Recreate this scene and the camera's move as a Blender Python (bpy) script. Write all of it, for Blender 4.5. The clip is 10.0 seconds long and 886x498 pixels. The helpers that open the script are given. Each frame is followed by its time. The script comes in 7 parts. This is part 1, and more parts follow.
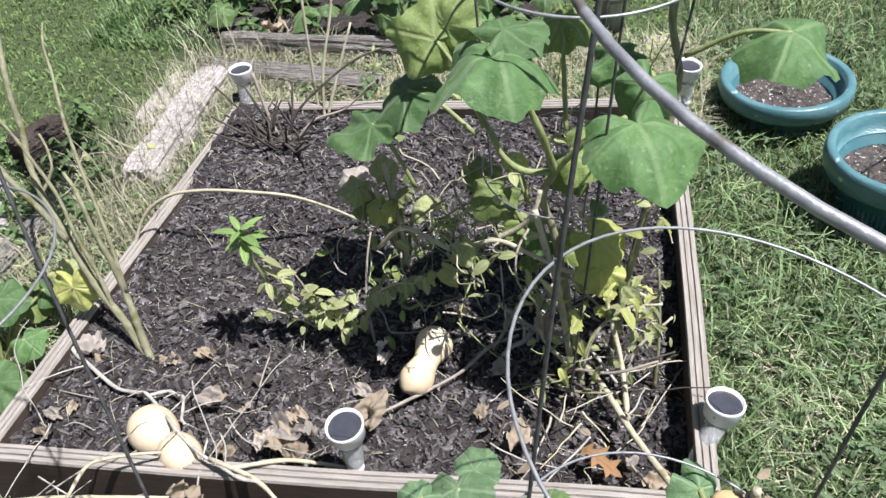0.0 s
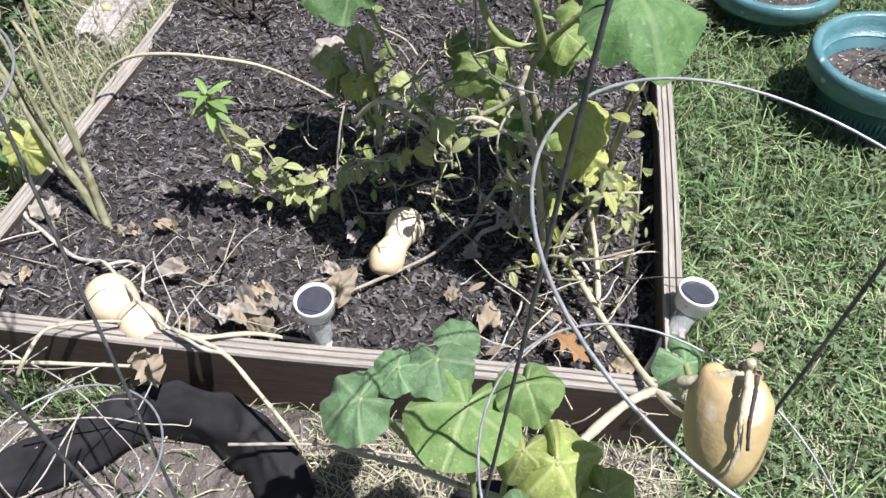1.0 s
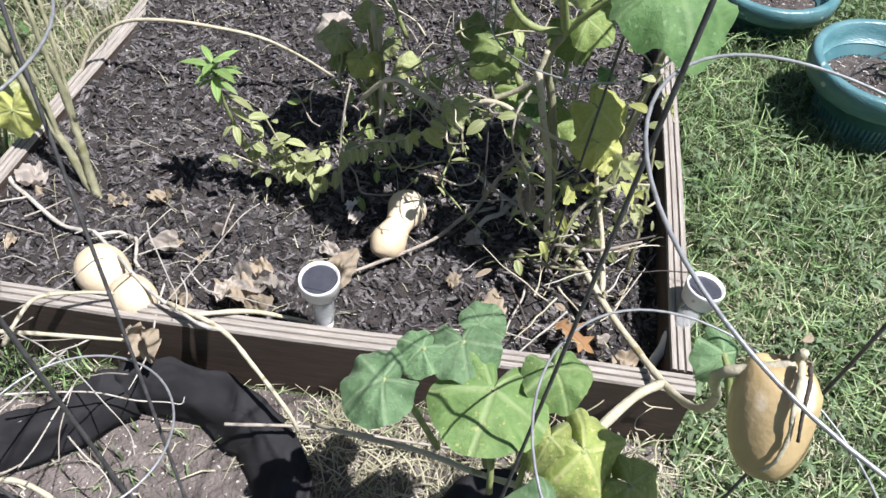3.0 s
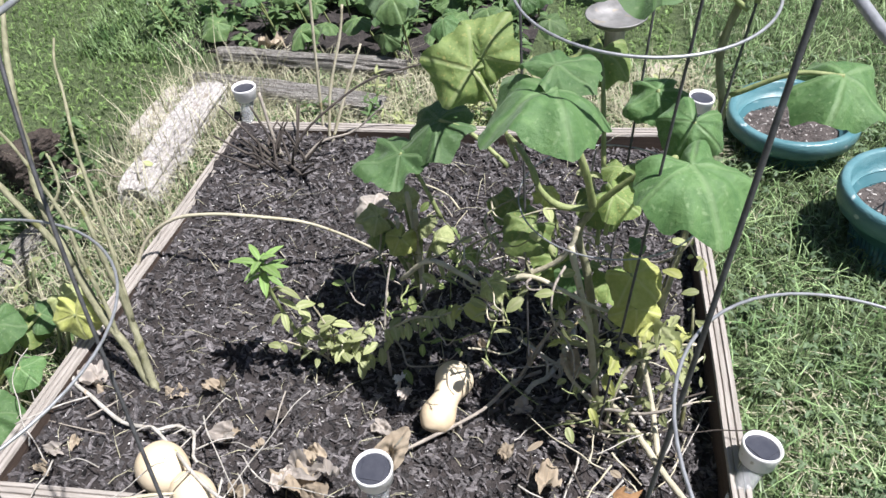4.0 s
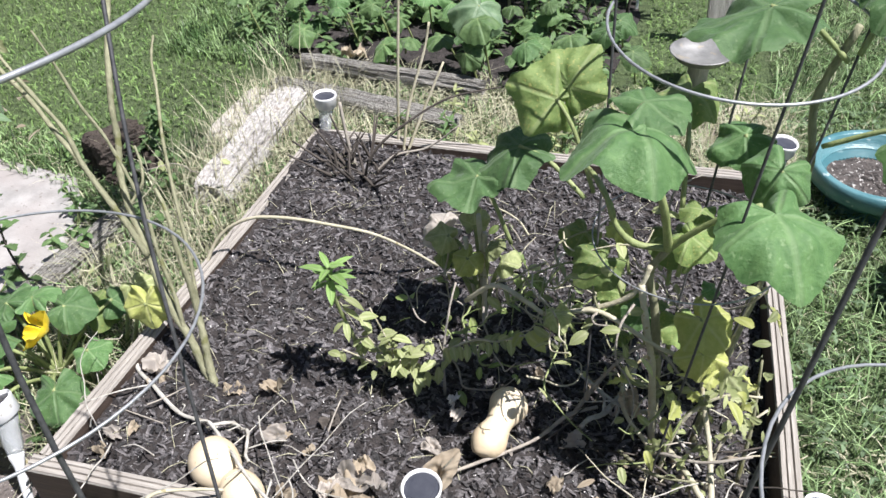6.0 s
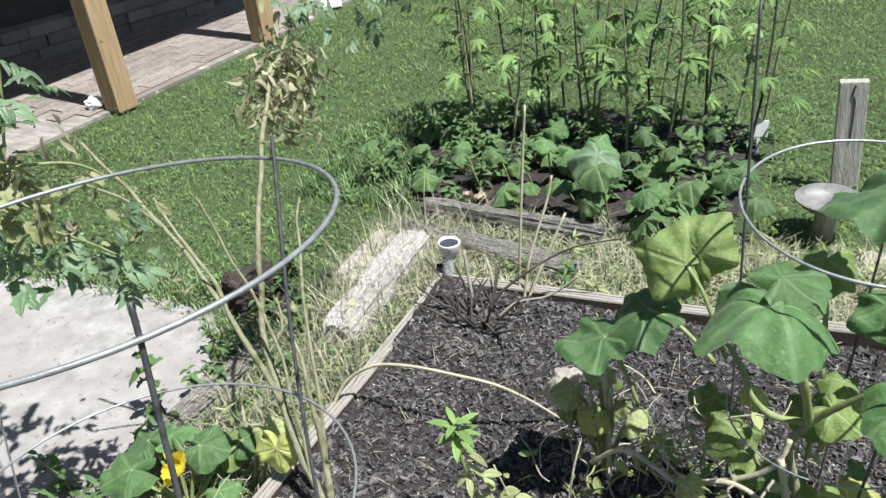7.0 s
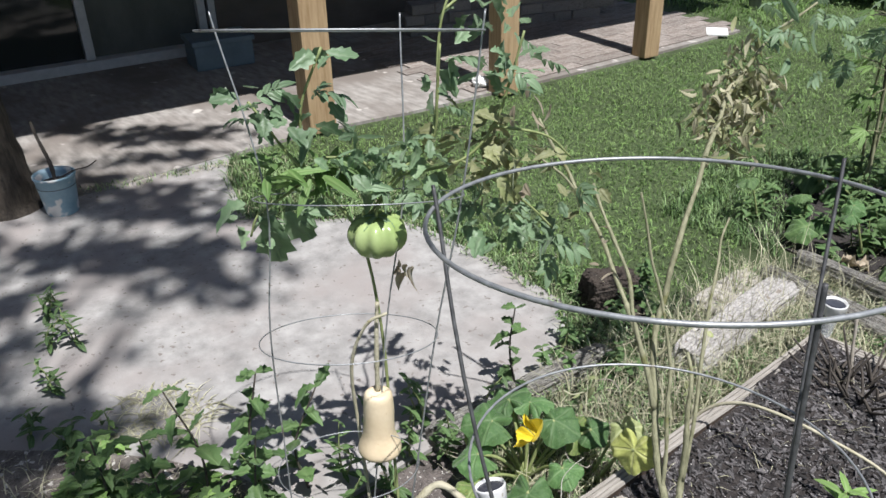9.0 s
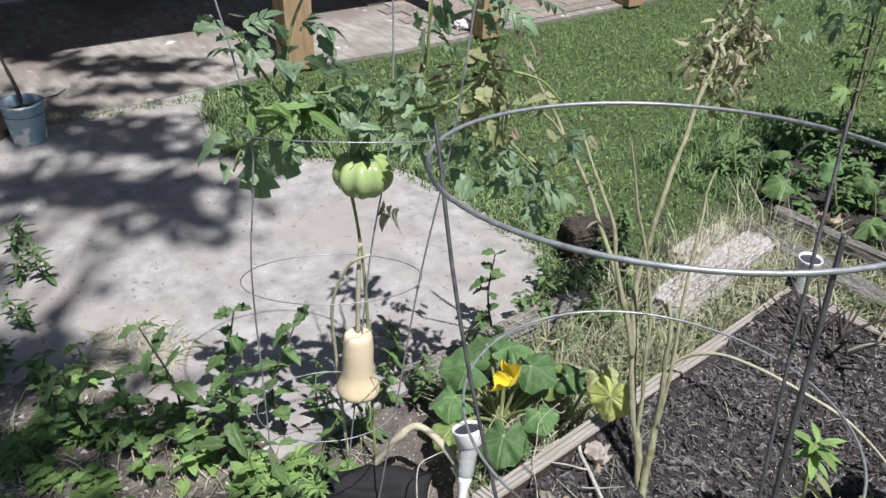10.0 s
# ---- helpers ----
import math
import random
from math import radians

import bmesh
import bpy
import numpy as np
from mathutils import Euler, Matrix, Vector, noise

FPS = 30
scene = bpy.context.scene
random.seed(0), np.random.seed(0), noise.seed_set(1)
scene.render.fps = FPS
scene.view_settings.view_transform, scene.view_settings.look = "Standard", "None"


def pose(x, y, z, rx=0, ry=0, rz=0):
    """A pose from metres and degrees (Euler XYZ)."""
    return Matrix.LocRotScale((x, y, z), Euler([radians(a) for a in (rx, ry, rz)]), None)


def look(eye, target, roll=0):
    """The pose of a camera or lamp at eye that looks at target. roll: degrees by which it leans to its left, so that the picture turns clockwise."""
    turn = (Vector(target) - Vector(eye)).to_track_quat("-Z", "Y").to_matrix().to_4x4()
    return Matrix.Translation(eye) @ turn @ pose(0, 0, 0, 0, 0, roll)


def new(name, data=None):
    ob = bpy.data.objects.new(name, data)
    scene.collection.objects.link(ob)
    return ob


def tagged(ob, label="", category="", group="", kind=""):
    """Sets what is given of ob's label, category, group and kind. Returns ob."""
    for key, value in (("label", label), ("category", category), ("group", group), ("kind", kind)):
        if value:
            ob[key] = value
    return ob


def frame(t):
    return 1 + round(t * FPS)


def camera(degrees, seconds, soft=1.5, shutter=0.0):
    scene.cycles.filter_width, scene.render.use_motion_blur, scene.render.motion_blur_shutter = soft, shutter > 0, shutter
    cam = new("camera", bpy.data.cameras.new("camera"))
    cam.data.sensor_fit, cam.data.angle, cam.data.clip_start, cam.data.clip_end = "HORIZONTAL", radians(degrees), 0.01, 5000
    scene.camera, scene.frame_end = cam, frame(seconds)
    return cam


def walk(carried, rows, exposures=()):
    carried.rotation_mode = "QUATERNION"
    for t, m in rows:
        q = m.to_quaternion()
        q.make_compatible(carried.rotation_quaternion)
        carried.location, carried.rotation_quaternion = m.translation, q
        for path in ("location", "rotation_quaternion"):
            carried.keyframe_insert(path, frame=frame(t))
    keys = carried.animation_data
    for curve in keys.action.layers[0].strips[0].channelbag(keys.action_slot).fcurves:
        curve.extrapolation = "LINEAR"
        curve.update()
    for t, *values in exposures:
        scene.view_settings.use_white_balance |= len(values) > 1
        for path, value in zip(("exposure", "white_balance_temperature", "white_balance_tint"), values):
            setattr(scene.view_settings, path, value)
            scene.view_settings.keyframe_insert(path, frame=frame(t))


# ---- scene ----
cam = camera(57.81, 10.0)
PATH = [
    (0, (0.4580, 0.2065, 1.2606), (-0.0182, 1.6088, -0.0835), -8.41),
    (0.5, (0.4238, 0.2075, 1.2372), (0.0547, 1.6100, -0.1400), -3.12),
    (1, (0.4193, 0.1972, 1.2064), (0.0807, 1.4532, -0.3127), -3.07),
    (1.5, (0.4032, 0.1852, 1.1879), (0.0846, 1.4099, -0.3609), -1.64),
    (2, (0.3845, 0.1913, 1.1661), (0.1978, 1.4210, -0.4002), 4.77),
    (3.3, (0.3415, 0.1828, 1.1935), (0.0457, 1.4659, -0.3119), 0.45),
    (3.5, (0.3529, 0.1968, 1.2158), (0.0157, 1.5013, -0.2622), -2.64),
    (4, (0.3413, 0.2337, 1.2679), (-0.0498, 1.6786, -0.0586), -4.92),
    (4.5, (0.3374, 0.2302, 1.2907), (-0.1492, 1.7213, 0.0498), -5.66),
    (5, (0.3394, 0.2417, 1.2570), (-0.1013, 1.6756, -0.0657), -3.97),
    (5.2, (0.3342, 0.2412, 1.2475), (-0.0896, 1.6606, -0.0963), -3.13),
    (6.3, (0.3056, 0.2336, 1.2897), (-0.2953, 1.6804, 0.0465), -4.48),
    (6.5, (0.2975, 0.2336, 1.2972), (-0.3508, 1.6920, 0.0918), -5.88),
    (6.7, (0.299, 0.252, 1.311), (-0.369, 1.743, 0.157), -6.3),
    (7, (0.2851, 0.2341, 1.3480), (-0.5368, 1.7408, 0.3212), -6.54),
    (7.2, (0.248, 0.195, 1.390), (-0.682, 1.675, 0.419), -5.7),
    (7.5, (0.1971, 0.1713, 1.3852), (-0.9273, 1.5551, 0.4792), -5.53),
    (8, (0.1545, 0.0834, 1.3969), (-1.1446, 1.3535, 0.5608), -4.35),
    (8.2, (0.143, 0.062, 1.392), (-1.184, 1.303, 0.557), -3.6),
    (8.5, (0.1230, 0.0286, 1.3815), (-1.2451, 1.1958, 0.5063), -1.70),
    (8.6, (0.112, 0.024, 1.377), (-1.274, 1.158, 0.487), -1.8),
    (9, (0.1102, 0.0345, 1.3635), (-1.2547, 1.1411, 0.4082), -1.41),
    (9.5, (0.1081, 0.0277, 1.3438), (-1.2081, 1.1544, 0.3449), 0.94),
    (10, (0.0834, 0.0211, 1.3500), (-1.1813, 1.1407, 0.2790), 1.71),
]
walk(cam, [(t, look(eye, target, roll)) for t, eye, target, roll in PATH], exposures=[(t, e, 6370, tint) for t, e, tint in ((0, 0.72, 14), (1, 0.8, 14), (3.5, 0.8, 14), (4.5, 0.86, 14), (5.2, 0.84, 14), (6.5, 0.82, 10), (7.5, 0.58, 5), (8.5, 0.42, 8), (10, 0.38, 12))])

# ---- daylight ----
SUN_TO = Vector((0.44, -0.06, 1.0)).normalized()      # towards the sun
world = bpy.data.worlds.new("sky")
scene.world = world
world.use_nodes = True
_wn = world.node_tree.nodes
_sky = _wn.new("ShaderNodeTexSky")
_sky.sky_type = "NISHITA"
_sky.sun_disc = False
_sky.sun_elevation = math.asin(SUN_TO.z)
_sky.sun_rotation = math.atan2(SUN_TO.x, SUN_TO.y)
world.node_tree.links.new(_sky.outputs[0], _wn["Background"].inputs["Color"])
_wn["Background"].inputs["Strength"].default_value = 0.05
sun = bpy.data.lights.new("sun", "SUN")
sun.energy, sun.angle, sun.color = 5.0, radians(0.53), (1.0, 0.98, 0.965)
_s = new("sun", sun)
_s.matrix_basis = look(SUN_TO * 30, (0, 0, 0))

# ---- materials ----
def node_material(name, roughness=0.7, metallic=0.0):
    m = bpy.data.materials.new(name)
    m.use_nodes = True
    nt = m.node_tree
    b = nt.nodes["Principled BSDF"]
    b.inputs["Roughness"].default_value = roughness
    b.inputs["Metallic"].default_value = metallic
    return m, nt, b


def surface(name, dark, light, scale=20.0, stretch=(1, 1, 1), roughness=0.7, metallic=0.0, bump=0.3,
            fine=200.0, spots=None, spot_scale=60.0, spot_at=0.7, vary=0.0, depth=0.004, through_light=0.0,
            big=None, big_scale=2.0):
    """Two-colour grain at one scale, fine relief at another, optional spots and large patches."""
    m, nt, b = node_material(name, roughness, metallic)
    n, link = nt.nodes, nt.links
    co = n.new("ShaderNodeTexCoord")
    mp = n.new("ShaderNodeMapping")
    mp.inputs["Scale"].default_value = stretch
    link.new(co.outputs["Object"], mp.inputs["Vector"])
    a = n.new("ShaderNodeTexNoise")
    a.inputs["Scale"].default_value, a.inputs["Detail"].default_value, a.inputs["Roughness"].default_value = scale, 6.0, 0.62
    link.new(mp.outputs["Vector"], a.inputs["Vector"])
    r = n.new("ShaderNodeValToRGB")
    r.color_ramp.elements[0].position, r.color_ramp.elements[1].position = 0.3, 0.7
    r.color_ramp.elements[0].color, r.color_ramp.elements[1].color = (*dark, 1), (*light, 1)
    link.new(a.outputs["Fac"], r.inputs["Fac"])
    col = r.outputs["Color"]
    f = n.new("ShaderNodeTexNoise")
    f.inputs["Scale"].default_value, f.inputs["Detail"].default_value = fine, 4.0
    link.new(mp.outputs["Vector"], f.inputs["Vector"])
    if big:
        g = n.new("ShaderNodeTexNoise")
        g.inputs["Scale"].default_value, g.inputs["Detail"].default_value = big_scale, 3.0
        link.new(co.outputs["Object"], g.inputs["Vector"])
        q = n.new("ShaderNodeMapRange")
        q.inputs["From Min"].default_value, q.inputs["From Max"].default_value = 0.45, 0.65
        link.new(g.outputs["Fac"], q.inputs["Value"])
        mx = n.new("ShaderNodeMix")
        mx.data_type = "RGBA"
        mx.inputs["B"].default_value = (*big, 1)
        link.new(q.outputs["Result"], mx.inputs["Factor"])
        link.new(col, mx.inputs["A"])
        col = mx.outputs["Result"]
    if spots:
        g = n.new("ShaderNodeTexNoise")
        g.inputs["Scale"].default_value, g.inputs["Detail"].default_value = spot_scale, 2.0
        link.new(co.outputs["Object"], g.inputs["Vector"])
        q = n.new("ShaderNodeMapRange")
        q.inputs["From Min"].default_value, q.inputs["From Max"].default_value = spot_at, spot_at + 0.05
        link.new(g.outputs["Fac"], q.inputs["Value"])
        mx = n.new("ShaderNodeMix")
        mx.data_type = "RGBA"
        mx.inputs["B"].default_value = (*spots, 1)
        link.new(q.outputs["Result"], mx.inputs["Factor"])
        link.new(col, mx.inputs["A"])
        col = mx.outputs["Result"]
    if vary:
        geo = n.new("ShaderNodeNewGeometry")
        info = n.new("ShaderNodeObjectInfo")
        add = n.new("ShaderNodeMath")
        link.new(geo.outputs["Random Per Island"], add.inputs[0])
        link.new(info.outputs["Random"], add.inputs[1])
        fr = n.new("ShaderNodeMath")
        fr.operation = "FRACT"
        link.new(add.outputs[0], fr.inputs[0])
        q = n.new("ShaderNodeMapRange")
        q.inputs["To Min"].default_value, q.inputs["To Max"].default_value = 1 - vary, 1 + vary
        link.new(fr.outputs[0], q.inputs["Value"])
        hs = n.new("ShaderNodeHueSaturation")
        link.new(q.outputs["Result"], hs.inputs["Value"])
        link.new(col, hs.inputs["Color"])
        col = hs.outputs["Color"]
    link.new(col, b.inputs["Base Color"])
    if bump:
        s = n.new("ShaderNodeMath")
        link.new(a.outputs["Fac"], s.inputs[0])
        link.new(f.outputs["Fac"], s.inputs[1])
        bp = n.new("ShaderNodeBump")
        bp.inputs["Strength"].default_value, bp.inputs["Distance"].default_value = bump, depth
        link.new(s.outputs[0], bp.inputs["Height"])
        link.new(bp.outputs["Normal"], b.inputs["Normal"])
    if through_light:
        tr = n.new("ShaderNodeBsdfTranslucent")
        link.new(col, tr.inputs["Color"])
        mix = n.new("ShaderNodeMixShader")
        mix.inputs[0].default_value = through_light
        out = n["Material Output"]
        link.new(b.outputs[0], mix.inputs[1])
        link.new(tr.outputs[0], mix.inputs[2])
        link.new(mix.outputs[0], out.inputs["Surface"])
    return m


def leaf_material(name, dark, light, vein, through_light=0.3, roughness=0.55, blotch=None, blotch_at=0.62):
    """A blade with veins that run out from the stalk: its own map holds the way along and across."""
    m, nt, b = node_material(name, roughness)
    b.inputs["Sheen Weight"].default_value, b.inputs["Sheen Roughness"].default_value = 0.18, 0.45
    b.inputs["Sheen Tint"].default_value = (0.85, 0.95, 0.85, 1)
    n, link = nt.nodes, nt.links
    uv = n.new("ShaderNodeUVMap")
    sep = n.new("ShaderNodeSeparateXYZ")
    link.new(uv.outputs["UV"], sep.inputs[0])
    co = n.new("ShaderNodeTexCoord")
    a = n.new("ShaderNodeTexNoise")
    a.inputs["Scale"].default_value, a.inputs["Detail"].default_value, a.inputs["Roughness"].default_value = 5.0, 8.0, 0.68
    link.new(co.outputs["Object"], a.inputs["Vector"])
    r = n.new("ShaderNodeValToRGB")
    r.color_ramp.elements[0].position, r.color_ramp.elements[1].position = 0.3, 0.72
    r.color_ramp.elements[0].color, r.color_ramp.elements[1].color = (*dark, 1), (*light, 1)
    link.new(a.outputs["Fac"], r.inputs["Fac"])
    col = r.outputs["Color"]
    if blotch:
        g = n.new("ShaderNodeTexNoise")
        g.inputs["Scale"].default_value, g.inputs["Detail"].default_value = 14.0, 4.0
        link.new(co.outputs["Object"], g.inputs["Vector"])
        q = n.new("ShaderNodeMapRange")
        q.inputs["From Min"].default_value, q.inputs["From Max"].default_value = blotch_at, blotch_at + 0.1
        link.new(g.outputs["Fac"], q.inputs["Value"])
        mx = n.new("ShaderNodeMix")
        mx.data_type = "RGBA"
        mx.inputs["B"].default_value = (*blotch, 1)
        link.new(q.outputs["Result"], mx.inputs["Factor"])
        link.new(col, mx.inputs["A"])
        col = mx.outputs["Result"]
    # veins: |sin| of the angle, narrow near zero
    w = n.new("ShaderNodeMath"); w.operation = "PINGPONG"; w.inputs[1].default_value = 0.5
    link.new(sep.outputs["X"], w.inputs[0])
    d = n.new("ShaderNodeMath"); d.operation = "MULTIPLY"
    link.new(w.outputs[0], d.inputs[0])
    link.new(sep.outputs["Y"], d.inputs[1])
    q = n.new("ShaderNodeMapRange")
    q.inputs["From Min"].default_value, q.inputs["From Max"].default_value = 0.012, 0.05
    q.inputs["To Min"].default_value, q.inputs["To Max"].default_value = 0.45, 0.0
    link.new(d.outputs[0], q.inputs["Value"])
    mx = n.new("ShaderNodeMix"); mx.data_type = "RGBA"
    mx.inputs["B"].default_value = (*vein, 1)
    link.new(q.outputs["Result"], mx.inputs["Factor"])
    link.new(col, mx.inputs["A"])
    col = mx.outputs["Result"]
    info = n.new("ShaderNodeObjectInfo")
    geo = n.new("ShaderNodeNewGeometry")
    add = n.new("ShaderNodeMath")
    link.new(geo.outputs["Random Per Island"], add.inputs[0])
    link.new(info.outputs["Random"], add.inputs[1])
    fr = n.new("ShaderNodeMath"); fr.operation = "FRACT"
    link.new(add.outputs[0], fr.inputs[0])
    v = n.new("ShaderNodeMapRange")
    v.inputs["To Min"].default_value, v.inputs["To Max"].default_value = 0.75, 1.25
    link.new(fr.outputs[0], v.inputs["Value"])
    hs = n.new("ShaderNodeHueSaturation")
    link.new(v.outputs["Result"], hs.inputs["Value"])
    link.new(col, hs.inputs["Color"])
    col = hs.outputs["Color"]
    link.new(col, b.inputs["Base Color"])
    bp = n.new("ShaderNodeBump")
    bp.inputs["Strength"].default_value, bp.inputs["Distance"].default_value = 0.4, 0.015
    inv = n.new("ShaderNodeMath"); inv.operation = "SUBTRACT"
    link.new(a.outputs["Fac"], inv.inputs[0])
    link.new(q.outputs["Result"], inv.inputs[1])
    link.new(inv.outputs[0], bp.inputs["Height"])
    link.new(bp.outputs["Normal"], b.inputs["Normal"])
    tr = n.new("ShaderNodeBsdfTranslucent")
    link.new(col, tr.inputs["Color"])
    mix = n.new("ShaderNodeMixShader")
    mix.inputs[0].default_value = through_light
    link.new(b.outputs[0], mix.inputs[1])
    link.new(tr.outputs[0], mix.inputs[2])
    link.new(mix.outputs[0], n["Material Output"].inputs["Surface"])
    return m


SOIL = surface("mulch_soil", (0.01, 0.008, 0.008), (0.065, 0.055, 0.052), 60, roughness=0.95, bump=0.9, fine=160, depth=0.012)
CHIP = surface("bark_chip", (0.01, 0.009, 0.01), (0.165, 0.152, 0.152), 80, (1, 4, 1), roughness=0.55, bump=0.6, vary=0.9)
PERLITE = surface("perlite", (0.6, 0.58, 0.55), (0.8, 0.79, 0.77), 300, roughness=0.9, bump=0.3)
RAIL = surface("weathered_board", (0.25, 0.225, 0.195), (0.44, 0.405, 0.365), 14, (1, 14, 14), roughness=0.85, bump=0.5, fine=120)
# brown board sides, with the shade on them darkened into the colour
RAIL_SIDE_SHADED = surface("shaded_brown_board_face", (0.035, 0.022, 0.016), (0.085, 0.058, 0.042), 14, (1, 14, 14), roughness=0.85, bump=0.4, fine=120)
TIMBER = surface("weathered_timber", (0.08, 0.07, 0.06), (0.72, 0.69, 0.63), 19, (1, 13, 13), roughness=0.95, bump=1.0, fine=70, depth=0.018)
TIMBER_WHITE = surface("bleached_timber", (0.28, 0.26, 0.24), (0.7, 0.67, 0.645), 17, (5, 9, 9), roughness=0.95, bump=0.9, fine=70, depth=0.006, spots=(0.3, 0.26, 0.22), spot_scale=30, spot_at=0.66)
CONCRETE = surface("concrete", (0.212, 0.203, 0.195), (0.405, 0.391, 0.376), 13, roughness=0.9, bump=0.35, fine=180, spots=(0.2, 0.175, 0.16), spot_scale=55, spot_at=0.66, depth=0.004, big=(0.3, 0.272, 0.258), big_scale=3.5)
PATIO = surface("worn_patio", (0.19, 0.172, 0.156), (0.395, 0.37, 0.342), 9, (1, 3, 1), roughness=0.9, bump=0.4, fine=90, big=(0.19, 0.165, 0.145), big_scale=2.2, spots=(0.55, 0.51, 0.47), spot_scale=9, spot_at=0.68)
TURF = surface("turf", (0.055, 0.092, 0.034), (0.2, 0.275, 0.108), 55, roughness=0.95, bump=1.0, fine=220, depth=0.02, big=(0.1, 0.14, 0.055), big_scale=1.5)
BLADE = surface("grass_blade", (0.07, 0.145, 0.045), (0.31, 0.415, 0.2), 8, roughness=0.42, bump=0.0, vary=0.85, through_light=0.3)
TURF_BLADE = surface("short_grass_blade", (0.125, 0.225, 0.066), (0.28, 0.4, 0.145), 3, roughness=0.5, bump=0.0, vary=0.5, through_light=0.4)
STRAW = surface("dry_grass", (0.3, 0.29, 0.18), (0.58, 0.555, 0.41), 12, roughness=0.8, bump=0.0, vary=0.35, through_light=0.25)
DIRT = surface("bare_dirt", (0.075, 0.063, 0.058), (0.21, 0.18, 0.166), 25, roughness=0.95, bump=0.9, fine=140, depth=0.014, spots=(0.55, 0.52, 0.49), spot_scale=130, spot_at=0.645)
LITTER = surface("chip_litter", (0.085, 0.07, 0.06), (0.27, 0.24, 0.215), 25, roughness=0.95, bump=0.9, fine=140, depth=0.014, spots=(0.6, 0.57, 0.53), spot_scale=60, spot_at=0.6)
SAND = surface("pale_sand", (0.3, 0.26, 0.21), (0.52, 0.46, 0.39), 30, roughness=0.95, bump=0.6, fine=160, depth=0.006, spots=(0.2, 0.17, 0.13), spot_scale=60, spot_at=0.64)
LEAF = leaf_material("squash_leaf", (0.065, 0.155, 0.046), (0.15, 0.275, 0.095), (0.23, 0.34, 0.16), blotch=(0.19, 0.3, 0.13), blotch_at=0.6)
LEAF_SILVER = leaf_material("silvery_squash_leaf", (0.09, 0.18, 0.078), (0.19, 0.315, 0.155), (0.28, 0.38, 0.22), blotch=(0.22, 0.33, 0.18), blotch_at=0.6)
LEAF_MARGIN = leaf_material("edge_yellow_squash_leaf", (0.1, 0.2, 0.055), (0.22, 0.33, 0.11), (0.33, 0.41, 0.2), blotch=(0.36, 0.4, 0.14), blotch_at=0.62)
LEAF_TURNING = leaf_material("turning_squash_leaf", (0.19, 0.27, 0.06), (0.4, 0.45, 0.14), (0.45, 0.48, 0.22), blotch=(0.5, 0.46, 0.2), blotch_at=0.58)
LEAF_PALE = leaf_material("ageing_squash_leaf", (0.16, 0.26, 0.07), (0.33, 0.42, 0.14), (0.42, 0.48, 0.23), 0.4, blotch=(0.46, 0.46, 0.15), blotch_at=0.6)
LEAF_YELLOW = leaf_material("yellow_leaf", (0.38, 0.42, 0.1), (0.56, 0.58, 0.21), (0.6, 0.6, 0.3), blotch=(0.5, 0.4, 0.16), blotch_at=0.66)
LEAF_DRY = leaf_material("withered_leaf", (0.29, 0.23, 0.16), (0.54, 0.46, 0.35), (0.37, 0.29, 0.2), roughness=0.8, blotch=(0.22, 0.15, 0.1))
LEAF_RUST = leaf_material("rust_leaf", (0.29, 0.16, 0.07), (0.42, 0.25, 0.12), (0.26, 0.14, 0.07), roughness=0.8)
LEAF_GARDEN = leaf_material("tomato_leaf", (0.12, 0.21, 0.11), (0.27, 0.375, 0.215), (0.3, 0.39, 0.25), 0.36, 0.45)
LEAF_TOMATO_OLD = leaf_material("ageing_tomato_leaf", (0.17, 0.19, 0.075), (0.36, 0.37, 0.19), (0.42, 0.42, 0.25), blotch=(0.45, 0.4, 0.22), blotch_at=0.6)
LEAF_BLEACHED = leaf_material("bleached_leaf", (0.34, 0.3, 0.26), (0.55, 0.5, 0.45), (0.4, 0.35, 0.29), roughness=0.85)
LEAF_TAN = leaf_material("shrivelled_leaf", (0.26, 0.24, 0.14), (0.56, 0.53, 0.37), (0.55, 0.52, 0.36), roughness=0.8)
LEAF_WEED = leaf_material("weed_leaf", (0.06, 0.125, 0.038), (0.155, 0.25, 0.09), (0.2, 0.3, 0.12))
LEAF_CLOVER = leaf_material("clover_leaf", (0.065, 0.125, 0.05), (0.17, 0.25, 0.125), (0.24, 0.31, 0.18))
LEAF_SUNNY = leaf_material("sunlit_weed_leaf", (0.12, 0.22, 0.05), (0.26, 0.4, 0.12), (0.32, 0.45, 0.18))
LEAF_BRIGHT = leaf_material("young_leaf", (0.15, 0.28, 0.06), (0.27, 0.42, 0.13), (0.36, 0.48, 0.22))
LEAF_LIME = leaf_material("basil_leaf", (0.26, 0.31, 0.12), (0.48, 0.51, 0.25), (0.54, 0.55, 0.33), 0.38)
LEAF_OKRA = leaf_material("okra_leaf", (0.09, 0.18, 0.045), (0.19, 0.31, 0.09), (0.26, 0.36, 0.14))
PETAL = leaf_material("yellow_petal", (0.82, 0.6, 0.02), (0.92, 0.74, 0.05), (0.85, 0.6, 0.02), roughness=0.5)
STEM = surface("green_stem", (0.16, 0.2, 0.07), (0.32, 0.36, 0.16), 30, (3, 3, 1), roughness=0.6, bump=0.3)
STEM_PALE = surface("pale_vine", (0.36, 0.33, 0.22), (0.56, 0.52, 0.4), 25, roughness=0.7, bump=0.4, spots=(0.3, 0.26, 0.14), spot_scale=50, spot_at=0.65)
STEM_BLEACHED = surface("bleached_vine", (0.3, 0.285, 0.245), (0.54, 0.515, 0.465), 40, roughness=0.85, bump=0.6, spots=(0.3, 0.27, 0.22), spot_scale=60, spot_at=0.62)
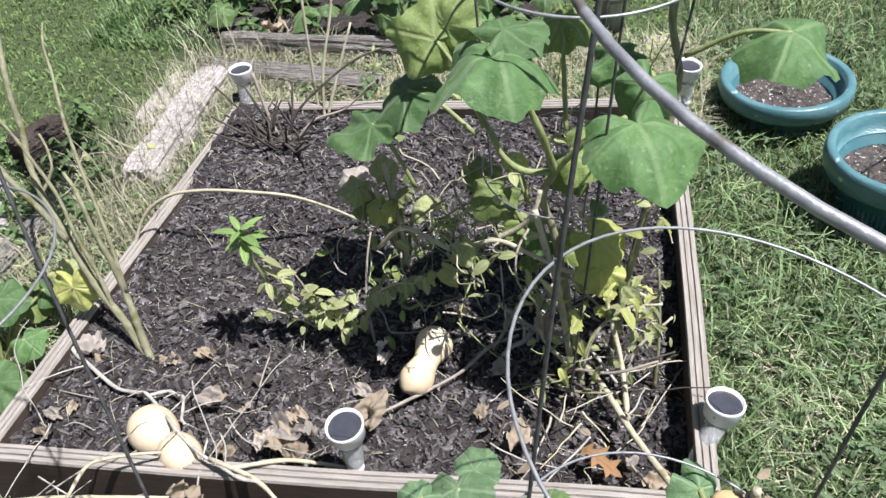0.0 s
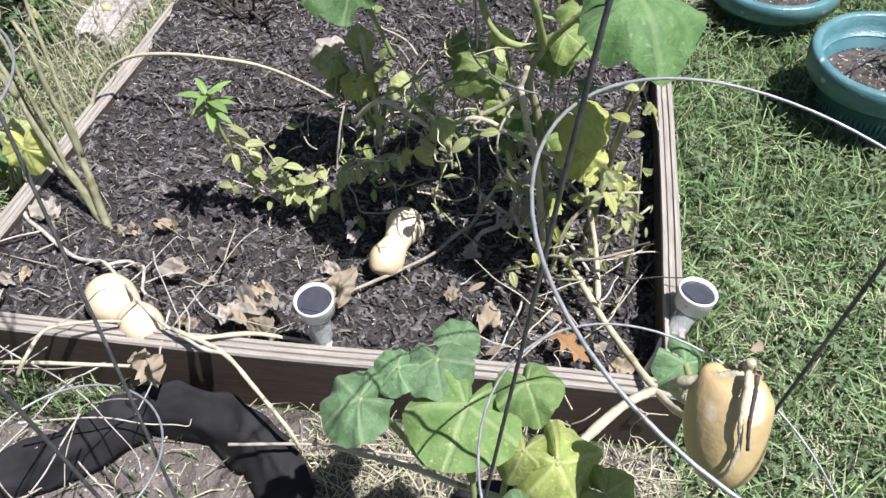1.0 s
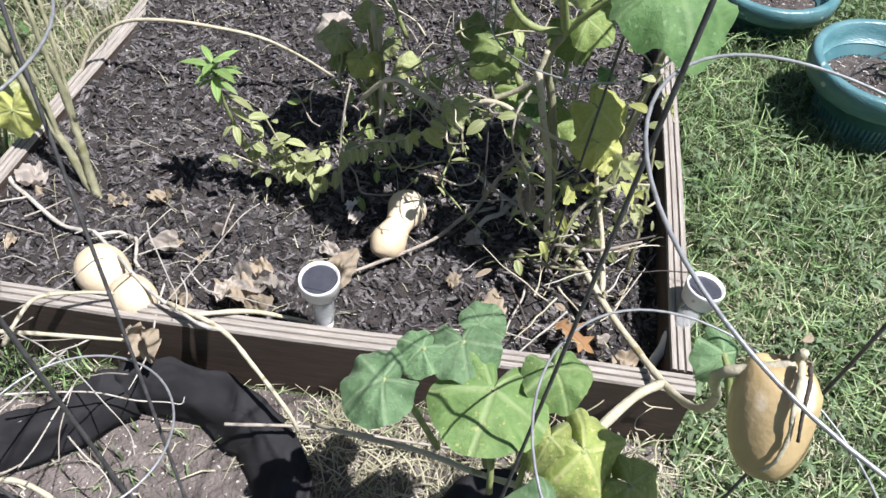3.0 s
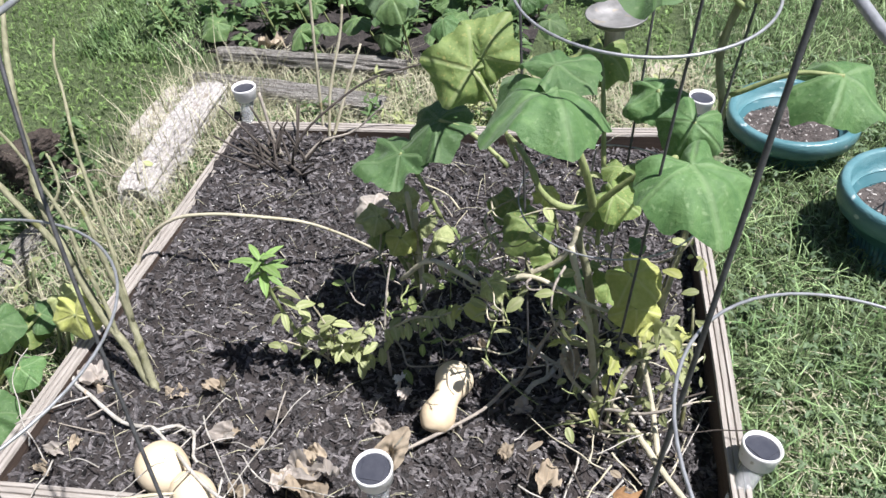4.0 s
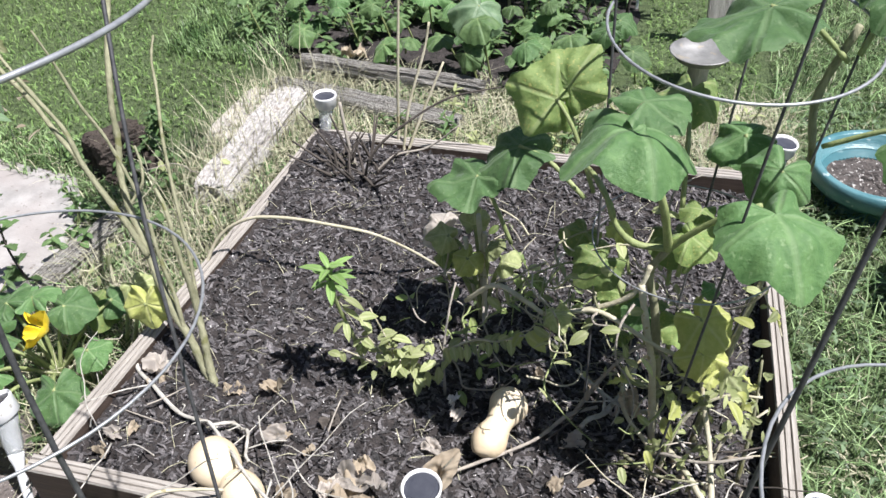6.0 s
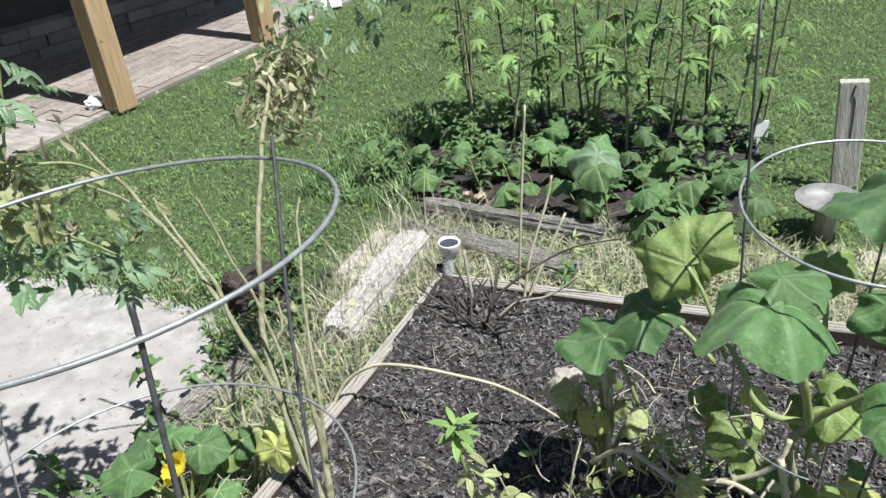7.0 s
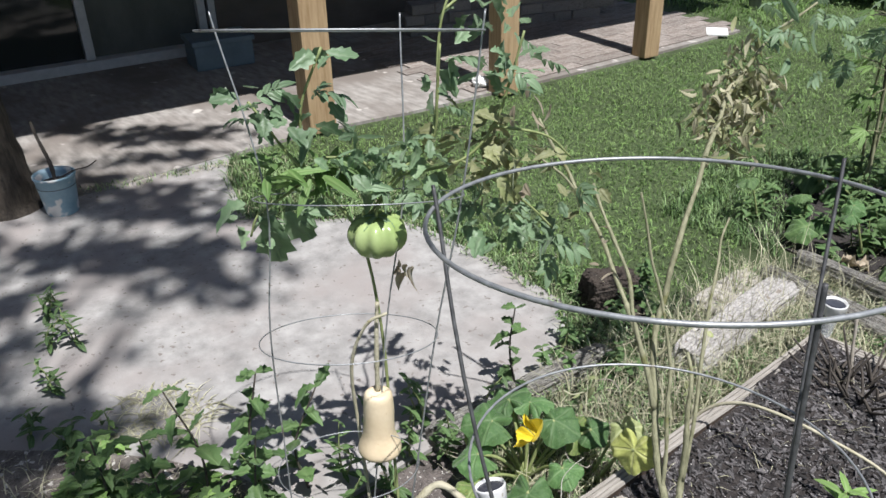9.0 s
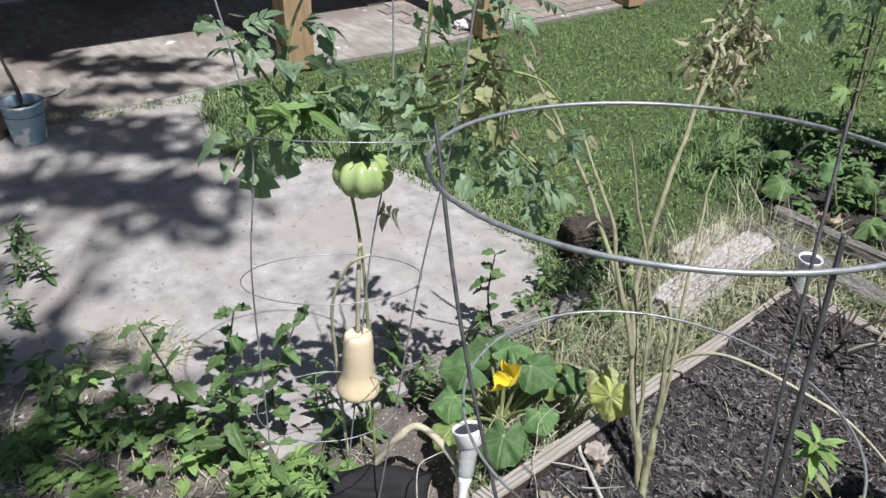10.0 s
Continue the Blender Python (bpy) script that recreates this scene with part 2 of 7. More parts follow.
STEM_TAN = surface("woody_stalk", (0.17, 0.17, 0.095), (0.35, 0.34, 0.22), 30, (3, 3, 1), roughness=0.75, bump=0.5, spots=(0.17, 0.17, 0.07), spot_scale=22, spot_at=0.62)
TWIG = surface("dark_twig", (0.038, 0.032, 0.028), (0.105, 0.088, 0.073), 40, roughness=0.9, bump=0.5)
TWIG_GREY = surface("grey_twig", (0.24, 0.21, 0.18), (0.42, 0.38, 0.32), 40, roughness=0.9, bump=0.5)
WIRE = surface("galvanised_wire", (0.24, 0.25, 0.26), (0.42, 0.43, 0.44), 90, roughness=0.45, metallic=0.5, bump=0.25, fine=500, depth=0.001, spots=(0.18, 0.16, 0.14), spot_scale=30, spot_at=0.66)
WIRE_DARK = surface("dull_wire", (0.05, 0.05, 0.052), (0.13, 0.13, 0.135), 90, roughness=0.55, metallic=0.4, bump=0.25, fine=500, depth=0.001)
SKIN = surface("butternut_skin", (0.6, 0.47, 0.3), (0.76, 0.65, 0.47), 9, roughness=0.5, bump=0.12, fine=140, spots=(0.5, 0.35, 0.16), spot_scale=90, spot_at=0.7)
SKIN_GOLD = surface("golden_squash_skin", (0.36, 0.25, 0.11), (0.55, 0.43, 0.24), 9, (1, 1, 1), roughness=0.45, bump=0.18, fine=140, spots=(0.68, 0.58, 0.42), spot_scale=16, spot_at=0.58)
TOMATO = surface("green_tomato_skin", (0.23, 0.32, 0.1), (0.42, 0.51, 0.23), 7, roughness=0.25, bump=0.05, fine=90)
WHITE = surface("white_plastic", (0.62, 0.62, 0.62), (0.75, 0.75, 0.74), 30, roughness=0.45, bump=0.08, spots=(0.45, 0.42, 0.37), spot_scale=60, spot_at=0.68)
PANEL = surface("solar_panel", (0.035, 0.038, 0.05), (0.07, 0.072, 0.085), 20, roughness=0.22, bump=0.05)
# one teal plastic in two tones: wall darkened for shade, rim paled for sunlight
POT = surface("teal_plastic", (0.04, 0.125, 0.145), (0.09, 0.2, 0.22), 6, roughness=0.34, bump=0.12, fine=80, spots=(0.16, 0.26, 0.27), spot_scale=18, spot_at=0.64)
POT_RIM_LIT = surface("lit_teal_rim", (0.055, 0.16, 0.18), (0.13, 0.255, 0.275), 14, (1, 1, 3), roughness=0.32, bump=0.3, fine=120, spots=(0.42, 0.5, 0.51), spot_scale=30, spot_at=0.66)
POT_SOIL = surface("potting_soil", (0.03, 0.024, 0.022), (0.14, 0.12, 0.11), 70, roughness=0.95, bump=0.9, fine=200, spots=(0.55, 0.52, 0.49), spot_scale=110, spot_at=0.62, depth=0.01)
BLACK = surface("black_fabric", (0.008, 0.008, 0.009), (0.024, 0.024, 0.027), 14, roughness=0.8, bump=0.6, fine=700, depth=0.002)
BLACK.node_tree.nodes["Principled BSDF"].inputs["Specular IOR Level"].default_value = 0.3
POST = surface("cedar_post", (0.3, 0.195, 0.1), (0.5, 0.36, 0.215), 7, (9, 9, 0.7), roughness=0.8, bump=0.5, fine=60, spots=(0.2, 0.11, 0.05), spot_scale=16, spot_at=0.7)
WALL = surface("brown_siding", (0.085, 0.07, 0.058), (0.13, 0.108, 0.09), 5, (1, 1, 2), roughness=0.85, bump=0.3, fine=60, big=(0.075, 0.065, 0.055), big_scale=1.2)
FRAME = surface("painted_frame", (0.36, 0.36, 0.36), (0.48, 0.48, 0.47), 20, roughness=0.6, bump=0.15)
BLOCK = surface("stacked_stone", (0.2, 0.18, 0.17), (0.42, 0.39, 0.37), 12, (1, 1, 2), roughness=0.9, bump=0.8, fine=70, depth=0.01, vary=0.25, spots=(0.07, 0.06, 0.06), spot_scale=18, spot_at=0.63)
PLANK = surface("grey_plank", (0.38, 0.34, 0.3), (0.7, 0.66, 0.6), 9, (9, 9, 0.9), roughness=0.9, bump=0.8, fine=60, depth=0.008)
TIN = surface("dull_tin", (0.15, 0.15, 0.145), (0.32, 0.315, 0.305), 18, roughness=0.5, metallic=0.3, bump=0.2, spots=(0.3, 0.27, 0.22), spot_scale=25, spot_at=0.6)
PAIL = surface("stained_pail", (0.18, 0.31, 0.4), (0.36, 0.49, 0.56), 10, roughness=0.6, bump=0.2, spots=(0.75, 0.74, 0.72), spot_scale=14, spot_at=0.56)
BARK = surface("trunk_bark", (0.06, 0.048, 0.038), (0.16, 0.13, 0.1), 14, (5, 5, 1), roughness=0.95, bump=1.0, fine=60, depth=0.03)
PAVER = surface("worn_paver", (0.18, 0.156, 0.137), (0.37, 0.328, 0.295), 14, roughness=0.9, bump=0.5, fine=90, vary=0.16, big=(0.19, 0.15, 0.128), big_scale=3.0, spots=(0.5, 0.46, 0.42), spot_scale=14, spot_at=0.66)
BIN = surface("blue_grey_plastic", (0.1, 0.14, 0.17), (0.15, 0.2, 0.23), 9, roughness=0.6, bump=0.1)
FENCE = surface("fence_board", (0.2, 0.12, 0.07), (0.36, 0.25, 0.16), 8, (8, 8, 1), roughness=0.9, bump=0.5, vary=0.3)
PAPER = surface("white_paper", (0.7, 0.7, 0.68), (0.8, 0.8, 0.78), 50, roughness=0.8, bump=0.2)
GREY_POST = surface("grey_steel", (0.22, 0.23, 0.25), (0.34, 0.35, 0.37), 20, roughness=0.6, metallic=0.3, bump=0.1)
JUG = surface("jug_plastic", (0.62, 0.65, 0.66), (0.75, 0.77, 0.78), 10, roughness=0.4, bump=0.05)
JUG_CAP = surface("jug_cap", (0.02, 0.32, 0.26), (0.04, 0.4, 0.33), 10, roughness=0.4, bump=0.05)
STONE = surface("rotten_wood", (0.025, 0.02, 0.016), (0.085, 0.066, 0.053), 14, roughness=0.95, bump=1.0, fine=80, depth=0.02)


def clear_plastic(name):
    m, nt, b = node_material(name, 0.15)
    b.inputs["Base Color"].default_value = (0.86, 0.88, 0.88, 1)
    b.inputs["Transmission Weight"].default_value = 0.75
    b.inputs["IOR"].default_value = 1.2
    return m


CLEAR = clear_plastic("clear_plastic")


def pane_material(name):
    m, nt, b = node_material(name, 0.06)
    b.inputs["Base Color"].default_value = (0.02, 0.024, 0.022, 1)
    return m


GLASS = pane_material("dark_glass")
SCREEN = surface("grey_screen", (0.05, 0.055, 0.048), (0.085, 0.09, 0.078), 7, (1, 1, 0.5), roughness=0.55, bump=0.1)


# ---- mesh helpers ----
def part(name, bm, material, parent=None, label="", smooth=False):
    me = bpy.data.meshes.new(name)
    bm.to_mesh(me)
    bm.free()
    return part_mesh(name, me, material, parent, label, smooth)


def part_mesh(name, me, material, parent=None, label="", smooth=False):
    if smooth:
        me.polygons.foreach_set("use_smooth", [True] * len(me.polygons))
    for mm in (material if isinstance(material, (list, tuple)) else (material,)):
        me.materials.append(mm)
    ob = new(name, me)
    if parent:
        ob.parent = parent
    if label:
        ob["label"] = label
    return ob


def thing(name, label, category, group="", kind="", at=(0, 0, 0), rz=0.0):
    ob = new(name)
    ob.empty_display_size = 0.05
    ob.matrix_basis = pose(*at, 0, 0, rz)
    return tagged(ob, label, category, group, kind)


def box(bm, x0, x1, y0, y1, z0, z1, bevel=0.0, jitter=0.0, rnd=random):
    m = Matrix.Translation(((x0 + x1) / 2, (y0 + y1) / 2, (z0 + z1) / 2)) @ Matrix.Diagonal((x1 - x0, y1 - y0, z1 - z0, 1))
    r = bmesh.ops.create_cube(bm, size=1, matrix=m)
    vs = r["verts"]
    if bevel:
        es = list({e for v in vs for e in v.link_edges})
        r2 = bmesh.ops.bevel(bm, geom=es, offset=bevel, segments=2, affect="EDGES", profile=0.7)
        vs = list({v for f in r2["faces"] for v in f.verts})
    if jitter:
        for v in vs:
            v.co += Vector((rnd.uniform(-1, 1), rnd.uniform(-1, 1), rnd.uniform(-1, 1))) * jitter
    return vs


def smooth_path(pts, n=8):
    """Catmull-Rom through the points."""
    P = [Vector(p) for p in pts]
    if len(P) < 3:
        return P
    P = [2 * P[0] - P[1]] + P + [2 * P[-1] - P[-2]]
    out = []
    for i in range(1, len(P) - 2):
        a, b, c, d = P[i - 1:i + 3]
        for k in range(n):
            t = k / n
            out.append(0.5 * ((2 * b) + (c - a) * t + (2 * a - 5 * b + 4 * c - d) * t * t + (3 * b - a - 3 * c + d) * t ** 3))
    out.append(P[-2])
    return out


def tube(bm, pts, r0, r1=None, sides=8, closed=False, knobs=0.0, rnd=random):
    """A round rod along a path, tapering from r0 to r1."""
    r1 = r0 if r1 is None else r1
    P = [Vector(p) for p in pts]
    n = len(P)
    rings, last = [], None
    for i, p in enumerate(P):
        a = P[(i - 1) % n] if closed or i else p
        b = P[(i + 1) % n] if closed or i < n - 1 else p
        d = (b - a).normalized()
        if last is None:
            u = d.orthogonal().normalized()
        else:
            u = (last - d * last.dot(d)).normalized()
        last = u
        v = d.cross(u)
        r = r0 + (r1 - r0) * i / max(1, n - 1)
        if knobs:
            r *= 1 + rnd.uniform(-knobs, knobs)
        rings.append([bm.verts.new(p + (u * math.cos(k * math.tau / sides) + v * math.sin(k * math.tau / sides)) * r) for k in range(sides)])
    m = n if closed else n - 1
    for i in range(m):
        A, B = rings[i], rings[(i + 1) % n]
        for k in range(sides):
            bm.faces.new((A[k], A[(k + 1) % sides], B[(k + 1) % sides], B[k]))
    if not closed:
        bm.faces.new(rings[0][::-1])
        bm.faces.new(rings[-1])
    return rings


def lathe(bm, profile, sides=32, cap_start=True, cap_end=True, wave=0.0, lobes=0, squash=1.0):
    """Turn a profile of (radius, z) about the upright axis."""
    rings = []
    for r, z in profile:
        ring = []
        for k in range(sides):
            a = k * math.tau / sides
            q = r * (1 + wave * math.cos(lobes * a)) if lobes else r
            ring.append(bm.verts.new((q * math.cos(a), q * math.sin(a) * squash, z)))
        rings.append(ring)
    for A, B in zip(rings, rings[1:]):
        for k in range(sides):
            bm.faces.new((A[k], A[(k + 1) % sides], B[(k + 1) % sides], B[k]))
    if cap_start:
        bm.faces.new(rings[0][::-1])
    if cap_end:
        bm.faces.new(rings[-1])
    return rings


# ---- leaf blades ----
def round_leaf(size, seed, lobes=5, depth=0.16, droop=0.35, cup=0.05, rings=9, spokes=64, notch=0.9, ruffle=0.05):
    """A broad lobed blade whose stalk joins near its notch at the origin; it reaches along +x and sags to its rim."""
    rnd = random.Random(seed)
    rag = 0.5 if depth > 0.03 else 0.25      # how torn the margin is
    ph = rnd.uniform(0, 6)
    verts, uvs, faces = [(0, 0, 0)], [(0, 0)], []
    for j in range(1, rings + 1):
        f = j / rings
        for k in range(spokes):
            a = (k / spokes - 0.5) * math.tau
            s = abs(a) / math.pi
            r = 1 + depth * (math.cos(lobes * a) + 0.25 * math.cos(2 * lobes * a)) * (0.4 + 0.6 * f) - notch * max(0, s - 0.86) / 0.14 * 0.75
            r += rag * 0.025 * math.sin(17 * a + ph) * f + rag * 0.018 * math.sin(29 * a + 2 * ph) + rag * 0.05 * f * noise.noise((math.cos(a) * 9, math.sin(a) * 9, seed)) + 0.1 * f * noise.noise((math.cos(a) * 1.3 + seed, math.sin(a) * 1.3, 7.0))
            r *= size * (0.62 + 0.12 * math.cos(a))
            x, y = r * f * math.cos(a), r * f * math.sin(a)
            d = f * f
            z = size * (-droop * (0.6 * d + 0.4 * d * d) * (0.85 + 0.16 * math.sin(2 * a + ph)) + cup * f * (0.5 + 0.5 * math.cos(lobes * a))
                        + ruffle * d * (math.sin(7 * a + ph * 3) + 0.6 * math.sin(11 * a + ph)))
            z += size * (0.24 * f * noise.noise((x / size * 1.7 + seed, y / size * 1.7, 0.3)) + 0.085 * f * noise.noise((x / size * 5, y / size * 5 + seed, 1.3)))
            verts.append((x, y, z))
            uvs.append((a * lobes / math.tau + (0.0 if lobes % 2 else 0.5), f))
    for k in range(spokes - 1):
        faces.append((0, 1 + k, 2 + k))
    for j in range(rings - 1):
        for k in range(spokes - 1):
            a = 1 + j * spokes + k
            faces.append((a, a + spokes, a + spokes + 1, a + 1))
    me = bpy.data.meshes.new("leaf")
    me.from_pydata(verts, [], faces)
    lay = me.uv_layers.new(name="UVMap")
    for loop in me.loops:
        lay.data[loop.index].uv = uvs[loop.vertex_index]
    return me


def aim(at, forward, up=(0, 0, 1)):
    """A pose whose x points forward and whose z keeps near up."""
    x = Vector(forward).normalized()
    y = Vector(up).cross(x)
    if y.length < 1e-4:
        y = Vector((0, 1, 0)).cross(x)
    y.normalize()
    z = x.cross(y)
    return Matrix.Translation(at) @ Matrix((x, y, z)).transposed().to_4x4()


# small blades as templates: verts, faces, uv
def lance(width=0.3, fold=0.12, curl=0.25, segs=5):
    v, f, uv = [], [], []
    for i in range(segs + 1):
        t = i / segs
        w = width * math.sin(math.pi * min(1, t * 0.9 + 0.08)) ** 0.8 * (1 if i < segs else 0.02)
        z = -curl * t * t
        v += [(t, -w / 2, z + fold * w), (t, 0, z), (t, w / 2, z + fold * w)]
        uv += [(0.3, t), (0.0, max(t, 0.3)), (0.3, t)]
    for i in range(segs):
        a = 3 * i
        f += [(a, a + 1, a + 4, a + 3), (a + 1, a + 2, a + 5, a + 4)]
    return v, f, uv


def serrate(width=0.6, fold=0.2, curl=0.4, segs=8, seed=1):
    """An egg-shaped blade with a jagged margin."""
    rnd = random.Random(seed)
    v, f, uv = [], [], []
    for i in range(segs + 1):
        t = i / segs
        w = width * math.sin(math.pi * min(1, t * 0.92 + 0.06)) ** 0.9 * (1 + (0.22 if i % 2 else -0.18)) * (1 if i < segs else 0.02)
        z = -curl * t * t + rnd.uniform(-0.03, 0.03)
        v += [(t + (0.04 if i % 2 else 0), -w / 2 * rnd.uniform(0.85, 1.15), z + fold * w), (t, 0, z), (t + (0.04 if i % 2 else 0), w / 2 * rnd.uniform(0.85, 1.15), z + fold * w * rnd.uniform(0.5, 1.4))]
        uv += [(0.3, t), (0.0, max(t, 0.3)), (0.3, t)]
    for i in range(segs):
        a = 3 * i
        f += [(a, a + 1, a + 4, a + 3), (a + 1, a + 2, a + 5, a + 4)]
    return v, f, uv


def toothed(seed=1, curl=0.3):
    """A pinnate tomato leaf: five to seven cut leaflets on one stalk."""
    rnd = random.Random(seed)
    V, F, U = [], [], []
    base = lance(0.46, 0.2, 0.35, 4)
    for t, s, l in ((0.22, 1, 0.3), (0.25, -1, 0.3), (0.4, 1, 0.38), (0.44, -1, 0.38), (0.6, 1, 0.36), (0.62, -1, 0.34), (0.64, 0, 0.46), (0.5, 1, 0.14), (0.52, -1, 0.14)):
        ang = s * rnd.uniform(0.8, 1.15)
        o = len(V)
        c, sn = math.cos(ang), math.sin(ang)
        tw = rnd.uniform(-0.25, 0.25)
        for x, y, z in base[0]:
            x, y, z = x * l, y * l, z * l + y * l * tw
            V.append((t + x * c - y * sn, x * sn + y * c, z - curl * (t + x) ** 2 * 0.5))
        F += [tuple(i + o for i in q) for q in base[1]]
        U += base[2]
    return V, F, U


def palmate(seed=1):
    rnd = random.Random(seed)
    V, F, U = [], [], []
    base = lance(0.24, 0.15, 0.3, 4)
    for k in range(5):
        ang = (k - 2) * 0.62 + rnd.uniform(-0.08, 0.08)
        l = (0.62, 0.86, 1.0, 0.86, 0.62)[k]
        o = len(V)
        c, sn = math.cos(ang), math.sin(ang)
        for x, y, z in base[0]:
            x, y, z = x * l, y * l, z * l
            V.append((x * c - y * sn, x * sn + y * c, z))
        F += [tuple(i + o for i in q) for q in base[1]]
        U += base[2]
    return V, F, U


def foliage(name, items, material, parent=None, label=""):
    """One mesh of many blades. items: (template, pose matrix)."""
    V, F, U = [], [], []
    for (tv, tf, tu), m in items:
        o = len(V)
        a = np.array(tv) @ np.array(m.to_3x3()).T + np.array(m.translation)
        V += a.tolist()
        F += [tuple(i + o for i in q) for q in tf]
        U += tu
    me = bpy.data.meshes.new(name)
    me.from_pydata(V, [], F)
    lay = me.uv_layers.new(name="UVMap")
    vi = np.empty(len(me.loops), dtype=np.int32)
    me.loops.foreach_get("vertex_index", vi)
    lay.data.foreach_set("uv", np.array(U, dtype=np.float32)[vi].ravel())
    return part_mesh(name, me, material, parent, label, True)


def blade_field(name, spots, heights, material, seed, lean=0.5, width=0.004, label="", category="grass", bend=0.5):
    """Grass: at each spot one bent blade of three faces."""
    rng = np.random.default_rng(seed)
    S = np.asarray(spots, float)
    n = len(S)
    h = rng.uniform(heights[0], heights[1], n)
    a = rng.uniform(0, math.tau, n)
    l = rng.uniform(0.1, 1, n) * lean * h
    dx, dy = np.cos(a), np.sin(a)
    w = width * rng.uniform(0.6, 1.3, n)
    px, py = -dy * w / 2, dx * w / 2
    V = np.empty((n, 5, 3))
    for j, (f, ww) in enumerate(((0, 1), (0, -1), (0.55, 0.8), (0.55, -0.8), (1, 0))):
        off = l * f ** (1 + bend * 2)
        V[:, j, 0] = S[:, 0] + dx * off + px * ww
        V[:, j, 1] = S[:, 1] + dy * off + py * ww
        V[:, j, 2] = S[:, 2] + h * f * (1 - 0.35 * lean * f)
    i = np.arange(n)[:, None] * 5
    q = np.concatenate([i + 0, i + 1, i + 3, i + 2], 1)
    t = np.concatenate([i + 2, i + 3, i + 4], 1)
    me = bpy.data.meshes.new(name)
    me.from_pydata(V.reshape(-1, 3).tolist(), [], q.tolist() + t.tolist())
    ob = part_mesh(name, me, material)
    return tagged(ob, label, category, "", "stuff")

# ---- ground ----
def ground_sheet():
    bm = bmesh.new()
    bmesh.ops.create_grid(bm, x_segments=2, y_segments=2, size=300)
    return tagged(part("ground", bm, TURF), "mown green lawn with clover and bare spots", "ground", "", "structure")


ground_sheet()


def slab(name, outline, z0, z1, material, label, category):
    bm = bmesh.new()
    vs = [bm.verts.new((x, y, z1)) for x, y in outline]
    f = bm.faces.new(vs)
    r = bmesh.ops.extrude_face_region(bm, geom=[f])
    for v in r["geom"]:
        if isinstance(v, bmesh.types.BMVert):
            v.co.z = z0
    bmesh.ops.recalc_face_normals(bm, faces=bm.faces)
    return tagged(part(name, bm, material), label, category, "", "structure")


slab("pavement_concrete", [(-3.17, -3), (-1.1, -3), (-1.06, 1.28), (-1.14, 1.5), (-1.3, 1.66), (-1.6, 1.68), (-1.95, 1.66), (-2.13, 1.62), (-2.24, 1.5), (-2.35, 1.37), (-2.52, 1.2), (-2.95, 1.33), (-3.165, 1.45)],
     -0.05, 0.012, CONCRETE, "pale worn concrete slab dappled with tree shade", "concrete slab")
# dirt in front of the raised bed
slab("ground_dirt", [(-1.04, 0.05), (0.35, 0.1), (0.66, 0.5), (0.62, 0.84), (0.0, 0.79), (-0.64, 0.74), (-0.66, 1.5), (-0.9, 1.9), (-1.05, 1.6), (-1.055, 1.0)],
     -0.04, 0.006, DIRT, "bare brown dirt scattered with grit and straw", "dirt")
slab("ground_back_bed", [(-1.2, 2.5), (-0.3, 2.46), (0.05, 2.58), (0.08, 3.1), (0.0, 3.4), (-0.8, 3.42), (-1.35, 3.05)],
     -0.04, 0.008, SOIL, "dark mulched soil of the second garden bed", "soil")


slab("ground_sand", [(0.36, 2.12), (0.5, 2.05), (0.62, 2.2), (0.6, 2.45), (0.45, 2.55), (0.34, 2.4)], -0.04, 0.007, SAND, "pale sandy bare patch behind the bed", "dirt")


# ---- raised bed ----
FL, FR, BR, BL = Vector((-0.635, 0.745, 0)), Vector((0.605, 0.850, 0)), Vector((0.525, 1.950, 0)), Vector((-0.618, 1.862, 0))
RAIL_TOP, SOIL_TOP = 0.16, 0.088


def grooved_board(a, b, inward, parent, material, length_axis):
    """A ridged board whose outer top edge runs from a to b; two grooves along its top."""
    d = (b - a)
    L = d.length
    u = d.normalized()
    v = Vector((-u.y, u.x, 0)) * inward
    prof = [(0, 0), (0.0, 0.155), (0.002, RAIL_TOP), (0.0095, RAIL_TOP), (0.0105, 0.155), (0.0125, 0.155), (0.0135, RAIL_TOP),
            (0.021, RAIL_TOP), (0.022, 0.156), (0.0235, 0.156), (0.0245, RAIL_TOP), (0.031, RAIL_TOP), (0.033, 0.155), (0.033, 0)]
    bm = bmesh.new()
    rows = []
    n = 14
    rnd = random.Random(int(L * 1000))
    for i in range(n + 1):
        t = i / n
        w = 0.0015 * math.sin(9 * t + L) + rnd.uniform(-0.0006, 0.0006)
        rows.append([bm.verts.new((t * L, p + w, q + (0.0 if q < 0.1 else 0.002 * math.sin(7 * t + 1)))) for p, q in prof])
    k = len(prof)
    for A, B in zip(rows, rows[1:]):
        for j in range(k):
            bm.faces.new((A[j], A[(j + 1) % k], B[(j + 1) % k], B[j]))
    bm.faces.new(rows[0][::-1])
    bm.faces.new(rows[-1])
    bmesh.ops.recalc_face_normals(bm, faces=bm.faces)
    # grey weathered tops; sides take the brown with shade painted in
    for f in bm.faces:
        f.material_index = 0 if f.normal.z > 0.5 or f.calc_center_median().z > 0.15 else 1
    ob = part("board", bm, (material, RAIL_SIDE_SHADED), parent)
    m = Matrix((u, v, Vector((0, 0, 1)))).transposed().to_4x4()
    ob.matrix_basis = Matrix.Translation(a) @ m
    return ob


